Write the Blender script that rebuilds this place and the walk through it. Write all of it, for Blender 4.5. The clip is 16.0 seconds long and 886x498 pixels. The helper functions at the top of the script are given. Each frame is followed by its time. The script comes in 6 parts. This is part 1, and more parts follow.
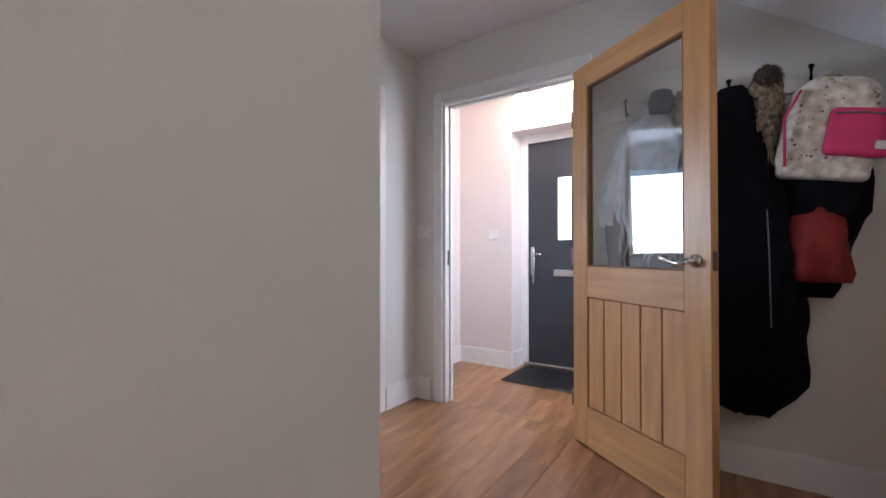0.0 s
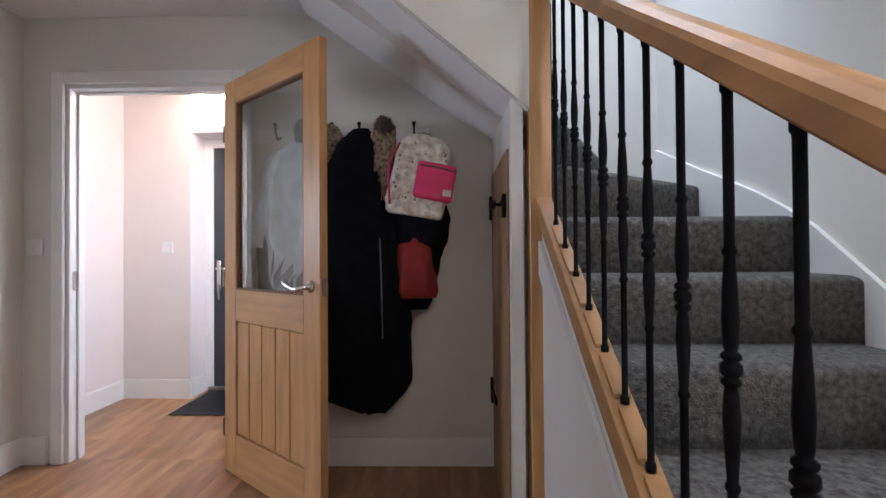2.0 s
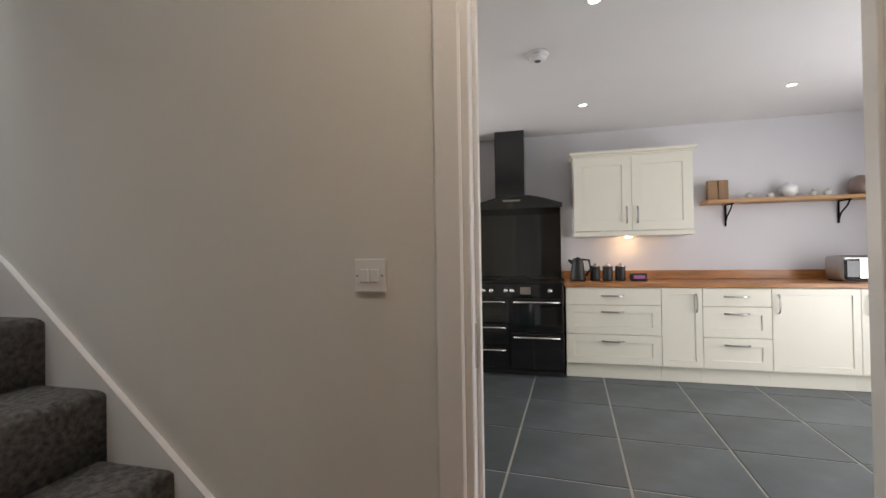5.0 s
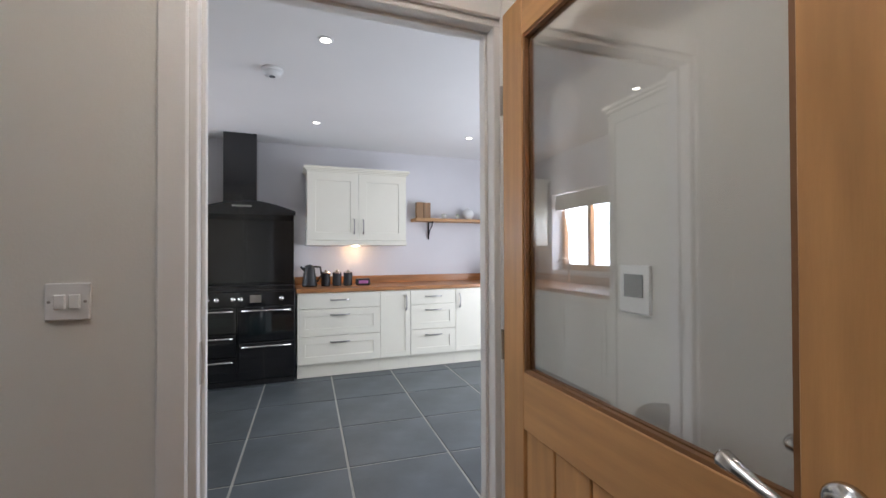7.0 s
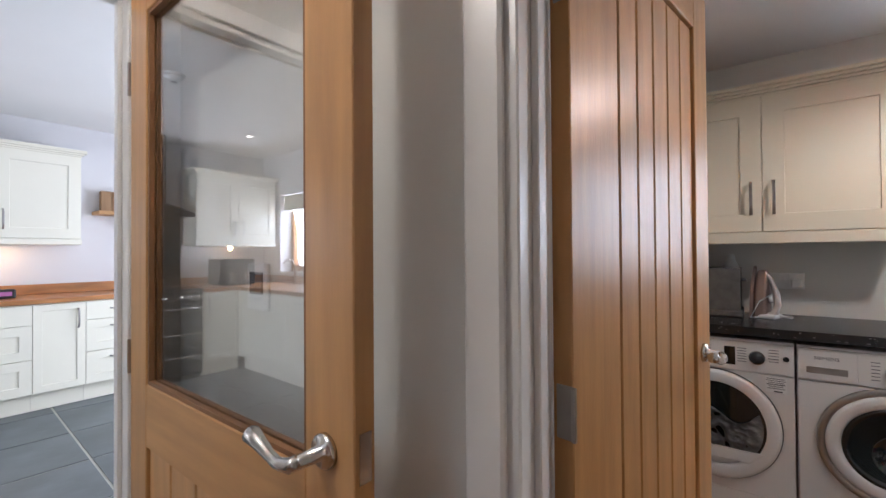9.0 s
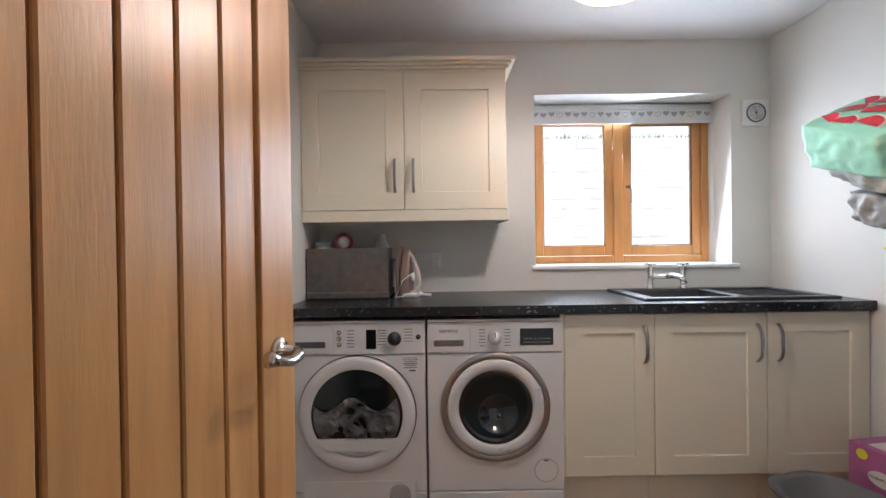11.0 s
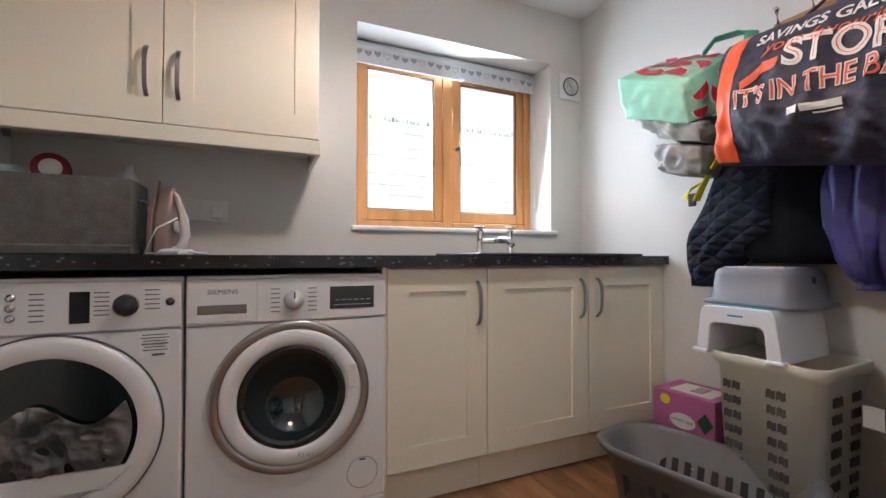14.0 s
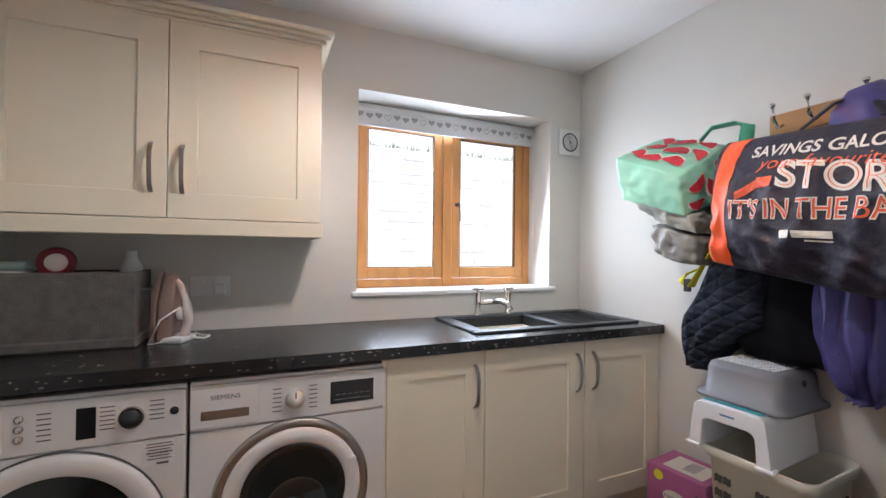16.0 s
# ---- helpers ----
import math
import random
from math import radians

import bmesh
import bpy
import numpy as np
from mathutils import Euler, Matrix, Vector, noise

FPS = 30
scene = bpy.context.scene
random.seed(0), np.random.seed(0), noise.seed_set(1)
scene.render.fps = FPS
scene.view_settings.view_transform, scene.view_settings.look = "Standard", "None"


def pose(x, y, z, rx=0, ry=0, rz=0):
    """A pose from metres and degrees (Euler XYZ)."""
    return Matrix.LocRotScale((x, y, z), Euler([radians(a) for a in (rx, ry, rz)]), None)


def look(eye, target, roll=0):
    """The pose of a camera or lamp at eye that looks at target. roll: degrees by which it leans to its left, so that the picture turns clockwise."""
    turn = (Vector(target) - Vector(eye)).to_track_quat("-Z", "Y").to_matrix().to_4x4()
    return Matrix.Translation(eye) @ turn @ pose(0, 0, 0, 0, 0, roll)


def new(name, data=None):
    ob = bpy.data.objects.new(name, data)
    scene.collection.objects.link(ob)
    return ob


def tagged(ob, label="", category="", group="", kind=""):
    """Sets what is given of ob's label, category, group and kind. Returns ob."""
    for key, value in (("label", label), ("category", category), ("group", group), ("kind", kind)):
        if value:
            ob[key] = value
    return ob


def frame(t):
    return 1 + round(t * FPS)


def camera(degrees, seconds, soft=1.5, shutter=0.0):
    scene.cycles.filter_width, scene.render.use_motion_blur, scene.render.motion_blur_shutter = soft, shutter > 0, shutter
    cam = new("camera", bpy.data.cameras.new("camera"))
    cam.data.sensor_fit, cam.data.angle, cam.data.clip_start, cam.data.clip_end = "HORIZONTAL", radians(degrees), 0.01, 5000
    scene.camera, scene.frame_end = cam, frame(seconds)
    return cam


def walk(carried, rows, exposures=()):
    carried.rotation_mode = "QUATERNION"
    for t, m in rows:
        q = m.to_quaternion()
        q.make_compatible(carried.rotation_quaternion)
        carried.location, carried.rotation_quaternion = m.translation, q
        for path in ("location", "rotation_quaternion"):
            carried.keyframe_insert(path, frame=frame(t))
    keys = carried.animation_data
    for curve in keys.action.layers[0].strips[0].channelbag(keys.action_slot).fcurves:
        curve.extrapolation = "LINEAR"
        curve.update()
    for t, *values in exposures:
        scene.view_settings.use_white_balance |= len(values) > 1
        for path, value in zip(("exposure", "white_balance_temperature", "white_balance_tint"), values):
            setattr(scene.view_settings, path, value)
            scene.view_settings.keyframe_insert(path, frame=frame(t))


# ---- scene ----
cam = camera(93.0, 16.0)
PATH = [
    (0, (0.257, -0.029, 0.999), (-0.861, 1.629, 1.021), -0.0),
    (0.5, (0.412, 0.03, 1.023), (-0.477, 1.822, 1.04), -0.2),
    (1, (0.565, 0.091, 1.044), (-0.054, 1.993, 1.062), -0.3),
    (1.5, (0.661, 0.115, 1.079), (0.331, 2.088, 1.102), -0.4),
    (2, (0.734, 0.11, 1.103), (0.696, 2.109, 1.125), -0.4),
    (2.5, (0.814, 0.101, 1.123), (1.109, 2.079, 1.139), -0.4),
    (3, (0.879, 0.073, 1.14), (1.577, 1.947, 1.162), -0.3),
    (3.5, (0.931, 0.012, 1.173), (1.975, 1.718, 1.196), -0.6),
    (4, (0.952, -0.042, 1.189), (2.398, 1.339, 1.217), -0.4),
    (4.5, (0.998, -0.063, 1.2), (2.779, 0.847, 1.22), -0.7),
    (5, (1.024, -0.121, 1.206), (2.963, 0.369, 1.229), -0.9),
    (5.2, (1.021, -0.14, 1.215), (2.994, 0.187, 1.234), -0.7),
    (7.5, (0.716, -0.151, 1.264), (2.488, -1.078, 1.286), -0.4),
    (8.5, (0.613, -0.273, 1.258), (2.044, -1.67, 1.283), -0.4),
    (9, (0.587, -0.366, 1.253), (1.782, -1.97, 1.275), -0.4),
    (9.5, (0.46, -0.522, 1.274), (1.522, -2.217, 1.254), -1.4),
    (10.2, (0.409, -0.718, 1.242), (1.062, -2.608, 1.218), -1.0),
    (12.3, (0.31, -1.173, 1.016), (-0.447, -3.025, 1.018), -0.6),
    (12.5, (0.297, -1.196, 0.987), (-0.485, -3.037, 0.989), -0.4),
    (13, (0.275, -1.248, 0.922), (-0.524, -3.081, 0.931), -0.2),
    (13.5, (0.27, -1.303, 0.891), (-0.529, -3.136, 0.913), 0.0),
    (14, (0.252, -1.339, 0.909), (-0.541, -3.175, 0.941), 0.1),
    (14.5, (0.248, -1.355, 0.972), (-0.546, -3.191, 1.006), 0.3),
    (15, (0.248, -1.354, 1.047), (-0.55, -3.187, 1.079), 0.4),
    (15.5, (0.254, -1.344, 1.152), (-0.549, -3.175, 1.171), 0.7),
    (16, (0.265, -1.313, 1.244), (-0.531, -3.147, 1.259), 0.6),
]
EXPOSURES = [(0, 0.5, 5700, 13), (1.0, 0.55, 5800, 13), (2.2, 0.5, 5900, 13), (3.0, 0.68, 6600, 13), (3.5, 0.62, 7000, 13), (4.3, 0.2, 7100, 13), (5.0, -0.3, 6900, 13), (7.5, -0.05, 6000, 13), (9.0, 0.28, 5900, 13), (10.0, 0.45, 5900, 12), (12.5, 0.58, 5900, 12), (16, 0.55, 5900, 12)]
walk(cam, [(t, look(eye, target, roll)) for t, eye, target, roll in PATH], EXPOSURES)

# ---- world and lights ----
world = bpy.data.worlds.new("world")
scene.world = world
world.use_nodes = True
wn = world.node_tree.nodes
sky = wn.new("ShaderNodeTexSky")
sky.sky_type, sky.sun_disc = "NISHITA", False
sky.sun_elevation, sky.sun_rotation = radians(50), radians(-53)
wn["Background"].inputs["Strength"].default_value = 0.15
world.node_tree.links.new(sky.outputs[0], wn["Background"].inputs["Color"])


def lamp(name, kind, place, power, color=(1, 1, 1), target=None, size=(0.5, 0.5), angle=0.5):
    data = bpy.data.lights.new(name, kind)
    data.energy, data.color = power, color
    if kind == "AREA":
        data.shape, data.size, data.size_y = "RECTANGLE", size[0], size[1]
    if kind == "SUN":
        data.angle = radians(angle)
    if kind in ("POINT", "SPOT"):
        data.shadow_soft_size = size[0]
    if kind == "SPOT":
        data.spot_size, data.spot_blend = radians(110), 0.6
    ob = new(name, data)
    ob.matrix_world = look(place, target) if target else Matrix.Translation(place)
    return ob


DAY = (0.82, 0.9, 1.0)
WARM = (1.0, 0.72, 0.45)
lamp("sun", "SUN", (-6, 4.5, 9), 5.0, (1, 0.95, 0.88), (0, 0, 0))
# daylight standing in the window openings
lamp("utility_window_light", "AREA", (-0.72, -3.56, 1.54), 20, DAY, (0.5, 0, 0.8), (1.0, 0.9))
lamp("kitchen_window_light", "AREA", (4.9, 1.89, 1.55), 45, DAY, (4.6, -2, 0.8), (1.1, 0.9))
# Added fill for the kitchen; no glazing is known on this side.
lamp("kitchen_fill_light", "AREA", (3.6, -3.28, 1.2), 80, (0.9, 0.94, 1.0), (3.8, 0, 1.0), (1.9, 2.0))
lamp("left_room_light", "AREA", (-3.9, 1.0, 1.5), 42, DAY, (-1.5, 1.6, 1.0), (1.1, 1.0))
lamp("porch_side_light", "AREA", (-0.17, 2.9, 1.4), 14, DAY, (-1.2, 2.8, 0.3), (0.5, 1.1))
# Stands in for unseen daylight upstairs; hangs below the closed ceiling, without a window.
lamp("landing_daylight", "AREA", (0.9, 2.0, 4.7), 78, DAY, (1.4, 1.6, 0), (1.4, 1.4))
lamp("hall_ceiling_lamp", "POINT", (1.30, -0.15, 2.22), 12, (1, 0.90, 0.78), None, (0.09, 0.09))
lamp("utility_ceiling_lamp", "POINT", (-0.19, -2.25, 2.045), 20, (1, 0.94, 0.86), None, (0.04, 0.04))


# ---- materials ----
def material(name, color, rough=0.5, metal=0.0, vary=0.08, scale=6.0, bump=0.0, bump_scale=80.0, stretch=(1, 1, 1), coat=0.0, second=None):
    m = bpy.data.materials.new(name)
    m.use_nodes = True
    n, l = m.node_tree.nodes, m.node_tree.links
    b = n["Principled BSDF"]
    b.inputs["Roughness"].default_value, b.inputs["Metallic"].default_value = rough, metal
    b.inputs["Coat Weight"].default_value = coat
    tc, mp = n.new("ShaderNodeTexCoord"), n.new("ShaderNodeMapping")
    mp.inputs["Scale"].default_value = stretch
    l.new(tc.outputs["Object"], mp.inputs["Vector"])
    nz = n.new("ShaderNodeTexNoise")
    nz.inputs["Scale"].default_value, nz.inputs["Detail"].default_value = scale, 6
    l.new(mp.outputs[0], nz.inputs["Vector"])
    r = n.new("ShaderNodeValToRGB")
    r.color_ramp.elements[0].position, r.color_ramp.elements[1].position = 0.3, 0.7
    dark = second or tuple(c * (1 - vary) for c in color)
    r.color_ramp.elements[0].color, r.color_ramp.elements[1].color = (*dark, 1), (*(min(1, c * (1 + vary * 0.6)) for c in color), 1)
    l.new(nz.outputs["Fac"], r.inputs[0])
    l.new(r.outputs[0], b.inputs["Base Color"])
    if bump:
        n2, bp = n.new("ShaderNodeTexNoise"), n.new("ShaderNodeBump")
        n2.inputs["Scale"].default_value, n2.inputs["Detail"].default_value = bump_scale, 4
        l.new(mp.outputs[0], n2.inputs["Vector"])
        bp.inputs["Strength"].default_value, bp.inputs["Distance"].default_value = bump, 0.01
        l.new(n2.outputs["Fac"], bp.inputs["Height"])
        l.new(bp.outputs[0], b.inputs["Normal"])
    return m


def varied(m, amount):
    """Piece to piece variation of brightness."""
    n, l = m.node_tree.nodes, m.node_tree.links
    b = n["Principled BSDF"]
    info, hsv, mr = n.new("ShaderNodeObjectInfo"), n.new("ShaderNodeHueSaturation"), n.new("ShaderNodeMapRange")
    mr.inputs["To Min"].default_value, mr.inputs["To Max"].default_value = 1 - amount, 1 + amount
    l.new(info.outputs["Random"], mr.inputs["Value"])
    l.new(mr.outputs[0], hsv.inputs["Value"])
    src = b.inputs["Base Color"].links[0].from_socket
    l.new(src, hsv.inputs["Color"])
    l.new(hsv.outputs[0], b.inputs["Base Color"])
    return m


def emitting(name, color, strength):
    m = bpy.data.materials.new(name)
    m.use_nodes = True
    b = m.node_tree.nodes["Principled BSDF"]
    b.inputs["Base Color"].default_value = (*color, 1)
    b.inputs["Emission Color"].default_value, b.inputs["Emission Strength"].default_value = (*color, 1), strength
    return m


def pane_material(name, gloss, tint=(1, 1, 1)):
    m = bpy.data.materials.new(name)
    m.use_nodes = True
    n, l = m.node_tree.nodes, m.node_tree.links
    n.remove(n["Principled BSDF"])
    tr, gl, fr, mx = n.new("ShaderNodeBsdfTransparent"), n.new("ShaderNodeBsdfGlossy"), n.new("ShaderNodeLayerWeight"), n.new("ShaderNodeMixShader")
    pw, mr = n.new("ShaderNodeMath"), n.new("ShaderNodeMapRange")
    pw.operation, pw.inputs[1].default_value = "POWER", 1.5
    mr.inputs["To Min"].default_value, mr.inputs["To Max"].default_value = 0.03, gloss
    tr.inputs[0].default_value = (*tint, 1)
    gl.inputs["Roughness"].default_value, fr.inputs[0].default_value = 0.01, 0.5
    l.new(fr.outputs["Facing"], pw.inputs[0])
    l.new(pw.outputs[0], mr.inputs["Value"])
    l.new(mr.outputs[0], mx.inputs[0])
    l.new(tr.outputs[0], mx.inputs[1])
    l.new(gl.outputs[0], mx.inputs[2])
    l.new(mx.outputs[0], n["Material Output"].inputs[0])
    return m


def dull(m):
    m.node_tree.nodes["Principled BSDF"].inputs["Specular IOR Level"].default_value = 0.08
    return m


PAINT = material("wall_paint", (0.69, 0.675, 0.63), 0.75, vary=0.03, scale=2, bump=0.05, bump_scale=140)
PAINT_K = material("kitchen_paint", (0.67, 0.66, 0.68), 0.75, vary=0.03, scale=2, bump=0.05, bump_scale=140)
PAINT_P = material("porch_paint", (0.75, 0.68, 0.66), 0.75, vary=0.03, scale=2, bump=0.05, bump_scale=140)
CEIL = material("ceiling_paint", (0.78, 0.77, 0.76), 0.85, vary=0.02, scale=2, bump=0.04, bump_scale=120)
WHITE = material("white_gloss_wood", (0.8, 0.79, 0.77), 0.3, vary=0.03, scale=4, bump=0.02, bump_scale=30)
OAK = material("oak", (0.54, 0.29, 0.11), 0.33, vary=0.2, scale=5, bump=0.06, bump_scale=60, stretch=(5, 5, 0.5), coat=0.0)
OAK_X = material("oak_across", (0.54, 0.29, 0.11), 0.42, vary=0.2, scale=5, bump=0.06, bump_scale=60, stretch=(0.5, 5, 5), coat=0.0)
OAK_Y = material("oak_along", (0.46, 0.25, 0.10), 0.5, vary=0.2, scale=5, bump=0.06, bump_scale=60, stretch=(5, 0.5, 5), coat=0.03)
OAK_OLD = material("oak_dark", (0.30, 0.17, 0.08), 0.5, vary=0.25, scale=5, bump=0.08, bump_scale=60, stretch=(5, 5, 0.5))
NEWEL = material("newel_oak", (0.56, 0.31, 0.10), 0.32, vary=0.18, scale=4, bump=0.05, bump_scale=50, stretch=(5, 5, 0.6), coat=0.25)
# Oak browned to put shade into the board gaps; the glazing beads share it.
GROOVE = material("oak_bead_groove_shade", (0.22, 0.10, 0.035), 0.6, vary=0.2)
FLOORWOOD = varied(material("floor_boards", (0.33, 0.165, 0.075), 0.27, vary=0.34, scale=3.2, bump=0.05, bump_scale=40, stretch=(4.5, 0.8, 1)), 0.16)
GAP = material("dark_joint", (0.05, 0.03, 0.02), 0.8)
CARPET = dull(material("grey_carpet", (0.16, 0.152, 0.142), 0.95, vary=0.5, scale=55, bump=1.0, bump_scale=170))
ROOMCARPET = material("pale_grey_carpet", (0.36, 0.37, 0.38), 0.95, vary=0.2, scale=14, bump=0.4, bump_scale=380)
IRON = dull(material("black_iron", (0.006, 0.006, 0.007), 0.5, 0.0, vary=0.2))
CHROME = material("satin_chrome", (0.62, 0.6, 0.57), 0.22, 1.0, vary=0.05)
STEEL = material("brushed_steel", (0.42, 0.40, 0.38), 0.32, 1.0, vary=0.06)
PLASTIC = material("white_plastic", (0.78, 0.78, 0.77), 0.35, vary=0.02)
CREAM = material("cream_painted_wood", (0.77, 0.71, 0.57), 0.38, vary=0.025, scale=3, bump=0.015, bump_scale=60)
CREAM_K = material("ivory_painted_wood", (0.80, 0.77, 0.66), 0.35, vary=0.02, scale=3, bump=0.015, bump_scale=60)
SLATE = varied(material("slate", (0.105, 0.12, 0.13), 0.42, vary=0.3, scale=3, bump=0.12, bump_scale=14), 0.14)
GROUT = material("grout", (0.50, 0.49, 0.44), 0.85, vary=0.1)
BUTCHER = material("oak_worktop", (0.42, 0.18, 0.06), 0.35, vary=0.35, scale=4, stretch=(6, 0.9, 6), bump=0.02, coat=0.2)
BLACKGLOSS = material("black_enamel", (0.006, 0.006, 0.007), 0.08, vary=0.1, coat=0.5)
BLACKMATT = material("black_plastic", (0.015, 0.015, 0.016), 0.5, vary=0.1)
DARKDOOR = material("anthracite_door", (0.035, 0.04, 0.048), 0.45, vary=0.08, bump=0.05, bump_scale=90)
APPLIANCE = material("white_enamel", (0.77, 0.755, 0.74), 0.25, vary=0.015, scale=2)
RUBBER = material("grey_rubber", (0.10, 0.10, 0.105), 0.6)
DARKGLASS = material("dark_door_glass", (0.008, 0.013, 0.014), 0.06, vary=0.1, coat=0.6)
GLASS = pane_material("door_glass", 0.62, (0.96, 0.97, 0.97))
WINGLASS = pane_material("window_glass", 0.3)


# ---- building helpers ----
def part(name, bm, mat, parent=None, label=""):
    me = bpy.data.meshes.new(name)
    bm.to_mesh(me)
    bm.free()
    me.materials.append(mat)
    ob = new(name, me)
    if parent:
        ob.parent = parent
    if label:
        ob["label"] = label
    return ob


def thing(name, label, category, m=None, group=""):
    ob = new(name)
    ob.empty_display_size = 0.05
    if m is not None:
        ob.matrix_world = m
    return tagged(ob, label, category, group)


def smooth(ob):
    for p in ob.data.polygons:
        p.use_smooth = True
    return ob


def box(x0, x1, y0, y1, z0, z1, bm=None, bevel=0.0, seg=1):
    own = bmesh.new()
    v = bmesh.ops.create_cube(own, size=1)["verts"]
    for p in v:
        p.co = Vector(((x0 + x1) / 2 + p.co.x * (x1 - x0), (y0 + y1) / 2 + p.co.y * (y1 - y0), (z0 + z1) / 2 + p.co.z * (z1 - z0)))
    if bevel:
        bmesh.ops.bevel(own, geom=own.edges[:], offset=bevel, segments=seg, profile=0.5, affect="EDGES")
    if bm is None:
        return own
    return merge(bm, own)


def merge(bm, own, m=None):
    if m is not None:
        bmesh.ops.transform(own, matrix=m, verts=own.verts[:])
    me = bpy.data.meshes.new("tmp")
    own.to_mesh(me)
    own.free()
    bm.from_mesh(me)
    bpy.data.meshes.remove(me)
    return bm


def boxes(rows, bevel=0.0):
    bm = bmesh.new()
    for r in rows:
        box(*r, bm=bm, bevel=bevel)
    return bm


def lathe(profile, seg=24, bm=None, m=None):
    """A turned solid round z from (radius, height) pairs."""
    own = bmesh.new()
    rings = []
    for r, z in profile:
        rings.append([own.verts.new((r * math.cos(2 * math.pi * i / seg), r * math.sin(2 * math.pi * i / seg), z)) for i in range(seg)])
    for a, b in zip(rings, rings[1:]):
        for i in range(seg):
            own.faces.new((a[i], a[(i + 1) % seg], b[(i + 1) % seg], b[i]))
    own.faces.new(rings[0][::-1])
    own.faces.new(rings[-1])
    if m is not None:
        bmesh.ops.transform(own, matrix=m, verts=own.verts[:])
    return own if bm is None else merge(bm, own)


def tube(points, radius, seg=10, bm=None, flat=1.0):
    """A round bar along a line of points; radius may be a list."""
    own = bmesh.new()
    pts = [Vector(p) for p in points]
    rings = []
    for i, p in enumerate(pts):
        d = (pts[min(i + 1, len(pts) - 1)] - pts[max(i - 1, 0)]).normalized()
        up = Vector((0, 0, 1)) if abs(d.z) < 0.9 else Vector((1, 0, 0))
        a = d.cross(up).normalized()
        b = d.cross(a).normalized()
        r = radius[i] if isinstance(radius, (list, tuple)) else radius
        rings.append([own.verts.new(p + a * r * math.cos(2 * math.pi * k / seg) + b * r * flat * math.sin(2 * math.pi * k / seg)) for k in range(seg)])
    for a, b in zip(rings, rings[1:]):
        for k in range(seg):
            own.faces.new((a[k], a[(k + 1) % seg], b[(k + 1) % seg], b[k]))
    own.faces.new(rings[0][::-1])
    own.faces.new(rings[-1])
    bmesh.ops.recalc_face_normals(own, faces=own.faces[:])
    return own if bm is None else merge(bm, own)


def prism(outline, depth, m=None, bm=None, bevel=0.0):
    """An outline in the x-z plane, given a depth along y."""
    own = bmesh.new()
    f = own.faces.new([own.verts.new((x, 0, z)) for x, z in outline])
    r = bmesh.ops.extrude_face_region(own, geom=[f])
    for v in r["geom"]:
        if isinstance(v, bmesh.types.BMVert):
            v.co.y += depth
    bmesh.ops.recalc_face_normals(own, faces=own.faces[:])
    if bevel:
        bmesh.ops.bevel(own, geom=own.edges[:], offset=bevel, segments=2, profile=0.5, affect="EDGES")
    if m is not None:
        bmesh.ops.transform(own, matrix=m, verts=own.verts[:])
    return own if bm is None else merge(bm, own)


def ring(outer, inner, depth, seg=48, bm=None, m=None):
    """A flat annulus standing in the x-z plane, with depth towards +y."""
    own = bmesh.new()
    loops = []
    for r, y in ((outer, 0), (outer, depth * 0.7), (outer - (outer - inner) * 0.25, depth), (inner + (outer - inner) * 0.2, depth), (inner, depth * 0.6), (inner, 0)):
        loops.append([own.verts.new((r * math.cos(2 * math.pi * i / seg), y, r * math.sin(2 * math.pi * i / seg))) for i in range(seg)])
    for a, b in zip(loops, loops[1:] + loops[:1]):
        for i in range(seg):
            own.faces.new((a[i], a[(i + 1) % seg], b[(i + 1) % seg], b[i]))
    bmesh.ops.recalc_face_normals(own, faces=own.faces[:])
    if m is not None:
        bmesh.ops.transform(own, matrix=m, verts=own.verts[:])
    return own if bm is None else merge(bm, own)


def structure(name, bm, mat, label=""):
    return tagged(part(name, bm, mat), label, "", "", "structure")


def wall_x(name, x0, x1, y0, y1, z0, z1, mat, openings=()):
    """A wall running along y, with openings (y0, y1, z0, z1)."""
    rows, at = [], y0
    for a, b, c, d in sorted(openings):
        rows.append((x0, x1, at, a, z0, z1))
        if c > z0:
            rows.append((x0, x1, a, b, z0, c))
        rows.append((x0, x1, a, b, d, z1))
        at = b
    rows.append((x0, x1, at, y1, z0, z1))
    return structure(name, boxes(rows), mat)


def wall_y(name, x0, x1, y0, y1, z0, z1, mat, openings=()):
    """A wall running along x, with openings (x0, x1, z0, z1)."""
    rows, at = [], x0
    for a, b, c, d in sorted(openings):
        rows.append((at, a, y0, y1, z0, z1))
        if c > z0:
            rows.append((a, b, y0, y1, z0, c))
        rows.append((a, b, y0, y1, d, z1))
        at = b
    rows.append((at, x1, y0, y1, z0, z1))
    return structure(name, boxes(rows), mat)


# ---- large structure ----
HALL_H, UT_H, K_H = 2.385, 2.325, 2.5
WALLK = 2.03       # hall face of the stair and kitchen wall
END = 2.32         # hall face of the end wall
UTW = -0.93        # hall face of the utility wall
UTB = -3.31        # room face of the outer wall

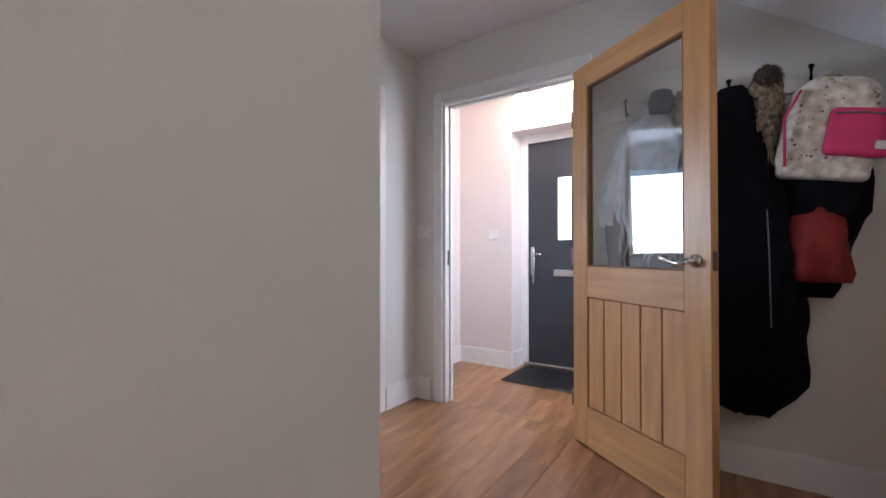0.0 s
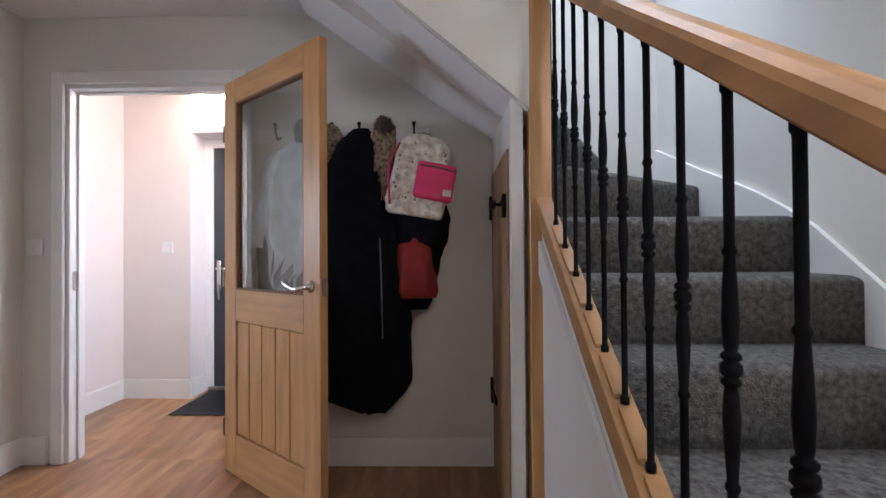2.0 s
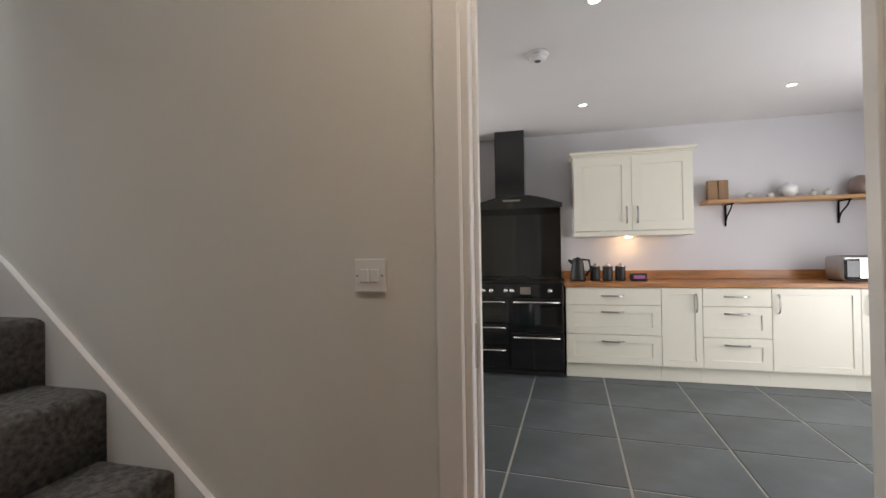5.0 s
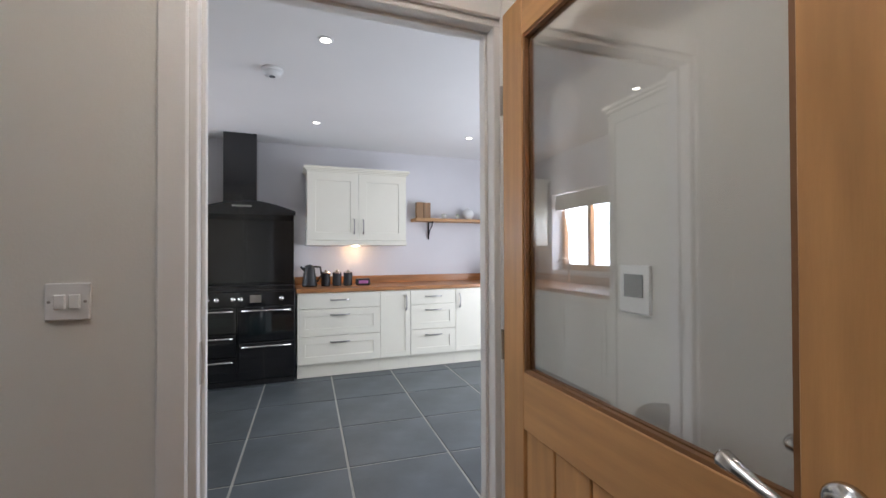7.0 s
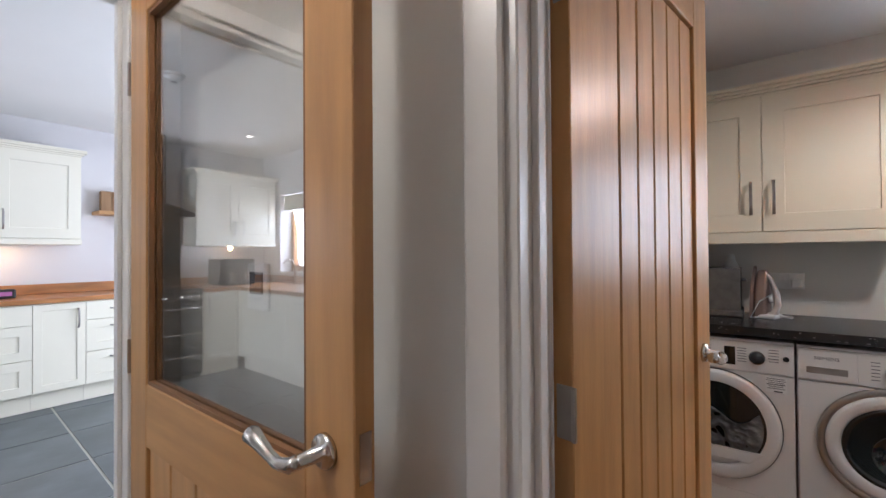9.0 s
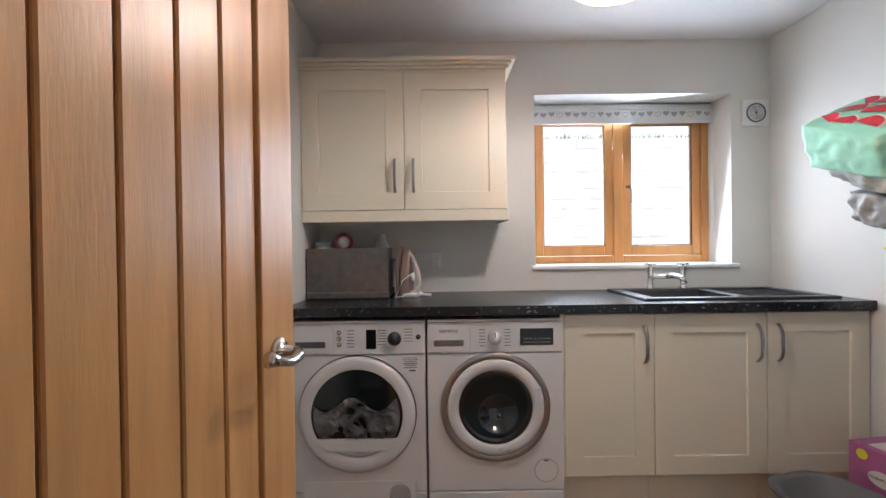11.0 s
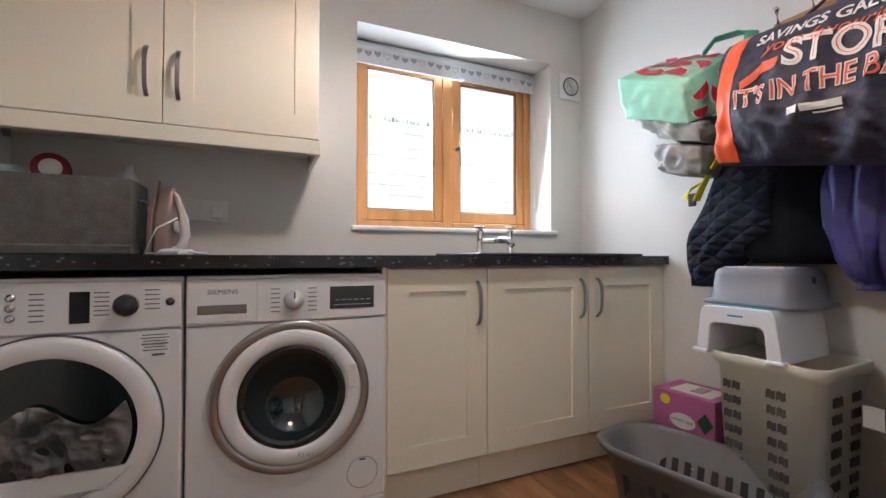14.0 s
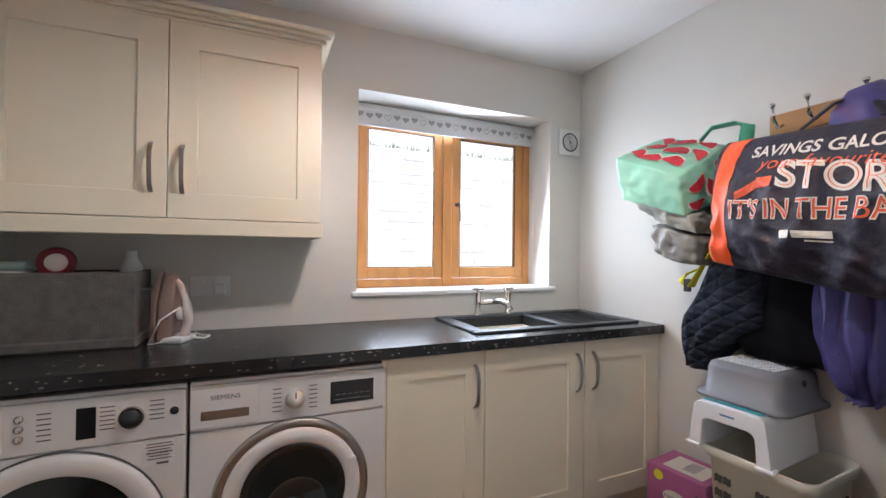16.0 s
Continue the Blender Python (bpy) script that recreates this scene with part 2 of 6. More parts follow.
wall_y("wall_hall_end", -1.92, 1.02, END, END + 0.1, 0, 2.6, PAINT, [(-1.335, -0.405, 0, 2.03)])
wall_x("wall_hall_left", -1.66, -1.56, 0.57, END, 0, 2.6, PAINT, [(1.12, 1.93, 0, 2.0)])
structure("wall_hall_corner", boxes([(-0.5, -0.385, UTW, 0.672, 0, 2.6), (-1.56, -0.5, 0.572, 0.672, 0, 2.6)]), PAINT)
wall_x("wall_stairs_kitchen", WALLK, WALLK + 0.11, UTW, 2.75, 0, 5.0, PAINT, [(-0.82, 0.09, 0, 2.04)])
wall_y("wall_utility_hall", -1.6, 2.14, UTW - 0.12, UTW, 0, 2.6, PAINT, [(0.06, 0.895, 0, 2.04)])
structure("wall_stairwell_back", boxes([(1.0, 2.14, 2.75, 2.85, 0, 5.0), (-1.7, 1.0, 2.75, 2.85, 2.6, 5.0)]), PAINT)
# Unseen upper walls and cover, added to keep the sun out of the stairwell.
structure("wall_stairwell_screen", boxes([(1.03, 2.03, 0.1, 0.2, 2.62, 5.0), (-1.7, 1.03, 1.5, 1.6, 3.4, 5.0), (-1.8, -1.7, 1.5, 2.85, 2.62, 5.0)]), PAINT)
structure("ceiling_stairwell_cover", boxes([(-1.8, 2.14, 0.1, 2.85, 5.0, 5.1)]), CEIL)
structure("ceiling_hall", boxes([(-1.66, 1.03, UTW, 1.65, HALL_H, 2.62), (-1.66, -0.02, 1.65, END, HALL_H, 2.62), (1.03, WALLK, UTW, 0.2, HALL_H, 2.62)]), CEIL)
# porch
wall_x("wall_porch_left", -1.92, -1.82, END + 0.1, 3.46, 0, 2.6, PAINT_P)
wall_x("wall_porch_right", -0.2, -0.1, END + 0.1, 3.46, 0, 2.6, PAINT_P, [(2.62, 3.15, 0.8, 2.0)])
wall_y("wall_porch_front", -1.92, -0.1, 3.34, 3.64, 0, 2.6, PAINT_P, [(-1.29, -0.36, 0, 2.06)])
structure("ceiling_porch", boxes([(-1.92, -0.1, END + 0.1, 3.64, 2.40, 2.6)]), CEIL)
# room on the left
structure("wall_left_room", boxes([(-4.1, -1.92, 3.1, 3.2, 0, 2.6), (-4.1, -1.66, 0.47, 0.57, 0, 2.6), (-4.1, -4.0, 0.57, 3.1, 0, 0.8), (-4.1, -4.0, 0.57, 3.1, 2.1, 2.6), (-4.1, -4.0, 1.9, 3.1, 0.8, 2.1)]), PAINT_K)
structure("ceiling_left_room", boxes([(-4.1, -1.92, 0.47, 3.2, 2.385, 2.6), (-1.92, -1.66, 0.47, END, 2.385, 2.6)]), CEIL)
structure("floor_left_room", boxes([(-4.1, -1.92, 0.47, 3.2, -0.1, 0.004), (-1.92, -1.60, 0.47, END, -0.1, 0.004)]), ROOMCARPET, "pale grey cut-pile carpet")
# utility room
wall_x("wall_utility_right", -1.6, -1.5, UTB, UTW - 0.12, 0, 2.6, PAINT)
wall_x("wall_utility_left", 1.07, 1.17, UTB, UTW - 0.12, 0, 2.6, PAINT)
wall_y("wall_utility_window", -1.6, 1.17, UTB - 0.3, UTB, 0, 2.6, PAINT, [(-1.275, -0.155, 1.05, 2.02)])
structure("ceiling_utility", boxes([(-1.6, 1.17, UTB, UTW - 0.12, UT_H, 2.6)]), CEIL)
# kitchen
wall_x("wall_kitchen_back", 5.84, 5.95, -3.41, 1.75, 0, 2.6, PAINT_K)
wall_y("wall_kitchen_window", 2.14, 5.95, 1.65, 1.9, 0, 2.6, PAINT_K, [(4.36, 5.44, 1.05, 2.0)])
# Unseen wall; its wide opening is assumed, to house the kitchen fill.
wall_y("wall_kitchen_side", 1.17, 5.95, -3.61, -3.31, 0, 2.6, PAINT_K, [(2.6, 4.6, 0.02, 2.15)])
wall_x("wall_kitchen_near", 1.6, 1.7, -3.31, UTW - 0.12, 0, 2.6, PAINT_K)
structure("ceiling_kitchen", boxes([(1.6, 5.95, -3.41, 1.75, K_H, 2.6)]), CEIL)

# floors under the pieces
structure("floor_hall", boxes([(-1.92, WALLK + 0.055, UTW - 0.06, 3.64, -0.1, -0.004), (-1.6, 1.17, UTB, UTW - 0.06, -0.1, -0.004)]), GAP)
FLOOR_K = structure("floor_kitchen", boxes([(WALLK + 0.055, 5.95, -3.41, 1.75, -0.1, -0.005)]), GROUT)


def skirting(name, rows):
    bm = bmesh.new()
    for r in rows:
        box(*r, 0, 0.135, bm=bm)
        x0, x1, y0, y1 = r
        box(x0 + 0.004 * (x1 - x0 < 0.1), x1 - 0.004 * (x1 - x0 < 0.1), y0 + 0.004 * (y1 - y0 < 0.1), y1 - 0.004 * (y1 - y0 < 0.1), 0.135, 0.145, bm=bm)
    return structure(name, bm, WHITE, "white painted skirting board")


skirting("baseboard_hall", [(-1.56, -1.42, END - 0.018, END), (-1.56, -1.542, 2.0, END - 0.018), (-0.33, 0.95, END - 0.018, END), (-0.385, -0.367, UTW, 0.672), (WALLK - 0.018, WALLK, 0.17, 0.4)])
skirting("baseboard_porch", [(-1.82, -1.802, END + 0.1, 3.34), (-1.802, -1.29, 3.322, 3.34), (-1.29, -1.272, 3.34, 3.53)])
skirting("baseboard_utility", [(-1.5, -1.482, -2.75, UTW - 0.12)])


def door_frame(name, axis, face, a, b, top, depth, both=True):
    """Lining and architraves round an opening from a to b in a wall whose hall face is at face; depth is signed."""
    bm = bmesh.new()

    def add(u0, u1, v0, v1, z0, z1, bevel=0.003):
        v0, v1 = min(v0, v1), max(v0, v1)
        if axis == "x":
            box(v0, v1, u0, u1, z0, z1, bm=bm, bevel=bevel)
        else:
            box(u0, u1, v0, v1, z0, z1, bm=bm, bevel=bevel)
    t, w = 0.028, 0.068
    s = 1 if depth > 0 else -1
    add(a, a + t, face, face + depth, 0, top - t)
    add(b - t, b, face, face + depth, 0, top - t)
    add(a, b, face, face + depth, top - t, top)
    # stop beads
    for u0, u1 in ((a + t, a + t + 0.012), (b - t - 0.012, b - t)):
        add(u0, u1, face + s * 0.045, face + s * 0.075, 0, top - t, 0.002)
    add(a + t, b - t, face + s * 0.045, face + s * 0.075, top - t - 0.012, top - t, 0.002)
    for f0, f1, on in ((face - s * 0.018, face, True), (face + depth, face + depth + s * 0.018, both)):
        if on:
            add(a - w + 0.008, a + 0.008, f0, f1, 0, top + w - 0.008, 0.005)
            add(b - 0.008, b + w - 0.008, f0, f1, 0, top + w - 0.008, 0.005)
            add(a + 0.008, b - 0.008, f0, f1, top - 0.008, top + w - 0.008, 0.005)
    return structure(name, bm, WHITE, "white painted door lining and architrave")


door_frame("trim_porch_doorway", "y", END, -1.335, -0.405, 2.03, 0.1)
door_frame("trim_left_doorway", "x", -1.56, 1.12, 1.93, 2.0, -0.1)
door_frame("trim_kitchen_doorway", "x", WALLK, -0.82, 0.09, 2.04, 0.11)
door_frame("trim_utility_doorway", "y", UTW, 0.06, 0.895, 2.04, -0.12)


# ---- doors ----
def lever(parent, x, y, z, side, reach):
    """A lever handle on a round rose; side is the face's direction in y, reach the lever's direction in x."""
    r = smooth(part("rose", lathe([(0.026, 0), (0.026, 0.006), (0.022, 0.010), (0.011, 0.012), (0.010, 0.045), (0.006, 0.05)], 24, m=pose(x, y, z, -90 * side, 0, 0)), CHROME, parent, "satin chrome rose"))
    pts = [(x, y + side * 0.042, z + 0.002), (x + reach * 0.012, y + side * 0.05, z - 0.006), (x + reach * 0.04, y + side * 0.052, z - 0.010), (x + reach * 0.065, y + side * 0.052, z - 0.003), (x + reach * 0.09, y + side * 0.052, z + 0.006), (x + reach * 0.112, y + side * 0.052, z + 0.013), (x + reach * 0.118, y + side * 0.052, z + 0.015)]
    h = smooth(part("handle", tube(pts, [0.010, 0.011, 0.0085, 0.0085, 0.011, 0.014, 0.009], 12), CHROME, parent, "satin chrome lever handle"))
    return r, h


def oak_door(name, label, w, h, m, glazed):
    """A door leaf: x from the hinge, y through the thickness, base at z = 0."""
    d = thing(name, label, "door", m)
    t, st = 0.038, 0.112
    part("stile", box(0, st, 0, t, 0, h, bevel=0.002), OAK, d)
    part("stile", box(w - st, w, 0, t, 0, h, bevel=0.002), OAK, d)
    part("rail", box(st, w - st, 0, t, h - 0.115, h, bevel=0.002), OAK_X, d)
    part("rail", box(st, w - st, 0, t, 0, 0.205, bevel=0.002), OAK_X, d)
    pz0, pz1 = 0.205, h - 0.115
    if glazed:
        part("rail", box(st, w - st, 0, t, 0.77, 0.925, bevel=0.002), OAK_X, d)
        pz1 = 0.77
        part("glass", box(st, w - st, t / 2 - 0.002, t / 2 + 0.002, 0.925, h - 0.115), GLASS, d, "clear glass panel").visible_shadow = False
        bead = bmesh.new()
        for y0, y1 in ((0.004, 0.016), (t - 0.016, t - 0.004)):
            for x0, x1, z0, z1 in ((st, st + 0.009, 0.925, h - 0.115), (w - st - 0.009, w - st, 0.925, h - 0.115), (st + 0.009, w - st - 0.009, 0.925, 0.934), (st + 0.009, w - st - 0.009, h - 0.124, h - 0.115)):
                box(x0, x1, y0, y1, z0, z1, bm=bead)
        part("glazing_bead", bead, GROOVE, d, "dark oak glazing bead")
    n = 5 if glazed else 6
    bw = (w - 2 * st) / n
    # Backing board darkened so its colour carries the shade between boards.
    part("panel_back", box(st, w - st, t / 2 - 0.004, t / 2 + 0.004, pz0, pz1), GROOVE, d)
    for i in range(n):
        part("board", box(st + i * bw + 0.003, st + (i + 1) * bw - 0.003, 0.008, t - 0.008, pz0 + 0.004, pz1 - 0.004, bevel=0.003), OAK, d)
    for side, y in ((-1, 0), (1, t)):
        lever(d, w - 0.062, y, 0.965, side, -1)
    part("latch_plate", box(w - 0.0005, w + 0.0015, 0.008, t - 0.008, 0.93, 1.0), CHROME, d, "chrome latch plate")
    for z in (0.22, 0.98, 1.72):
        part("hinge", boxes([(-0.003, 0.001, 0.0, 0.030, z - 0.045, z + 0.045), (-0.007, 0.0, -0.007, 0.0, z - 0.045, z + 0.045)], 0.001), STEEL, d, "steel butt hinge")
    return d


def bearing(dx, dy):
    return math.degrees(math.atan2(dy, dx))


# porch door: hinged at the right jamb, half open into the hall
oak_door("glazed_door", "glazed oak cottage door standing open, boarded lower panel", 0.80, 1.98, pose(-0.432, 2.255, 0.006, 0, 0, bearing(0.642, -0.476)), True)
# kitchen door lying open along the utility wall
oak_door("glazed_door", "glazed oak cottage door folded back open, boarded lower panel", 0.90, 1.98, pose(1.925, -0.768, 0.006, 0, 0, 180 - 1.1), True)
# utility door, opening inwards
oak_door("boarded_door", "boarded oak cottage door standing open into utility room", 0.77, 1.98, pose(0.832, UTW - 0.122, 0.006, 0, 0, -100), False)
# door of the carpeted room
oak_door("boarded_door", "boarded oak cottage door open into carpeted room", 0.74, 1.96, pose(-1.655, 1.895, 0.012, 0, 0, 186), False)


# ---- stairs ----
stairs = thing("staircase", "grey carpeted staircase with winders beside white wall", "stairs")
RISE, GOING, Y1, Z1 = 0.21, 0.25, 0.435, 0.187


def carpet_step(rows, z0, z1, nose=0.03):
    """One carpeted step from a plan outline; rounded nosing."""
    bm = bmesh.new()
    vs = [bm.verts.new((x, y, z0)) for x, y in rows]
    f = bm.faces.new(vs)
    r = bmesh.ops.extrude_face_region(bm, geom=[f])
    for v in r["geom"]:
        if isinstance(v, bmesh.types.BMVert):
            v.co.z = z1
    bmesh.ops.recalc_face_normals(bm, faces=bm.faces[:])
    top = [e for e in bm.edges if all(v.co.z > z1 - 1e-4 for v in e.verts)]
    bmesh.ops.bevel(bm, geom=top, offset=nose, segments=4, profile=0.5, affect="EDGES")
    return bm


for k in range(6):
    y0, z1 = Y1 + GOING * k, Z1 + RISE * k
    back = y0 + GOING + 0.06
    smooth(part("step", carpet_step([(1.12, y0), (2.012, y0), (2.012, back + 0.38 * (k == 5)), (1.12, back)], max(0, z1 - RISE - 0.03), z1), CARPET, stairs, "grey carpeted step"))
PIV = (1.10, 1.68)
ang = [34, 60, 80]
for k in range(3):
    z1 = Z1 + RISE * (6 + k)
    a = radians(ang[k])

    def reach(a):
        dx, dy = math.cos(a), math.sin(a)
        s = min((2.012 - PIV[0]) / dx if dx > 1e-6 else 99, (2.73 - PIV[1]) / dy if dy > 1e-6 else 99)
        return (PIV[0] + dx * s, PIV[1] + dy * s)
    rows = [PIV, reach(a)]
    if k == 0:
        rows += [(2.012, 2.73)]
    rows += [(1.12, 2.73)]
    rows[0] = (1.12, 1.70)
    smooth(part("step", carpet_step(rows, z1 - RISE - 0.03, z1), CARPET, stairs, "grey carpeted winder step"))
for k in range(4):
    x1, z1 = 1.12 - 0.24 * k, Z1 + RISE * (9 + k)
    smooth(part("step", carpet_step([(x1 - 0.30, 1.70), (x1, 1.70), (x1, 2.73), (x1 - 0.30, 2.73)], z1 - RISE - 0.03, z1), CARPET, stairs, "grey carpeted step"))


def band(y0, y1, za, zb, thick):
    """Outline of a sloping band in (y, z)."""
    return [(y0, za), (y1, zb), (y1, zb - thick), (y0, za - thick)]


TO_YZ = Matrix(((0, 1, 0, 0), (1, 0, 0, 0), (0, 0, 1, 0), (0, 0, 0, 1)))


def nose_z(y):
    return Z1 + (y - Y1) * RISE / GOING


wall_string = prism([(0.36, 0), (0.36, nose_z(0.36) + 0.02), (1.62, nose_z(1.62) + 0.012), (1.74, 1.27), (1.90, 1.355), (2.10, 1.445), (2.30, 1.53), (2.75, 1.74), (2.75, 1.3), (1.99, 1.0), (0.75, 0)], 0.02, Matrix.Translation((2.01, 0, 0)) @ TO_YZ)
part("wall_string", wall_string, WHITE, stairs, "white painted sloping skirting")
# closed string: white panel under an oak capping
STX = 1.075


def cap_z(y):
    return 0.71 + 0.735 * (y - 0.82)


part("spandrel_panel", prism([(0.372, 0), (0.372, cap_z(0.372) - 0.075), (1.64, cap_z(1.64) - 0.075), (1.64, 0)], 0.05, Matrix.Translation((STX - 0.012, 0, 0)) @ TO_YZ), WHITE, stairs, "white painted panel under the string")
part("string", prism(band(0.372, 1.64, cap_z(0.372) - 0.004, cap_z(1.64) - 0.004, 0.07), 0.055, Matrix.Translation((STX - 0.032, 0, 0)) @ TO_YZ, bevel=0.003), OAK_Y, stairs, "oak string")
part("string_apron", prism(band(0.372, 1.64, cap_z(0.372) - 0.16, cap_z(1.64) - 0.16, 0.12), 0.012, Matrix.Translation((STX - 0.026, 0, 0)) @ TO_YZ), WHITE, stairs)

balustrade = thing("balustrade", "oak stair balustrade with black twisted iron spindles", "balustrade")
part("newel_post", box(1.053, 1.135, 0.288, 0.37, 0, 1.1995, bevel=0.004, seg=2), NEWEL, balustrade, "oak newel post with knots")
cap = bmesh.new()
box(1.042, 1.146, 0.277, 0.381, 1.200, 1.228, bm=cap, bevel=0.012, seg=4)
smooth(part("newel_cap", cap, NEWEL, balustrade, "rounded oak newel cap"))
part("newel_collar", box(1.050, 1.138, 0.285, 0.373, 1.188, 1.2005, bevel=0.002), NEWEL, balustrade)
part("newel_post", box(1.02, 1.10, 1.632, 1.712, 0, 3.1, bevel=0.003), OAK, balustrade, "tall oak newel post")


def rail_z(y):
    return 1.118 + 0.765 * (y - 0.37)


rail = prism([(-0.027, 0.0), (-0.032, 0.006), (-0.032, 0.036), (-0.028, 0.048), (-0.014, 0.056), (0.0, 0.058), (0.014, 0.056), (0.028, 0.048), (0.032, 0.036), (0.032, 0.006), (0.027, 0.0)], 1.0)
for v in rail.verts:
    y = 0.365 + v.co.y * 1.27
    v.co = Vector((1.078 + v.co.x, y, rail_z(y) + v.co.z))
part("handrail", rail, OAK_Y, balustrade, "moulded oak handrail")


def spindle(h):
    """Black iron spindle: a knuckle between two long swells that end in thin collars."""
    c, r = 0.388, 0.0062
    prof = [(0.009, 0), (0.009, 0.012), (r, 0.016)]
    for s in (-1, 1):
        run = [(r, 0.150), (0.0085, 0.146), (0.0085, 0.141), (r, 0.137), (0.0085, 0.10), (0.0102, 0.06), (0.0085, 0.03), (0.007, 0.022), (0.0115, 0.018), (0.0115, 0.013), (0.008, 0.010)]
        prof += [(q, c + s * d) for q, d in (run if s < 0 else run[::-1])]
        if s < 0:
            prof += [(0.0125, c - 0.005), (0.0125, c + 0.005)]
    return lathe(prof + [(r, h - 0.02), (0.0085, h - 0.016), (0.0085, h + 0.004)], 10)


for i in range(11):
    y = 0.42 + 0.1058 * i
    zb = cap_z(y)
    ob = smooth(part("spindle", spindle(rail_z(y) - zb), IRON, balustrade))
    ob.location = (STX, y, zb)
    if i < 10:
        part("spindle_block", prism(band(y + 0.012, y + 0.097, cap_z(y + 0.012) + 0.006, cap_z(y + 0.097) + 0.006, 0.012), 0.034, Matrix.Translation((STX - 0.017, 0, 0)) @ TO_YZ, bevel=0.001), OAK_Y, balustrade)

# upper flight seen from below, and the cupboard under it
structure("soffit", prism([(1.03, 1.61), (-0.10, 1.61 + 0.843 * 1.13), (-0.10, 2.72), (1.03, 1.90)], 0.28, Matrix.Translation((0, 1.65, 0))), CEIL)
structure("soffit_back", prism([(1.0, 1.655), (-0.06, 2.41), (-0.06, 2.60), (1.0, 1.90)], 0.40, Matrix.Translation((0, 1.93, 0))), CEIL)
structure("stair_apron", prism([(1.02, 1.625), (-0.05, 1.625 + 0.843 * 1.07), (-0.05, 2.56), (0.55, 2.56), (1.02, 2.05)], 0.03, Matrix.Translation((0, 1.622, 0))), PAINT, "white boarded side of the upper stair flight")
structure("stair_apron_capping", prism([(1.02, 2.05), (0.5, 2.49), (0.5, 2.55), (1.02, 2.11)], 0.05, Matrix.Translation((0, 1.612, 0)), bevel=0.003), OAK_X, "oak capping on the upper stair string")
structure("wall_cupboard", boxes([(0.955, 1.0, 1.652, 1.70, 0, 1.90), (0.955, 1.0, 1.70, 2.285, 1.50, 1.90), (0.955, 1.0, 2.285, END, 0, 1.90)]), WHITE)
structure("wall_cupboard_back", boxes([(1.0, 1.02, 1.72, 2.75, 0, 1.5)]), PAINT)
cup = thing("cupboard_door", "low oak ledged cupboard door with black iron hinges", "door")
cw = (2.283 - 1.702) / 4
for i in range(4):
    part("plank", box(0.946, 0.97, 1.702 + i * cw + 0.001, 1.702 + (i + 1) * cw - 0.001, 0.012, 1.498, bevel=0.002), OAK_OLD, cup)
for z in (0.40, 1.335):
    h = part("hinge", boxes([(0.934, 0.946, 2.262, 2.312, z - 0.06, z + 0.06), (0.938, 0.946, 2.12, 2.262, z - 0.012, z + 0.012)], 0.002), IRON, cup, "black iron strap hinge")
    smooth(part("finial", lathe([(0.0, 0), (0.02, 0), (0.02, 0.006), (0, 0.008)], 12, m=pose(0.946, 2.112, z, 0, -90, 0)), IRON, h))
lt = part("latch", boxes([(0.93, 0.946, 1.71, 1.75, 1.24, 1.33), (0.922, 0.936, 1.68, 1.80, 1.29, 1.305)], 0.002), IRON, cup, "black iron thumb latch")
smooth(part("thumb_turn", lathe([(0.006, 0), (0.006, 0.03), (0.018, 0.034), (0.018, 0.045), (0.0, 0.048)], 12, m=pose(0.93, 1.73, 1.29, 0, -90, 0)), IRON, lt))


# ---- soft things that hang on a wall ----
BLACKCLOTH = dull(material("black_wool", (0.006, 0.006, 0.008), 0.95, vary=0.3, scale=20, bump=0.3, bump_scale=300))
REDCLOTH = material("red_wool", (0.22, 0.018, 0.014), 0.9, vary=0.25, scale=14, bump=0.3, bump_scale=300)
GREYCLOTH = material("pale_denim", (0.66, 0.70, 0.71), 0.85, vary=0.2, scale=16, bump=0.3, bump_scale=260)
DARKDENIM = material("charcoal_denim", (0.07, 0.072, 0.08), 0.9, vary=0.25, scale=16, bump=0.3, bump_scale=260)
FUR = material("leopard_fur", (0.50, 0.40, 0.26), 0.95, vary=0.3, scale=55, bump=0.8, bump_scale=260, second=(0.07, 0.045, 0.025))
BROWNFUR = material("brown_fur", (0.10, 0.07, 0.045), 0.95, vary=0.4, scale=40, bump=0.8, bump_scale=200)
PINK = material("pink_canvas", (0.62, 0.03, 0.13), 0.7, vary=0.15, scale=10, bump=0.15, bump_scale=300)
FLORAL = material("floral_canvas", (0.72, 0.69, 0.60), 0.75, vary=0.2, scale=34, bump=0.15, bump_scale=250, second=(0.40, 0.34, 0.27))
NAVYQUILT = dull(material("navy_quilting", (0.010, 0.014, 0.028), 0.8, vary=0.25, scale=12, bump=0.4, bump_scale=40))
PURPLE = material("purple_nylon", (0.075, 0.065, 0.24), 0.55, vary=0.3, scale=9, bump=0.35, bump_scale=25)
NAVYBAG = material("navy_woven_plastic", (0.018, 0.016, 0.034), 0.6, vary=0.35, scale=9, bump=0.5, bump_scale=45)
ORANGE = material("orange_plastic", (0.80, 0.10, 0.02), 0.45, vary=0.15, scale=8, bump=0.2, bump_scale=20)
MINT = material("mint_plastic", (0.32, 0.66, 0.50), 0.45, vary=0.12, scale=6, bump=0.2, bump_scale=20)
MINTDARK = material("mint_strap", (0.08, 0.42, 0.26), 0.5, vary=0.1)
GREYBAG = material("grey_film", (0.22, 0.21, 0.19), 0.4, vary=0.35, scale=9, bump=0.4, bump_scale=22)
MELON = material("melon_red", (0.55, 0.03, 0.05), 0.5, vary=0.15)
YELLOW = material("hi_vis_yellow", (0.75, 0.72, 0.03), 0.6, vary=0.1)
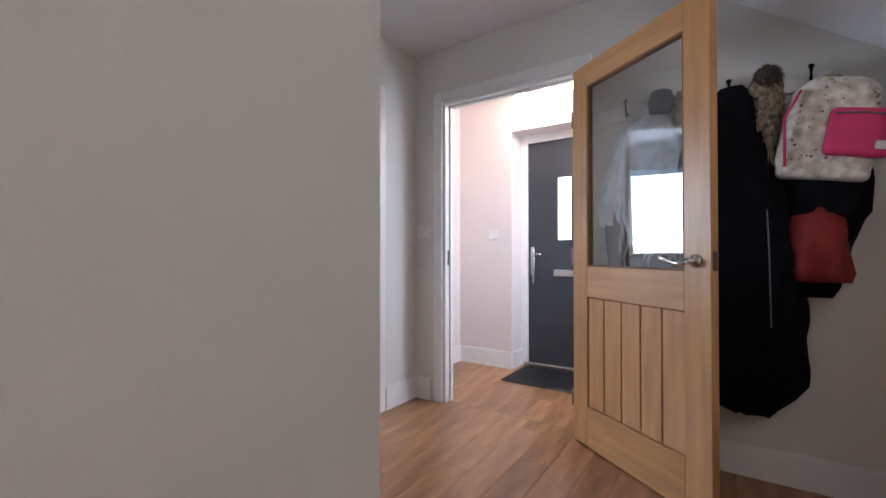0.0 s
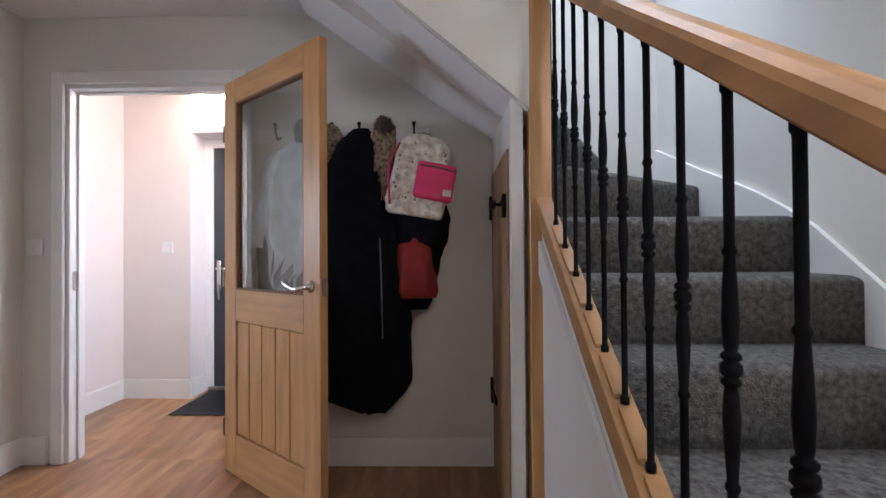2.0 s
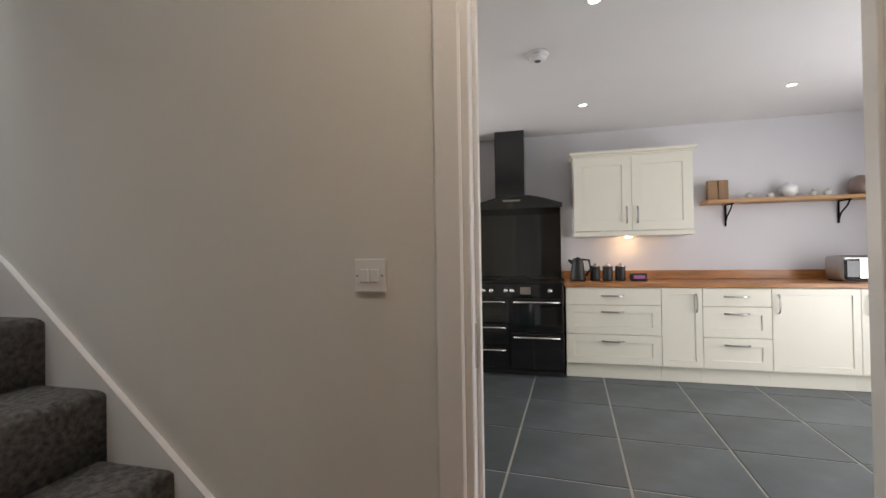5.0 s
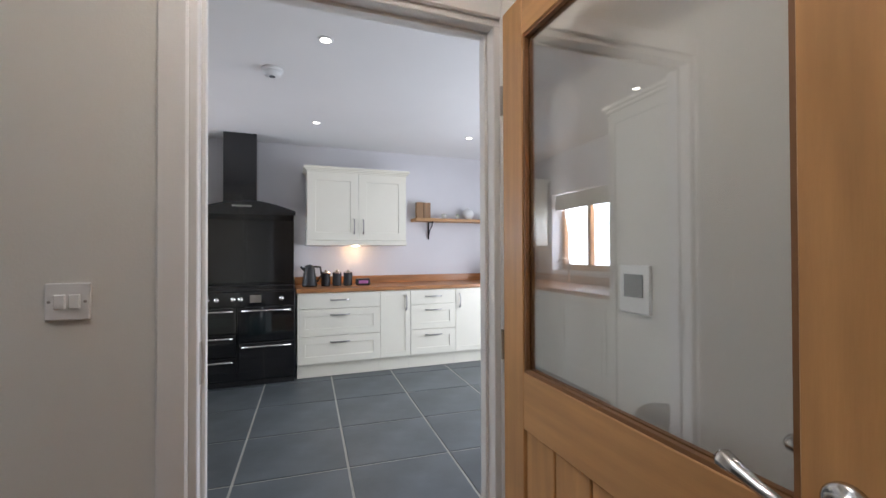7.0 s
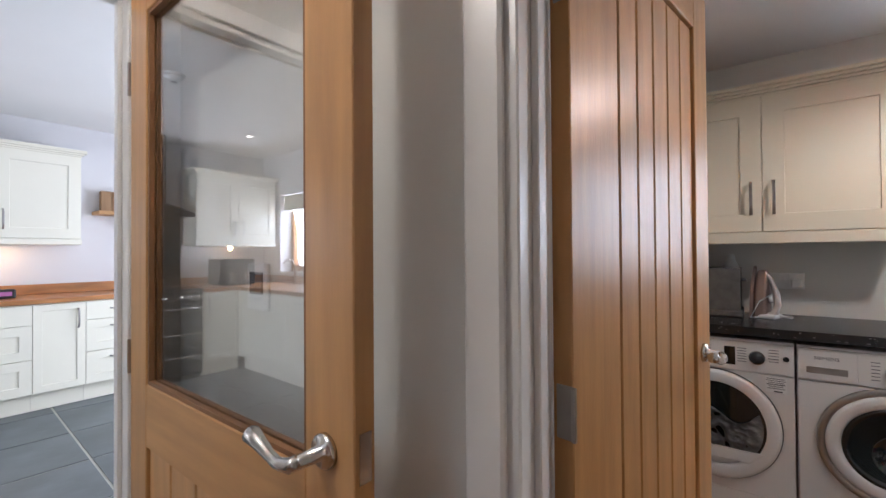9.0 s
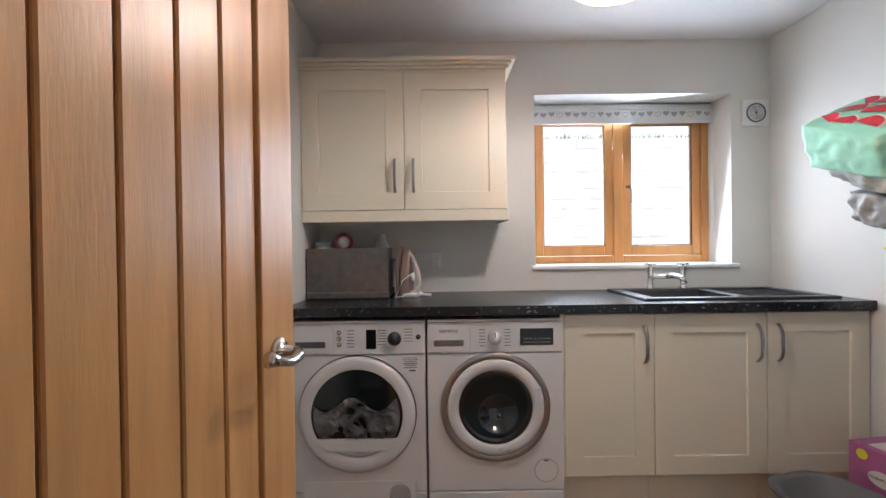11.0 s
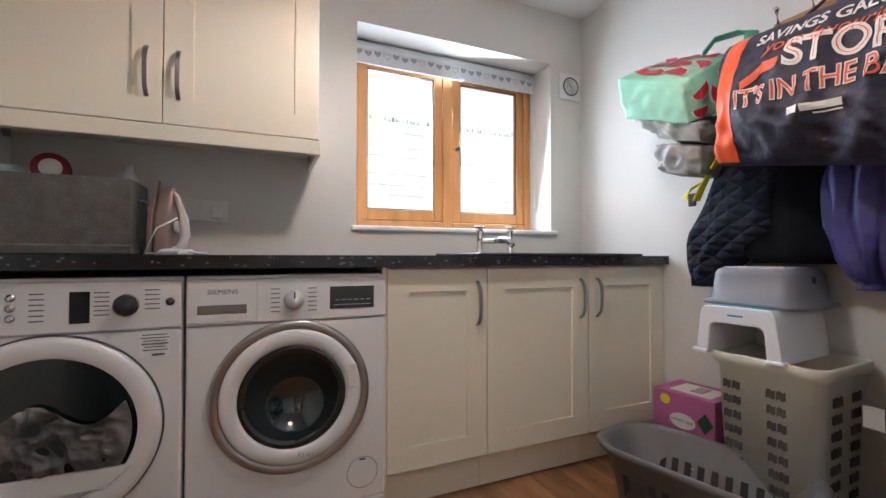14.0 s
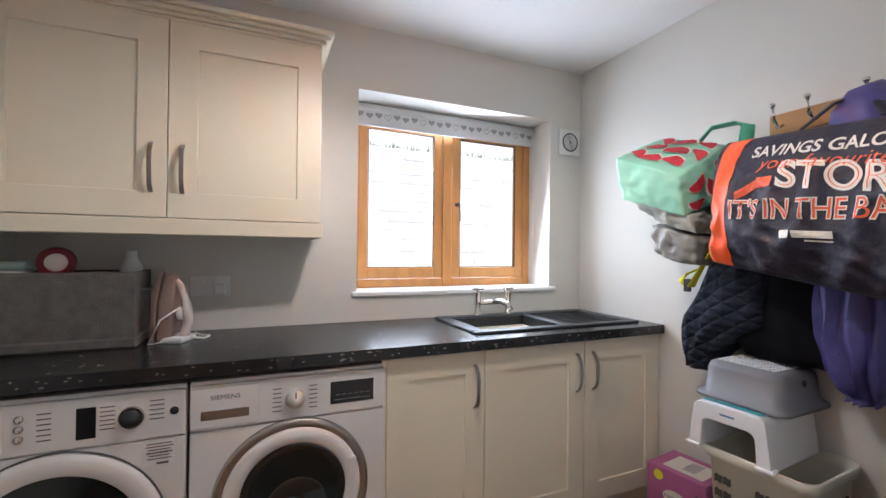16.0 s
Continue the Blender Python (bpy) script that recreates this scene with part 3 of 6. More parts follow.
PRINT = material("white_print", (0.75, 0.72, 0.66), 0.6, vary=0.1)
PRINTRED = material("orange_print", (0.72, 0.12, 0.05), 0.6, vary=0.1)
INK = material("grey_ink", (0.10, 0.10, 0.11), 0.6)


def cloth(rows, folds=5, depth_folds=0.012, seed=1, seg=30):
    """A cloth body: rows of (z, a0, a1, thickness), a along the wall, y out of the wall (0 at the wall)."""
    bm = bmesh.new()
    rnd = random.Random(seed)
    ph = [rnd.uniform(0, 6.28) for _ in range(4)]
    fine = []
    for (za, a0, a1, ta), (zb, b0, b1, tb) in zip(rows, rows[1:]):
        n = max(2, int(abs(zb - za) / 0.035))
        for i in range(n):
            f = i / n
            fine.append((za + (zb - za) * f, a0 + (b0 - a0) * f, a1 + (b1 - a1) * f, ta + (tb - ta) * f))
    fine.append(rows[-1])
    rings = []
    for z, a0, a1, t in fine:
        c, r = (a0 + a1) / 2, (a1 - a0) / 2
        loop = []
        for k in range(seg):
            th = 2 * math.pi * k / seg
            u, w = math.cos(th), math.sin(th)
            y = t / 2 + t / 2 * math.copysign(abs(w) ** 0.7, w)
            drape = min(1, (fine[0][0] - z) / 0.35)
            y += (w > 0) * depth_folds * drape * (math.sin(u * folds * 2.2 + ph[0] + z * 1.5) + 0.5 * math.sin(u * folds * 4.7 + ph[1] - z * 3))
            a = c + r * math.copysign(abs(u) ** 0.8, u) + 0.006 * math.sin(z * 23 + ph[2] + k)
            n3 = noise.noise(Vector((a * 7 + seed * 3, y * 7, z * 7)))
            loop.append(bm.verts.new((a + 0.008 * n3, max(0.003, y + 0.012 * n3), z)))
        rings.append(loop)
    for a, b in zip(rings, rings[1:]):
        for k in range(seg):
            bm.faces.new((a[k], a[(k + 1) % seg], b[(k + 1) % seg], b[k]))
    bm.faces.new(rings[0])
    bm.faces.new(rings[-1][::-1])
    bmesh.ops.recalc_face_normals(bm, faces=bm.faces[:])
    return bm


def fur_tuft(bm, centre, radius, count, length, seed):
    """Many short hairs round a centre."""
    rnd = random.Random(seed)
    for _ in range(count):
        d = Vector((rnd.gauss(0, 1), rnd.gauss(0, 1), rnd.gauss(0, 1))).normalized()
        p = Vector(centre) + Vector((d.x * radius[0], d.y * radius[1], d.z * radius[2]))
        s = d.cross(Vector((0, 0, 1)) + d * 0.1).normalized() * 0.004
        tip = p + d * length * rnd.uniform(0.5, 1.2) + Vector((0, 0, -length * 0.5))
        bm.faces.new((bm.verts.new(p - s), bm.verts.new(p + s), bm.verts.new(tip)))


ON_END = pose(0, END - 0.003, 0) @ Matrix(((1, 0, 0, 0), (0, -1, 0, 0), (0, 0, 1, 0), (0, 0, 0, 1)))   # coats on the hall end wall


def hung(name, label, category, bm, mat, m, group=""):
    bmesh.ops.transform(bm, matrix=m, verts=bm.verts[:])
    bmesh.ops.recalc_face_normals(bm, faces=bm.faces[:])
    return tagged(smooth(part(name, bm, mat)), label, category, group)


# coat rack board and hooks
rack = thing("coat_rack", "row of dark metal coat hooks on wall board", "coat rack")
part("board", box(-0.30, 0.62, END - 0.016, END, 1.69, 1.76, bevel=0.003), WHITE, rack)
for x in (-0.16, -0.02, 0.13, 0.27, 0.41, 0.55):
    hk = tube([(x, END - 0.016, 1.72), (x, END - 0.045, 1.70), (x, END - 0.075, 1.72), (x, END - 0.085, 1.765)], [0.007, 0.006, 0.006, 0.008], 8)
    lathe([(0.0, -0.010), (0.009, -0.006), (0.011, 0), (0.009, 0.006), (0, 0.010)], 10, hk, Matrix.Translation((x, END - 0.085, 1.768)))
    smooth(part("hook", hk, IRON, rack))
coat = hung("long_coat", "long black hooded coat hanging on hook", "coat", cloth([(1.74, 0.24, 0.32, 0.10), (1.66, 0.17, 0.38, 0.17), (1.5, 0.09, 0.43, 0.2), (1.2, 0.05, 0.49, 0.2), (0.8, 0.04, 0.53, 0.19), (0.46, 0.03, 0.53, 0.18), (0.40, 0.05, 0.50, 0.17), (0.31, 0.26, 0.42, 0.12)], 4, 0.014, 3), BLACKCLOTH, ON_END)
zp = tube([(0.39, END - 0.205, 1.3), (0.40, END - 0.21, 1.0), (0.405, END - 0.205, 0.7)], 0.003, 6)
part("zip", zp, INK, coat, "dark metal zip")
fur = cloth([(1.76, 0.36, 0.45, 0.11), (1.7, 0.33, 0.46, 0.16), (1.55, 0.34, 0.44, 0.19), (1.36, 0.36, 0.43, 0.18)], 6, 0.014, 5)
fur_tuft(fur, (0.40, 0.12, 1.6), (0.055, 0.07, 0.16), 900, 0.022, 5)
hung("fur_scarf", "leopard patterned fluffy scarf draped on hook", "scarf", fur, FUR, ON_END)
fur = cloth([(1.77, 0.07, 0.14, 0.09), (1.70, 0.04, 0.19, 0.13), (1.58, 0.06, 0.15, 0.12)], 6, 0.014, 8)
fur_tuft(fur, (0.11, 0.08, 1.68), (0.06, 0.06, 0.07), 600, 0.022, 6)
hung("fur_collar", "fluffy fur collar on coat hook", "scarf", fur, FUR, ON_END)
fur = lathe([(0, -0.05), (0.035, -0.035), (0.045, 0), (0.035, 0.035), (0, 0.05)], 14, m=Matrix.Translation((0.405, 0.13, 1.735)))
fur_tuft(fur, (0.405, 0.13, 1.735), (0.045, 0.045, 0.05), 500, 0.018, 9)
hung("fur_hat", "small dark brown fur hat on hook", "hat", fur, BROWNFUR, ON_END)
hung("dark_jacket", "black jacket folded over a hook", "jacket", cloth([(1.34, 0.46, 0.72, 0.16), (1.28, 0.44, 0.73, 0.2), (1.16, 0.44, 0.715, 0.19), (1.13, 0.46, 0.70, 0.16), (0.86, 0.48, 0.63, 0.10), (0.82, 0.5, 0.61, 0.08)], 3, 0.01, 11), BLACKCLOTH, ON_END)
hung("red_jacket", "dark red wool jacket hanging under bag", "jacket", cloth([(1.2, 0.47, 0.63, 0.18), (1.05, 0.465, 0.65, 0.20), (0.92, 0.46, 0.668, 0.195), (0.885, 0.465, 0.66, 0.17)], 3, 0.012, 12), REDCLOTH, ON_END)
shirt = hung("denim_shirt", "pale denim shirt hanging on hook", "shirt", cloth([(1.70, -0.06, 0.0, 0.07), (1.62, -0.15, 0.06, 0.13), (1.45, -0.20, 0.08, 0.15), (1.2, -0.20, 0.09, 0.16), (1.12, -0.18, 0.09, 0.15), (0.98, -0.19, -0.05, 0.10), (0.93, -0.18, -0.06, 0.08)], 6, 0.034, 14), GREYCLOTH, ON_END)
sleeve = cloth([(1.62, -0.20, -0.10, 0.08), (1.4, -0.27, -0.16, 0.09), (1.25, -0.32, -0.19, 0.10), (1.14, -0.29, -0.19, 0.09)], 3, 0.01, 15)
bmesh.ops.transform(sleeve, matrix=ON_END, verts=sleeve.verts[:])
bmesh.ops.recalc_face_normals(sleeve, faces=sleeve.faces[:])
smooth(part("sleeve", sleeve, GREYCLOTH, shirt, "pale sleeve with turned cuff"))
hung("grey_jacket", "charcoal jacket hanging beneath denim shirt", "jacket", cloth([(1.35, -0.22, 0.10, 0.08), (1.15, -0.26, 0.1, 0.1), (0.95, -0.26, 0.1, 0.1), (0.70, -0.24, 0.1, 0.09)], 4, 0.01, 16), DARKDENIM, ON_END)
hung("woollen_hat", "dark woollen hat on coat hook", "hat", lathe([(0, -0.06), (0.05, -0.055), (0.06, 0), (0.045, 0.045), (0.0, 0.065)], 18, m=Matrix.Translation((0.0, 0.09, 1.73))), DARKDENIM, ON_END)

# backpack, tilted
bp = thing("backpack", "floral canvas child's backpack with pink front pocket", "backpack", pose(0.585, 2.155, 1.475, 0, 10, 6))
bag = box(-0.15, 0.15, -0.075, 0.09, -0.19, 0.20, bevel=0.06, seg=5)
for v in bag.verts:
    v.co.x *= 1 - 0.38 * (max(0, v.co.z - 0.02) / 0.18) ** 2
    v.co += Vector((noise.noise(v.co * 9), noise.noise(v.co * 9 + Vector((5, 0, 0))), 0)) * 0.012
smooth(part("body", bag, FLORAL, bp))
pk = box(-0.02, 0.165, -0.105, -0.05, -0.11, 0.065, bevel=0.018, seg=3)
smooth(part("front_pocket", pk, PINK, bp, "bright pink zip pocket"))
part("zip", tube([(-0.01, -0.107, 0.04), (0.07, -0.109, 0.043), (0.155, -0.107, 0.035)], 0.004, 6), INK, bp)
part("patch", box(0.115, 0.155, -0.108, -0.10, -0.085, -0.055, bevel=0.002), PRINT, bp, "small white label patch")
smooth(part("strap", tube([(-0.05, 0.02, 0.2), (-0.03, 0.06, 0.24), (0.02, 0.08, 0.245), (0.05, 0.03, 0.2)], 0.009, 8), FLORAL, bp))
smooth(part("strap", tube([(-0.12, -0.07, 0.13), (-0.155, -0.085, 0.02), (-0.12, -0.07, -0.16)], 0.013, 8, flat=0.4), PINK, bp))
smooth(part("base", box(-0.138, 0.138, -0.070, 0.080, -0.195, -0.14, bevel=0.024, seg=3), FLORAL, bp))
fl = bmesh.new()
rnd = random.Random(4)
for i in range(46):
    x, z = rnd.uniform(-0.12, 0.12), rnd.uniform(-0.15, 0.17)
    if x > -0.03 and -0.12 < z < 0.075:
        continue
    lathe([(0, 0), (rnd.uniform(0.003, 0.007), 0.0005), (0, 0.001)], 6, fl, pose(x, -0.0865 + 0.03 * (abs(x) / 0.15) ** 3, z, 90, 0, 0))
tagged(part("printed_flowers", fl, material("flower_print", (0.35, 0.10, 0.12), 0.8, vary=0.5, scale=70, second=(0.06, 0.16, 0.12)), bp), kind="stuff")

# switches and plates
def plate(name, label, m, kind, w=0.086, h=0.086, mat=PLASTIC):
    """A wall plate in the x-z plane facing -y."""
    t = thing(name, label, kind, m)
    part("plate", box(-w / 2, w / 2, -0.010, 0, -h / 2, h / 2, bevel=0.003, seg=2), mat, t)
    return t


def screws(t, d):
    for x in (-d, d):
        part("screw", lathe([(0.0035, 0), (0.0035, 0.0015), (0, 0.002)], 8, m=pose(x, -0.010, 0, 90, 0, 0)), STEEL, t)


def rockers(t, xs, z=0.0):
    for x in xs:
        part("rocker", box(x - 0.011, x + 0.011, -0.0155, -0.009, z - 0.017, z + 0.017, bevel=0.002), PLASTIC, t)


sw = plate("light_switch", "white double light switch on wall", pose(WALLK, 0.325, 1.153, 0, 0, -90), "switch")
screws(sw, 0.034)
rockers(sw, (-0.014, 0.014))
sw = plate("light_switch", "white single light switch beside porch doorway", pose(-1.49, END, 1.15), "switch")
rockers(sw, (0,))
plate("wall_plate", "pale square wall plate in porch", pose(-1.47, 3.34, 1.165), "wall plate")
part("strike_plate", box(WALLK + 0.03, WALLK + 0.06, 0.058, 0.063, 0.92, 1.03), CHROME, bpy.data.objects["trim_kitchen_doorway"], "steel strike plate")
part("strike_plate", box(-1.308, -1.303, END + 0.02, END + 0.05, 0.92, 1.02), CHROME, bpy.data.objects["trim_porch_doorway"], "steel strike plate")
th = plate("thermostat", "white wall thermostat with grey display", pose(1.57, UTW, 1.175, 0, 0, 180), "thermostat", 0.09, 0.115)
part("screen", box(-0.028, 0.028, -0.013, -0.009, -0.018, 0.036), RUBBER, th, "grey display")

# ---- porch ----
fd = thing("front_door", "anthracite composite front door with small glazed slot", "door", pose(-1.255, 3.53, 0.0))
part("frame", boxes([(-0.035, 0.03, 0, 0.07, 0, 2.06), (0.86, 0.895, 0, 0.07, 0, 2.06), (0.03, 0.86, 0, 0.07, 1.99, 2.06)], 0.004), WHITE, fd, "white door frame")
part("leaf", boxes([(0.03, 0.30, 0.02, 0.065, 0.03, 1.99), (0.30, 0.42, 0.02, 0.065, 0.03, 1.12), (0.30, 0.42, 0.02, 0.065, 1.66, 1.99), (0.42, 0.86, 0.02, 0.065, 0.03, 1.99)], 0.0), DARKDOOR, fd, "dark grey grained leaf")
# The pane itself emits, in place of daylight coming through it.
part("glass", box(0.30, 0.42, 0.04, 0.046, 1.12, 1.66), emitting("frosted_glowing_glass", (0.9, 0.95, 1.0), 3.0), fd, "frosted glass slot glowing in place of daylight")
part("glass_trim", boxes([(0.285, 0.30, 0.012, 0.02, 1.105, 1.675), (0.42, 0.435, 0.012, 0.02, 1.105, 1.675), (0.30, 0.42, 0.012, 0.02, 1.105, 1.12), (0.30, 0.42, 0.012, 0.02, 1.66, 1.675)]), DARKDOOR, fd)
part("threshold", box(0, 0.895, -0.02, 0.07, 0, 0.03, bevel=0.004), STEEL, fd)
part("backplate", box(0.055, 0.09, 0.008, 0.02, 0.82, 1.06, bevel=0.004), CHROME, fd)
smooth(part("handle", tube([(0.072, 0.012, 0.995), (0.072, -0.035, 0.995), (0.10, -0.04, 0.995), (0.17, -0.038, 0.99)], [0.009, 0.009, 0.009, 0.008], 10), CHROME, fd))
part("letter_plate", box(0.26, 0.54, 0.008, 0.02, 0.80, 0.86, bevel=0.004), CHROME, fd, "chrome letter plate")
ky = bmesh.new()
for i in range(5):
    tube([(0.075 + 0.004 * i, -0.002 - 0.004 * i, 0.86 - 0.006 * i), (0.078 + 0.003 * i, -0.006 - 0.003 * i, 0.80 - 0.015 * i)], 0.006, 6, ky)
tagged(part("keys", ky, STEEL), "bunch of keys hanging in lock", "keys").location = (-1.255, 3.53, 0.0)
mat = thing("door_mat", "dark ribbed door mat on wooden floor", "mat")
part("backing", box(-1.22, -0.45, 2.98, 3.48, 0.004, 0.012), RUBBER, mat)
for i in range(24):
    part("rib", box(-1.21, -0.46, 2.99 + i * 0.02, 3.002 + i * 0.02, 0.012, 0.017), BLACKMATT, mat)
BULB = emitting("warm_bulb", (1.0, 0.82, 0.6), 14)
cl = thing("ceiling_spotlight_bar", "ceiling light bar with small warm globe bulbs", "ceiling light", pose(-0.90, 3.12, 2.4, 0, 0, 90))
part("bar", box(-0.03, 0.03, -0.3, 0.3, -0.03, 0, bevel=0.006), CHROME, cl)
for y in (-0.22, 0.0, 0.22):
    smooth(part("stem", tube([(0, y, -0.03), (0.02, y, -0.08)], 0.012, 8), CHROME, cl))
    smooth(part("bulb", lathe([(0, -0.045), (0.03, -0.035), (0.043, 0), (0.03, 0.035), (0, 0.045)], 16, m=Matrix.Translation((0.03, y, -0.115))), BULB, cl, "glowing warm bulb"))
lamp("porch_lamp", "POINT", (-0.80, 3.0, 2.2), 13, (1.0, 0.80, 0.66), None, (0.05, 0.05))
# trailing plant high in the stairwell
pl = thing("trailing_plant", "trailing green ivy plant on high landing ledge", "plant", pose(1.66, 2.68, 2.98))
smooth(part("pot", lathe([(0.05, 0), (0.07, 0.1), (0.075, 0.12), (0.065, 0.12), (0.05, 0.02)], 18), PLASTIC, pl))
LEAF = material("leaf_green", (0.12, 0.30, 0.03), 0.5, vary=0.4, scale=12)
lf = bmesh.new()
rnd = random.Random(9)
for i in range(70):
    a, r, z = rnd.uniform(0, 6.28), rnd.uniform(0.02, 0.12), rnd.uniform(-0.22, 0.16)
    c = Vector((r * math.cos(a), -abs(r * math.sin(a)), z))
    d = Vector((rnd.uniform(-1, 1), rnd.uniform(-1, 0.2), rnd.uniform(-0.8, 0.2))).normalized() * 0.03
    s = d.cross(Vector((0.3, 1, 0.2))).normalized() * 0.013
    q = [lf.verts.new(c), lf.verts.new(c + d * 0.5 + s), lf.verts.new(c + d + Vector((0, 0, -0.006))), lf.verts.new(c + d * 0.5 - s)]
    lf.faces.new(q)
part("leaves", lf, LEAF, pl, "small bright green leaves")
part("ledge", box(-0.2, 0.34, -0.06, 0.07, -0.03, 0.0, bevel=0.004), WHITE, pl)


# ---- cabinets ----
def shaker(parent, x0, x1, z0, z1, y, mat, handle=None, frame_w=0.075, name="door", centre_stile=False):
    """A framed panel door facing +y at y; handle: ('v', x) or ('h', z) or None. Returns the door."""
    bm = box(x0, x1, y, y + 0.02, z0, z1, bevel=0.0018)
    front = max(bm.faces, key=lambda f: f.calc_center_median().y * 10 + f.calc_area() * 0.001)
    bmesh.ops.inset_individual(bm, faces=[front], thickness=frame_w)
    bmesh.ops.inset_individual(bm, faces=[front], thickness=0.003, depth=0.0)
    for v in front.verts:
        v.co.y -= 0.008
    d = part(name, bm, mat, parent)
    if handle and handle[0] == "v":
        bow_handle(d, handle[1], y + 0.02, handle[2], True)
    if handle and handle[0] == "h":
        bow_handle(d, (x0 + x1) / 2, y + 0.02, handle[1], False)
    return d


def bow_handle(parent, x, y, z, upright, length=0.17, mat=None):
    """A flat bowed strap handle."""
    n, outer, inner = 12, [], []
    for i in range(n + 1):
        f = i / n * 2 - 1
        out = 0.030 * (1 - f ** 4)
        outer.append((f * length / 2, out + 0.0045))
        inner.append((f * length / 2 * 0.965, max(-0.002, out - 0.001)))
    bm = prism(outer + inner[::-1], 0.014, Matrix.Translation((0, -0.007, 0)), bevel=0.0012)
    for v in bm.verts:
        a, w, o = v.co
        v.co = Vector((x + w, y + o, z + a)) if upright else Vector((x + a, y + o, z + w))
    bmesh.ops.recalc_face_normals(bm, faces=bm.faces[:])
    part("handle", bm, mat or STEEL, parent, "satin steel bow handle")


# utility base units
FRONT = -2.772
units = [(-0.544, -0.147, -0.50 + 0.0, "right"), (-1.04, -0.544, -1.0, "right"), (-1.495, -1.04, -1.08, "left")]
for i, (x0, x1, hx, _) in enumerate(units):
    u = thing("base_cabinet", "cream shaker base cabinet under black worktop", "cabinet", None, "utility base cabinets")
    part("carcass", box(x0 + 0.001, x1 - 0.001, UTB + 0.03, FRONT - 0.001, 0.15, 0.868), CREAM, u)
    shaker(u, x0 + 0.002, x1 - 0.002, 0.152, 0.862, FRONT, CREAM, ("v", (x0 + 0.045, x0 + 0.045, x1 - 0.045)[i], 0.73), 0.115)
    part("plinth", box(x0 + 0.001, x1 - 0.001, FRONT - 0.06, FRONT - 0.045, 0.004, 0.15), CREAM, u)
part("end_panel", box(-0.147, -0.132, UTB + 0.03, FRONT + 0.02, 0.004, 0.868), CREAM, bpy.data.objects["base_cabinet"])

WORKTOP = material("black_stone_laminate", (0.009, 0.009, 0.010), 0.25, vary=0.6, scale=9, bump=0.06, bump_scale=30, second=(0.022, 0.022, 0.023))
FLECK = material("pale_fleck", (0.15, 0.14, 0.13), 0.3, vary=0.4, scale=60)
wt = thing("worktop", "black marbled laminate worktop with pale flecks", "worktop")
for r_ in [(-1.498, -1.405, UTB + 0.002, -2.725, 0.87, 0.91), (-1.405, -0.565, -2.845, -2.725, 0.87, 0.91), (-1.405, -0.565, UTB + 0.002, -3.245, 0.87, 0.91), (-0.565, 1.068, UTB + 0.002, -2.725, 0.87, 0.91)]:
    part("top", box(*r_), WORKTOP, wt)
fk = bmesh.new()
rnd = random.Random(21)
for i in range(260):
    x, y = rnd.uniform(-0.5, 1.05), rnd.uniform(-3.28, -2.74)
    r = rnd.uniform(0.002, 0.006)
    lathe([(0, 0), (r, 0.0002), (0, 0.0006)], 5, fk, pose(x, y, 0.9098, 0, 0, rnd.uniform(0, 90)) @ Matrix.Diagonal((rnd.uniform(0.6, 2.5), 0.5, 1, 1)))
for i in range(90):
    x, z = rnd.uniform(-1.48, 1.05), rnd.uniform(0.876, 0.904)
    r = rnd.uniform(0.002, 0.005)
    lathe([(0, 0), (r, 0.0002), (0, 0.0006)], 5, fk, pose(x, -2.7252, z, -90, 0, 0) @ Matrix.Diagonal((rnd.uniform(0.6, 2.5), 0.6, 1, 1)))
tagged(part("flecks", fk, FLECK, wt), kind="stuff")
# sink
sk = thing("sink", "black composite inset sink with ribbed drainer", "sink")
SINKM = material("black_composite", (0.02, 0.021, 0.024), 0.4, vary=0.2, bump=0.1, bump_scale=200)
part("rim", boxes([(-1.435, -0.54, -2.865, -2.815, 0.909, 0.921), (-1.435, -0.54, -3.265, -3.2, 0.909, 0.921), (-1.435, -1.39, -3.2, -2.865, 0.909, 0.921), (-0.60, -0.54, -3.2, -2.865, 0.909, 0.921), (-1.06, -1.01, -3.2, -2.865, 0.905, 0.919)], 0.004), SINKM, sk)
part("bowl", boxes([(-1.02, -1.01, -3.2, -2.86, 0.74, 0.915), (-0.605, -0.595, -3.2, -2.86, 0.74, 0.915), (-1.01, -0.605, -3.2, -3.19, 0.74, 0.915), (-1.01, -0.605, -2.87, -2.86, 0.74, 0.915), (-1.01, -0.605, -3.2, -2.86, 0.735, 0.745)]), SINKM, sk)
dr = bmesh.new()
box(-1.39, -1.06, -3.2, -2.865, 0.900, 0.910, bm=dr)
for i in range(9):
    box(-1.38, -1.07, -3.17 + i * 0.035, -3.16 + i * 0.035, 0.910, 0.914, bm=dr, bevel=0.001)
part("drainer", dr, SINKM, sk)
part("waste", lathe([(0.04, 0), (0.04, 0.004), (0.02, 0.005), (0, 0.002)], 20, m=Matrix.Translation((-0.8, -3.03, 0.745))), CHROME, sk)
tp = thing("mixer_tap", "chrome bridge mixer tap with two cross handles", "tap")
for x in (-0.77, -0.95):
    smooth(part("pillar", lathe([(0.024, 0.918), (0.024, 0.925), (0.015, 0.93), (0.015, 1.03), (0.019, 1.032), (0.019, 1.045), (0.008, 1.048), (0.008, 1.056)], 18, m=Matrix.Translation((x, -3.235, 0))), CHROME, tp))
    smooth(part("cross_handle", tube([(x - 0.03, -3.235, 1.056), (x + 0.03, -3.235, 1.056)], 0.0055, 8, tube([(x, -3.262, 1.056), (x, -3.208, 1.056)], 0.0055, 8)), CHROME, tp))
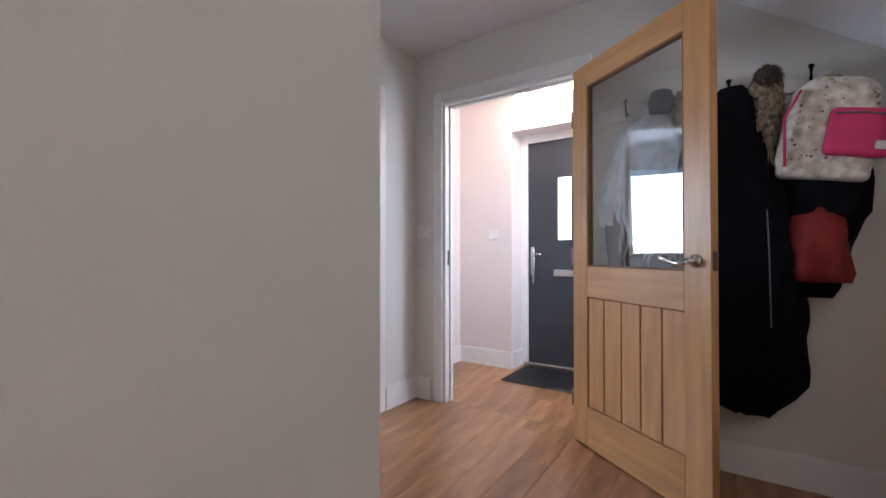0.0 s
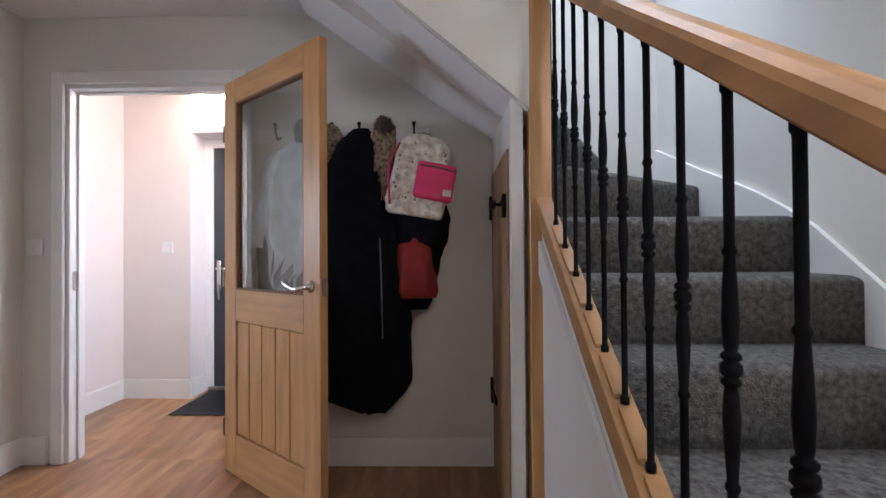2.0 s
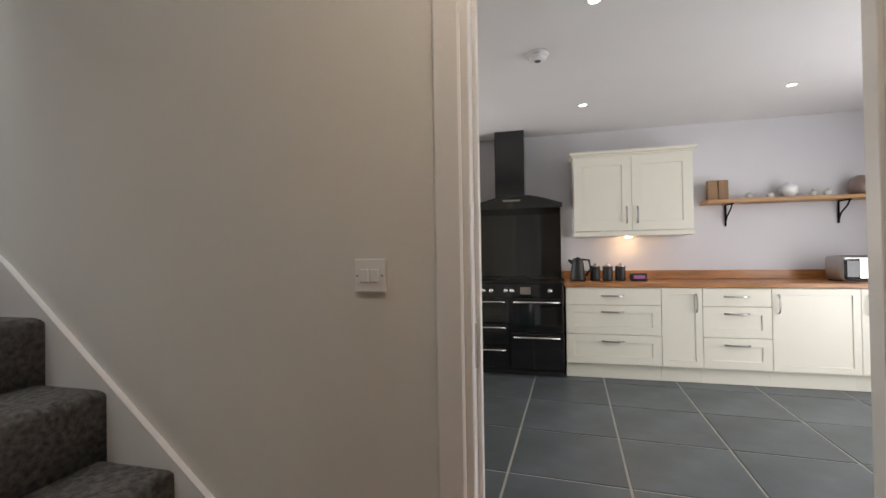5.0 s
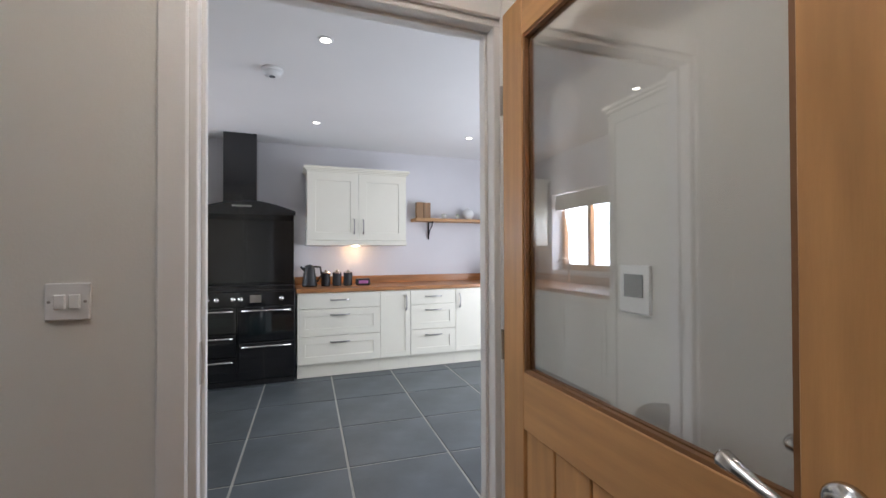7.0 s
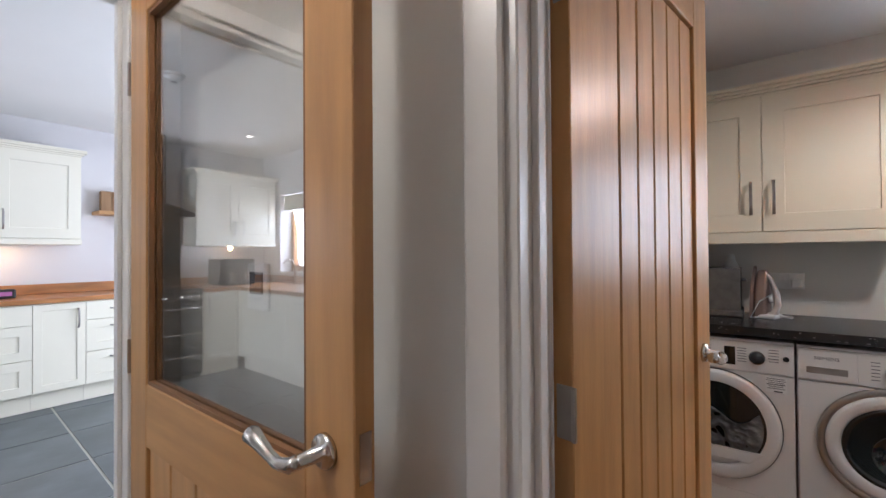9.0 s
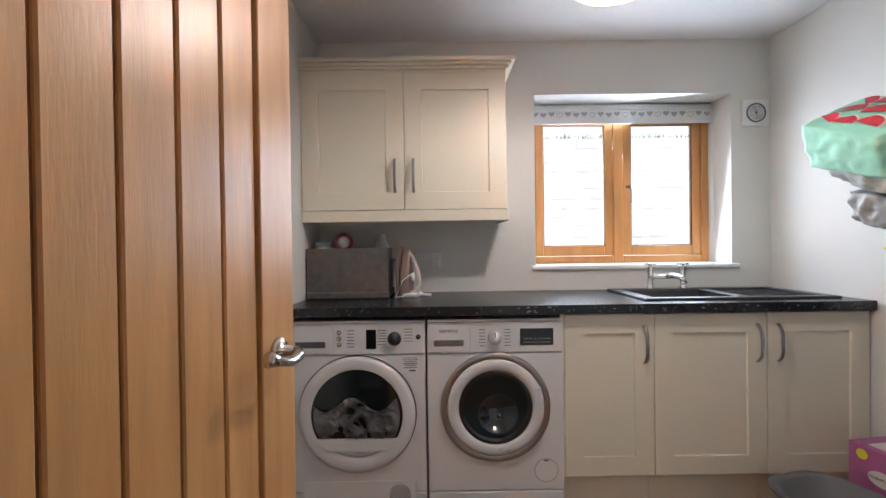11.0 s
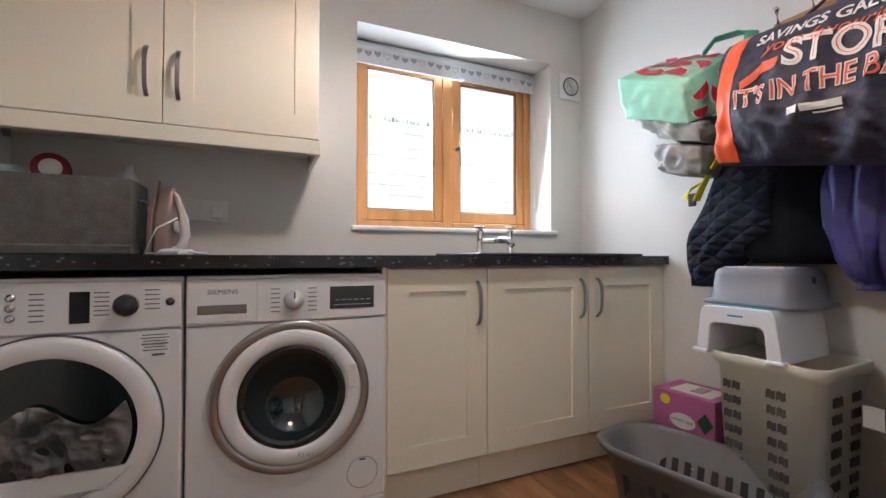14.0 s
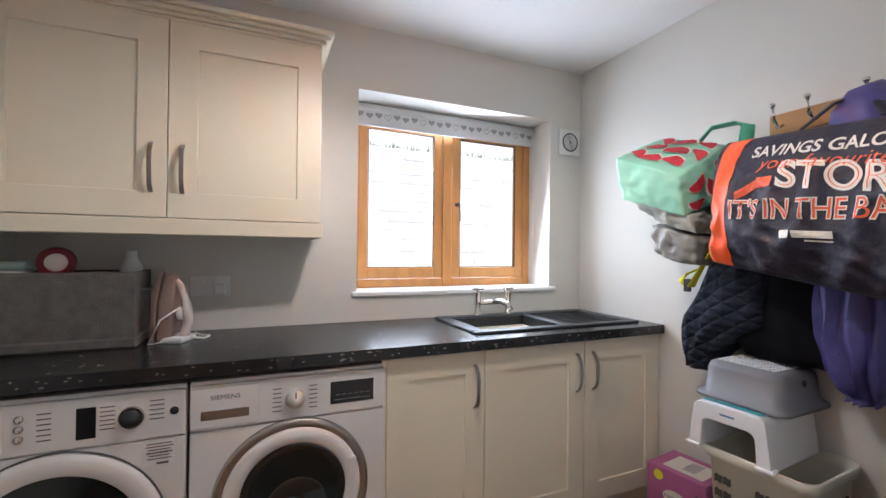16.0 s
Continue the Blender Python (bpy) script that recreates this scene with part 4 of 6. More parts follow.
smooth(part("bridge", tube([(-0.77, -3.235, 0.985), (-0.95, -3.235, 0.985)], 0.012, 12), CHROME, tp))
smooth(part("spout", tube([(-0.86, -3.235, 0.985), (-0.87, -3.19, 0.995), (-0.885, -3.13, 0.985), (-0.888, -3.11, 0.96)], [0.014, 0.014, 0.013, 0.014], 12), CHROME, tp))

# wall cabinet
wc = thing("wall_cabinet", "cream shaker double wall cabinet with cornice", "cabinet")
part("carcass", box(0.052, 1.068, UTB + 0.002, -3.022, 1.345, 2.03), CREAM, wc)
shaker(wc, 0.054, 0.559, 1.352, 2.03, -3.021, CREAM, ("v", 0.515, 1.52), 0.12)
shaker(wc, 0.562, 1.067, 1.352, 2.03, -3.021, CREAM, ("v", 0.606, 1.52), 0.12)
part("pelmet", boxes([(0.045, 1.068, -3.03, -2.998, 1.293, 1.349), (0.045, 0.065, UTB + 0.002, -3.03, 1.293, 1.345)], 0.003), CREAM, wc)
cor = bmesh.new()
for i, (o, z0, z1) in enumerate(((0.0, 2.03, 2.042), (0.012, 2.042, 2.056), (0.026, 2.056, 2.07), (0.04, 2.07, 2.088))):
    box(0.052 - o, 1.068, UTB + 0.002, -3.0 + o, z0, z1, bm=cor, bevel=0.003)
part("cornice", cor, CREAM, wc)
for x, k in ((0.075, 1), (1.045, 1)):
    part("bracket", prism([(0, 0), (0.03, 0), (0, -0.04)], 0.02, pose(x, -3.2, 1.345, 0, 0, 90)), STEEL, wc)


# ---- washing machines ----
def text(body, size, m, mat, parent, name="lettering", depth=0.0004, align="CENTER", shear=0.0, wide=1.0, swell=0.0):
    c = bpy.data.curves.new(name, "FONT")
    c.offset = swell
    c.body, c.size, c.extrude, c.align_x, c.align_y, c.shear = body, size, depth, align, "CENTER", shear
    tmp = bpy.data.objects.new("tmp", c)
    me = bpy.data.meshes.new_from_object(tmp)
    bpy.data.objects.remove(tmp)
    me.transform(m @ Matrix.Diagonal((wide, 1, 1, 1)))
    me.materials.clear()
    me.materials.append(mat)
    me.name = name
    ob = new(name, me)
    if parent:
        ob.parent = parent
    return ob


FACE_Y = pose(0, 0, 0, 90, 0, 180)   # lettering that faces +y


def bars(parent, rows, mat, y, name="small_print", m=None):
    """Unreadable small print: plain bars (x, z, width, height), each a mark of its own."""
    for x, z, w, h in rows:
        ob = part(name, box(x - w / 2, x + w / 2, y, y + 0.0004, z - h / 2, z + h / 2), mat, parent)
        if m is not None:
            ob.matrix_local = m


def machine(x0, label, washer):
    yf, w, h = -2.748, 0.596, 0.848
    xc = x0 + 0.3
    t = thing("washing_machine" if washer else "tumble_dryer", label, "washing machine" if washer else "dryer")
    part("body", box(x0 + 0.002, x0 + w, UTB + 0.05, yf - 0.012, 0.015, h, bevel=0.006, seg=2), APPLIANCE, t)
    part("front", box(x0 + 0.004, x0 + w - 0.002, yf - 0.012, yf, 0.10, 0.70, bevel=0.005, seg=2), APPLIANCE, t)
    part("kick_plate", box(x0 + 0.004, x0 + w - 0.002, yf - 0.012, yf - 0.001, 0.02, 0.096, bevel=0.004), APPLIANCE, t)
    part("control_panel", box(x0 + 0.004, x0 + w - 0.002, yf - 0.012, yf + 0.004, 0.703, 0.838, bevel=0.005, seg=2), APPLIANCE, t)
    y = yf + 0.004
    # drawer at the machine's own left, towards +x
    part("detergent_drawer", box(x0 + 0.405, x0 + 0.592, y, y + 0.003, 0.712, 0.832, bevel=0.003), APPLIANCE, t)
    part("drawer_grip", box(x0 + 0.435, x0 + 0.565, y + 0.0015, y + 0.0035, 0.735, 0.762), RUBBER if not washer else STEEL, t, "recessed drawer grip")
    zc = 0.468 if washer else 0.445
    M = Matrix.Translation((xc, yf, zc))
    if washer:
        smooth(part("door_ring", ring(0.238, 0.209, 0.016, 64, m=M), STEEL, t, "silver outer door ring"))
        smooth(part("door_frame", ring(0.210, 0.160, 0.022, 64, m=M), APPLIANCE, t, "white door frame"))
        glass = lathe([(0.166, 0.006), (0.160, 0.014), (0.14, 0.008), (0.10, -0.03), (0.06, -0.06), (0, -0.068)], 48, m=M @ pose(0, 0, 0, -90, 0, 0))
        smooth(part("door_glass", glass, DARKGLASS, t, "dark domed door glass"))
        part("door_grip", box(xc - 0.195, xc - 0.165, yf + 0.014, yf + 0.024, zc + 0.01, zc + 0.09, bevel=0.004), APPLIANCE, t)
        text("SIEMENS", 0.019, pose(x0 + 0.50, y + 0.0034, 0.800) @ FACE_Y, INK, t, wide=1.15)
        text("KLASSE", 0.022, pose(xc - 0.045, yf + 0.0222, zc - 0.185, 0, -12, 0) @ FACE_Y, STEEL, t, shear=0.2)
        smooth(part("programme_dial", lathe([(0.030, 0), (0.030, 0.012), (0.027, 0.022), (0, 0.024)], 32, m=pose(x0 + 0.30, y, 0.770, -90, 0, 0)), material("satin_silver", (0.6, 0.59, 0.58), 0.4, 0.4, vary=0.03), t, "silver programme dial"))
        part("dial_mark", box(x0 + 0.298, x0 + 0.302, y + 0.024, y + 0.0252, 0.775, 0.795), INK, t)
        part("display", box(x0 + 0.045, x0 + 0.19, y, y + 0.0015, 0.735, 0.808), BLACKGLOSS, t, "black display panel")
        bars(t, [(x0 + 0.065 + 0.02 * i, 0.764, 0.014, 0.003) for i in range(6)] + [(x0 + 0.118, 0.748, 0.12, 0.0025)], STEEL, y + 0.0016)
        bars(t, [(x0 + s, 0.735 + 0.014 * i, 0.026, 0.003) for s in (0.245, 0.355) for i in range(6)], INK, y + 0.0004)
        part("filter_flap", ring(0.052, 0.050, 0.001, 40, m=Matrix.Translation((x0 + 0.08, yf - 0.0005, 0.185))), RUBBER, t)
        part("flap_slot", box(x0 + 0.07, x0 + 0.09, yf, yf + 0.001, 0.225, 0.232), INK, t)
    else:
        smooth(part("door_frame", ring(0.252, 0.188, 0.020, 64, m=M), APPLIANCE, t, "white round dryer door"))
        part("door_seam", ring(0.257, 0.2525, 0.004, 64, m=M), RUBBER, t)
        pts = [(0.198 * math.cos(a), 0.198 * math.sin(a)) for a in [radians(-30 + 240 * i / 40) for i in range(41)]]
        part("door_glass", prism(pts, 0.014, M @ Matrix.Translation((0, 0.004, 0))), DARKGLASS, t, "dark window in dryer door")
        part("window_sill", prism([(-0.19, -0.10), (0.19, -0.10), (0.13, -0.155), (-0.13, -0.155)], 0.02, M @ Matrix.Translation((0, 0.004, 0)), bevel=0.003), APPLIANCE, t)
        ln = bmesh.new()
        bmesh.ops.create_grid(ln, x_segments=90, y_segments=50, size=1)
        for v in ln.verts:
            pz = -0.098 + (v.co.y + 1) / 2 * (0.15 + 0.03 * math.sin(v.co.x * 5 + 1))
            px = v.co.x * math.sqrt(max(0.01, 0.192 ** 2 - pz ** 2)) * 0.97
            hgt = 0.6 - 1.5 * abs(noise.noise(Vector((px * 11 + pz * 5, pz * 16, 3)))) - 1.2 * abs(noise.noise(Vector((px * 26 - pz * 9, pz * 30, 8))))
            edge = max(abs(v.co.x), 0) ** 4
            v.co = Vector((xc + px, yf + 0.024 + 0.022 * max(-0.4, hgt) * (1 - edge), zc + pz))
        smooth(part("laundry", ln, material("grey_laundry", (0.21, 0.205, 0.20), 0.9, vary=0.5, scale=9, bump=0.4, bump_scale=120, second=(0.05, 0.05, 0.052)), t, "crumpled grey laundry behind the glass"))
        smooth(part("programme_dial", lathe([(0.026, 0), (0.026, 0.012), (0.023, 0.020), (0, 0.021)], 32, m=pose(x0 + 0.135, y, 0.772, -90, 0, 0)), BLACKMATT, t, "black programme dial with chrome rim"))
        smooth(part("dial_rim", ring(0.031, 0.026, 0.008, 40, m=Matrix.Translation((x0 + 0.135, y, 0.772))), CHROME, t))
        part("display", box(x0 + 0.215, x0 + 0.258, y, y + 0.0015, 0.728, 0.812), BLACKGLOSS, t, "black display panel")
        for i in range(3):
            smooth(part("button", lathe([(0.010, 0), (0.010, 0.005), (0, 0.006)], 16, m=pose(x0 + 0.375, y, 0.800 - 0.026 * i, -90, 0, 0)), CHROME, t))
        smooth(part("start_button", lathe([(0.011, 0), (0.011, 0.004), (0, 0.006)], 16, m=pose(x0 + 0.032, y, 0.778, -90, 0, 0)), BLACKMATT, t))
        bars(t, [(x0 + 0.325, 0.808 - 0.014 * i, 0.03, 0.0035) for i in range(6)] + [(x0 + 0.19, 0.808 - 0.012 * i, 0.034, 0.003) for i in range(6)] + [(x0 + 0.075, 0.812 - 0.013 * i, 0.036, 0.003) for i in range(5)], INK, y + 0.0004)
        part("sticker", box(x0 + 0.03, x0 + 0.105, yf, yf + 0.0006, 0.625, 0.692), PLASTIC, t, "small printed sticker")
        bars(t, [(x0 + 0.068, 0.686 - 0.0085 * i, (0.062, 0.07, 0.055, 0.065, 0.05, 0.06)[i], 0.0026) for i in range(6)] + [(x0 + 0.06, 0.63, 0.03, 0.006)], INK, yf + 0.0008)
        text("0344 892 8979", 0.010, pose(x0 + 0.068, yf + 0.001, 0.660) @ FACE_Y, INK, t)
        part("condenser_flap", box(x0 + 0.05, x0 + 0.54, yf, yf + 0.003, 0.03, 0.15, bevel=0.003), APPLIANCE, t)
        for r in range(5):
            part("vent_slot", ring(0.045 - 0.008 * r, 0.042 - 0.008 * r, 0.002, 28, m=Matrix.Translation((x0 + 0.12, yf + 0.003, 0.09))), RUBBER, t)
    return t


machine(-0.144, "white front-loading washing machine with silver door ring", True)
machine(0.456, "white tumble dryer with laundry seen through window", False)

# ---- window of the utility room ----
win = tagged(new("window_1"), "oak two-light casement window with bright daylight outside", "", "", "structure")
WOAK = material("window_oak", (0.58, 0.28, 0.09), 0.4, vary=0.16, scale=6, stretch=(3, 3, 0.6), bump=0.05, bump_scale=50, coat=0.1)
wx0, wx1, wy, wz0, wz1 = -1.273, -0.157, -3.51, 1.052, 2.018
part("frame", boxes([(wx0, wx0 + 0.045, wy - 0.06, wy, wz0, wz1), (wx1 - 0.045, wx1, wy - 0.06, wy, wz0, wz1), (-0.745, -0.685, wy - 0.06, wy, wz0, wz1), (wx0 + 0.045, -0.745, wy - 0.06, wy, wz0, wz0 + 0.045), (-0.685, wx1 - 0.045, wy - 0.06, wy, wz0, wz0 + 0.045), (wx0 + 0.045, -0.745, wy - 0.06, wy, wz1 - 0.07, wz1), (-0.685, wx1 - 0.045, wy - 0.06, wy, wz1 - 0.07, wz1)], 0.004), WOAK, win)
for a, b in ((wx0 + 0.047, -0.747), (-0.683, wx1 - 0.047)):
    s = part("sash", boxes([(a, a + 0.05, wy - 0.045, wy - 0.008, 1.099, 1.946), (b - 0.05, b, wy - 0.045, wy - 0.008, 1.099, 1.946), (a + 0.05, b - 0.05, wy - 0.045, wy - 0.008, 1.099, 1.158), (a + 0.05, b - 0.05, wy - 0.045, wy - 0.008, 1.90, 1.946)], 0.003), WOAK, win)
    part("pane", box(a + 0.05, b - 0.05, wy - 0.03, wy - 0.024, 1.158, 1.90), WINGLASS, s).visible_shadow = False
    part("gasket", boxes([(a + 0.05, a + 0.054, wy - 0.02, wy - 0.012, 1.158, 1.90), (b - 0.054, b - 0.05, wy - 0.02, wy - 0.012, 1.158, 1.90), (a + 0.054, b - 0.054, wy - 0.02, wy - 0.012, 1.896, 1.90), (a + 0.054, b - 0.054, wy - 0.02, wy - 0.012, 1.158, 1.162)]), BLACKMATT, s)
smooth(part("catch", tube([(-0.775, wy - 0.008, 1.52), (-0.775, wy + 0.03, 1.52), (-0.78, wy + 0.035, 1.48), (-0.782, wy + 0.03, 1.42)], [0.012, 0.010, 0.008, 0.007], 8), STEEL, win, "steel window catch"))
part("sill", boxes([(-1.31, -0.13, UTB - 0.20, UTB + 0.022, 1.026, 1.052)], 0.006), WHITE, win, "white window board")
bl = thing("roller_blind", "raised fabric roller blind printed with grey hearts", "blind")
FABRIC = material("pale_blind_fabric", (0.66, 0.66, 0.66), 0.85, vary=0.05, bump=0.2, bump_scale=500)
HEART = material("heart_grey", (0.33, 0.33, 0.34), 0.85, vary=0.15)
part("fabric", boxes([(-1.262, -0.168, -3.468, -3.462, 1.905, 1.985)]), FABRIC, bl)
smooth(part("roll", tube([(-1.262, -3.475, 1.992), (-0.168, -3.475, 1.992)], 0.022, 16), FABRIC, bl))
part("bottom_bar", box(-1.262, -0.168, -3.471, -3.459, 1.895, 1.907, bevel=0.002), FABRIC, bl)
for i in range(22):
    x = -0.195 - i * 0.0495
    s = 0.019
    pts = []
    for k in range(18):
        a = 2 * math.pi * k / 18
        pts.append((s * math.sin(a) ** 3, s * (13 * math.cos(a) - 5 * math.cos(2 * a) - 2 * math.cos(3 * a) - math.cos(4 * a)) / 17))
    z = 1.950 if i % 2 else 1.955
    if i % 4 == 3:
        ht = bmesh.new()
        for p, q in zip(pts, pts[1:] + pts[:1]):
            tube([(p[0], 0, p[1]), (q[0], 0, q[1])], 0.0014, 4, ht)
    else:
        ht = prism(pts, 0.0008)
    part("printed_heart", ht, HEART, bl).location = (x, -3.4618, z)
cd = tube([(-1.25, -3.45, 1.99), (-1.252, -3.445, 1.5), (-1.25, -3.45, 1.2), (-1.255, -3.44, 1.2), (-1.258, -3.44, 1.6), (-1.258, -3.45, 1.98)], 0.0018, 6)
part("pull_cord", cd, PLASTIC, bl)
# extractor fan
fan = thing("extractor_fan", "white square extractor fan on wall", "fan", pose(-1.405, UTB, 1.90, 0, 0, 180))
part("plate", box(-0.075, 0.075, -0.018, 0, -0.075, 0.075, bevel=0.006, seg=2), PLASTIC, fan)
for i in range(5):
    part("grille_ring", ring(0.055 - i * 0.010, 0.050 - i * 0.010, 0.006, 32, m=pose(0, -0.018, 0, 0, 0, 180)), PLASTIC if i else RUBBER, fan)
part("grille_back", lathe([(0.052, 0), (0.052, 0.001), (0, 0.0015)], 32, m=pose(0, -0.018, 0, 90, 0, 0)), INK, fan)
# socket
so = plate("double_socket", "white double wall socket with plug", pose(0.455, UTB, 1.092, 0, 0, 180), "socket", 0.146, 0.086)
rockers(so, (-0.02, 0.02), 0.018)
part("plug", box(0.015, 0.06, -0.05, -0.01, -0.035, 0.012, bevel=0.008, seg=2), PLASTIC, so)

# ---- things on the utility worktop ----
STONE = material("grey_felt", (0.125, 0.118, 0.11), 0.95, vary=0.25, scale=24, bump=0.5, bump_scale=260)
gb = thing("storage_box", "grey felt storage box with handles on worktop", "box")
for r_ in [(0.655, 1.06, -3.05, -3.04, 0.93, 1.165), (0.655, 1.06, -3.27, -3.26, 0.93, 1.165), (0.655, 0.665, -3.26, -3.05, 0.93, 1.165), (1.05, 1.06, -3.26, -3.05, 0.93, 1.165)]:
    part("wall", box(*r_), STONE, gb)
part("base", box(0.645, 1.064, -3.28, -3.03, 0.91, 0.945, bevel=0.006), STONE, gb)
smooth(part("handle", tube([(0.655, -3.12, 1.10), (0.636, -3.125, 1.10), (0.634, -3.16, 1.10), (0.636, -3.185, 1.10), (0.655, -3.19, 1.10)], 0.006, 8), RUBBER, gb))
jar = thing("jar", "small round jar with pale green lid", "jar", pose(1.005, -3.15, 0.95))
smooth(part("body", lathe([(0.04, 0), (0.042, 0.03), (0.042, 0.215), (0.036, 0.225)], 24), PLASTIC, jar))
smooth(part("lid", lathe([(0.043, 0.22), (0.043, 0.245), (0.03, 0.25), (0, 0.25)], 24), material("mint_lid", (0.45, 0.6, 0.55), 0.4), jar))
tub = thing("detergent_tub", "dark red round tub lying on its side", "tub", pose(0.905, -3.17, 1.196, 90, 0, 15))
smooth(part("body", lathe([(0.0, -0.06), (0.045, -0.06), (0.05, -0.055), (0.05, 0.05), (0.045, 0.06), (0, 0.06)], 28), material("crimson_plastic", (0.16, 0.008, 0.02), 0.35), tub))
smooth(part("label", lathe([(0.0, -0.0615), (0.030, -0.0615), (0.030, -0.060), (0, -0.060)], 24), PRINT, tub, "white printed lid label"))
smooth(part("band", lathe([(0.0508, -0.052), (0.0512, -0.05), (0.0512, 0.0), (0.0508, 0.002)], 28), BLACKMATT, tub, "black printed band"))
btl = thing("bottle", "frosted clear plastic bottle in box", "bottle", pose(0.70, -3.19, 0.95))
smooth(part("body", lathe([(0.032, 0), (0.034, 0.02), (0.034, 0.23), (0.018, 0.26), (0.018, 0.285), (0, 0.287)], 20), material("frosted_plastic", (0.55, 0.56, 0.55), 0.4, vary=0.05), btl))
ir = thing("steam_iron", "white and rose steam iron standing on its heel", "iron", pose(0.60, -3.13, 0.91, 0, 0, 68))
ROSE = material("rose_metallic", (0.30, 0.215, 0.19), 0.35, 0.5, vary=0.2)
sole = prism([(-0.062, 0.0), (-0.055, 0.03), (-0.048, 0.14), (-0.02, 0.235), (0.0, 0.268), (0.02, 0.235), (0.048, 0.14), (0.055, 0.03), (0.062, 0.0)], 0.016, bevel=0.003)
part("soleplate", sole, ROSE, ir, "rose coloured soleplate")
body = prism([(-0.058, 0.004), (-0.05, 0.04), (-0.044, 0.14), (-0.018, 0.225), (0.0, 0.252), (0.018, 0.225), (0.044, 0.14), (0.05, 0.04), (0.058, 0.004)], 0.05, Matrix.Translation((0, 0.017, 0)), bevel=0.012)
for v in body.verts:
    v.co.x *= 1 - 3.5 * (v.co.y - 0.017) * 1.2
smooth(part("body", body, ROSE, ir))
smooth(part("handle", tube([(0, 0.045, 0.235), (0, 0.075, 0.20), (0, 0.10, 0.13), (0, 0.105, 0.07), (0, 0.09, 0.012), (0, 0.05, 0.012)], [0.010, 0.013, 0.014, 0.016, 0.024, 0.026], 12), material("warm_white_plastic", (0.52, 0.47, 0.44), 0.4), ir, "white grip"))
part("heel", box(-0.05, 0.05, 0.02, 0.11, 0, 0.022, bevel=0.008, seg=2), PLASTIC, ir)
smooth(part("dial", lathe([(0.022, 0), (0.022, 0.012), (0.016, 0.016), (0, 0.016)], 20, m=pose(0, 0.072, 0.10, -90, 0, 0)), PLASTIC, ir))
smooth(part("cord", tube([(0.0, 0.09, 0.015), (-0.03, 0.15, 0.006), (-0.08, 0.14, 0.005), (-0.1, 0.09, 0.005), (-0.13, 0.06, 0.006)], 0.004, 8), PLASTIC, ir))
smooth(part("flex", tube([(0.03, 0.05, 0.006), (0.09, 0.02, 0.005), (0.09, 0.06, 0.09), (0.04, 0.1, 0.13)], 0.003, 8), PLASTIC, ir))


# ---- right side of the utility room ----
ON_RIGHT = Matrix(((0, 1, 0, -1.497), (1, 0, 0, 0), (0, 0, 1, 0), (0, 0, 0, 1)))   # a runs along y, out of the wall is +x
hr = thing("hook_board", "oak wall board with chrome coat hooks", "coat rack")
part("board", box(-1.499, -1.478, -2.27, -1.55, 1.69, 1.765, bevel=0.003), OAK_Y, hr)
for y in (-2.225, -2.12, -1.97, -1.82, -1.67):
    smooth(part("hook", lathe([(0, -0.009), (0.008, -0.006), (0.010, 0), (0.008, 0.006), (0, 0.009)], 10, tube([(-1.478, y, 1.72), (-1.45, y, 1.705), (-1.425, y, 1.73), (-1.415, y, 1.775)], 0.0055, 8), Matrix.Translation((-1.414, y, 1.782))), CHROME, hr))


def draped(verts_n, fn):
    """A closed crumpled bag: fn(u, v) gives the front and back; u, v in -1..1."""
    bm = bmesh.new()
    sheets = []
    for side in (1, -1):
        sheets.append([[bm.verts.new(fn(i / verts_n * 2 - 1, j / verts_n * 2 - 1, side)) for i in range(verts_n + 1)] for j in range(verts_n + 1)])
    for g in sheets:
        for j in range(verts_n):
            for i in range(verts_n):
                bm.faces.new((g[j][i], g[j][i + 1], g[j + 1][i + 1], g[j + 1][i]))
    bmesh.ops.remove_doubles(bm, verts=bm.verts[:], dist=0.0015)
    bmesh.ops.recalc_face_normals(bm, faces=bm.faces[:])
    return bm


# bags on the hooks
def crumpled(corners, n, puff, amp, seed):
    """A soft, creased body: a cube of n cells a side carried into eight corners (low face then high face), rounded by puff."""
    bm = bmesh.new()
    for axis in range(3):
        for side in (-1, 1):
            g = []
            for j in range(n + 1):
                row = []
                for i in range(n + 1):
                    p = [0, 0, 0]
                    p[axis], p[(axis + 1) % 3], p[(axis + 2) % 3] = side, i / n * 2 - 1, j / n * 2 - 1
                    row.append(bm.verts.new(trilinear(Vector(p), corners, puff, amp, seed)))
                g.append(row)
            for j in range(n):
                for i in range(n):
                    bm.faces.new((g[j][i], g[j][i + 1], g[j + 1][i + 1], g[j + 1][i]))
    bmesh.ops.remove_doubles(bm, verts=bm.verts[:], dist=0.0008)
    bmesh.ops.recalc_face_normals(bm, faces=bm.faces[:])
    return bm


def trilinear(p, corners, puff, amp, seed):
    q = p * ((1 - puff) + puff * 1.25 / max(1, p.length))
    u, v, w = (q.x + 1) / 2, (q.y + 1) / 2, (q.z + 1) / 2
    c = [Vector(k) for k in corners]
    lo = (c[0] * (1 - u) + c[1] * u) * (1 - v) + (c[3] * (1 - u) + c[2] * u) * v
    hi = (c[4] * (1 - u) + c[5] * u) * (1 - v) + (c[7] * (1 - u) + c[6] * u) * v
    at = lo * (1 - w) + hi * w
    k = Vector((seed * 3.1, seed * 1.7, 0))
    crease = abs(noise.noise(at * 13 + k)) + 0.6 * abs(noise.noise(at * 27 + k))
    return at + (at - sum(c, Vector()) / 8).normalized() * amp * (0.6 - crease)


def navy_top(y):
    return 1.640 - 0.06 * (y + 2.27)


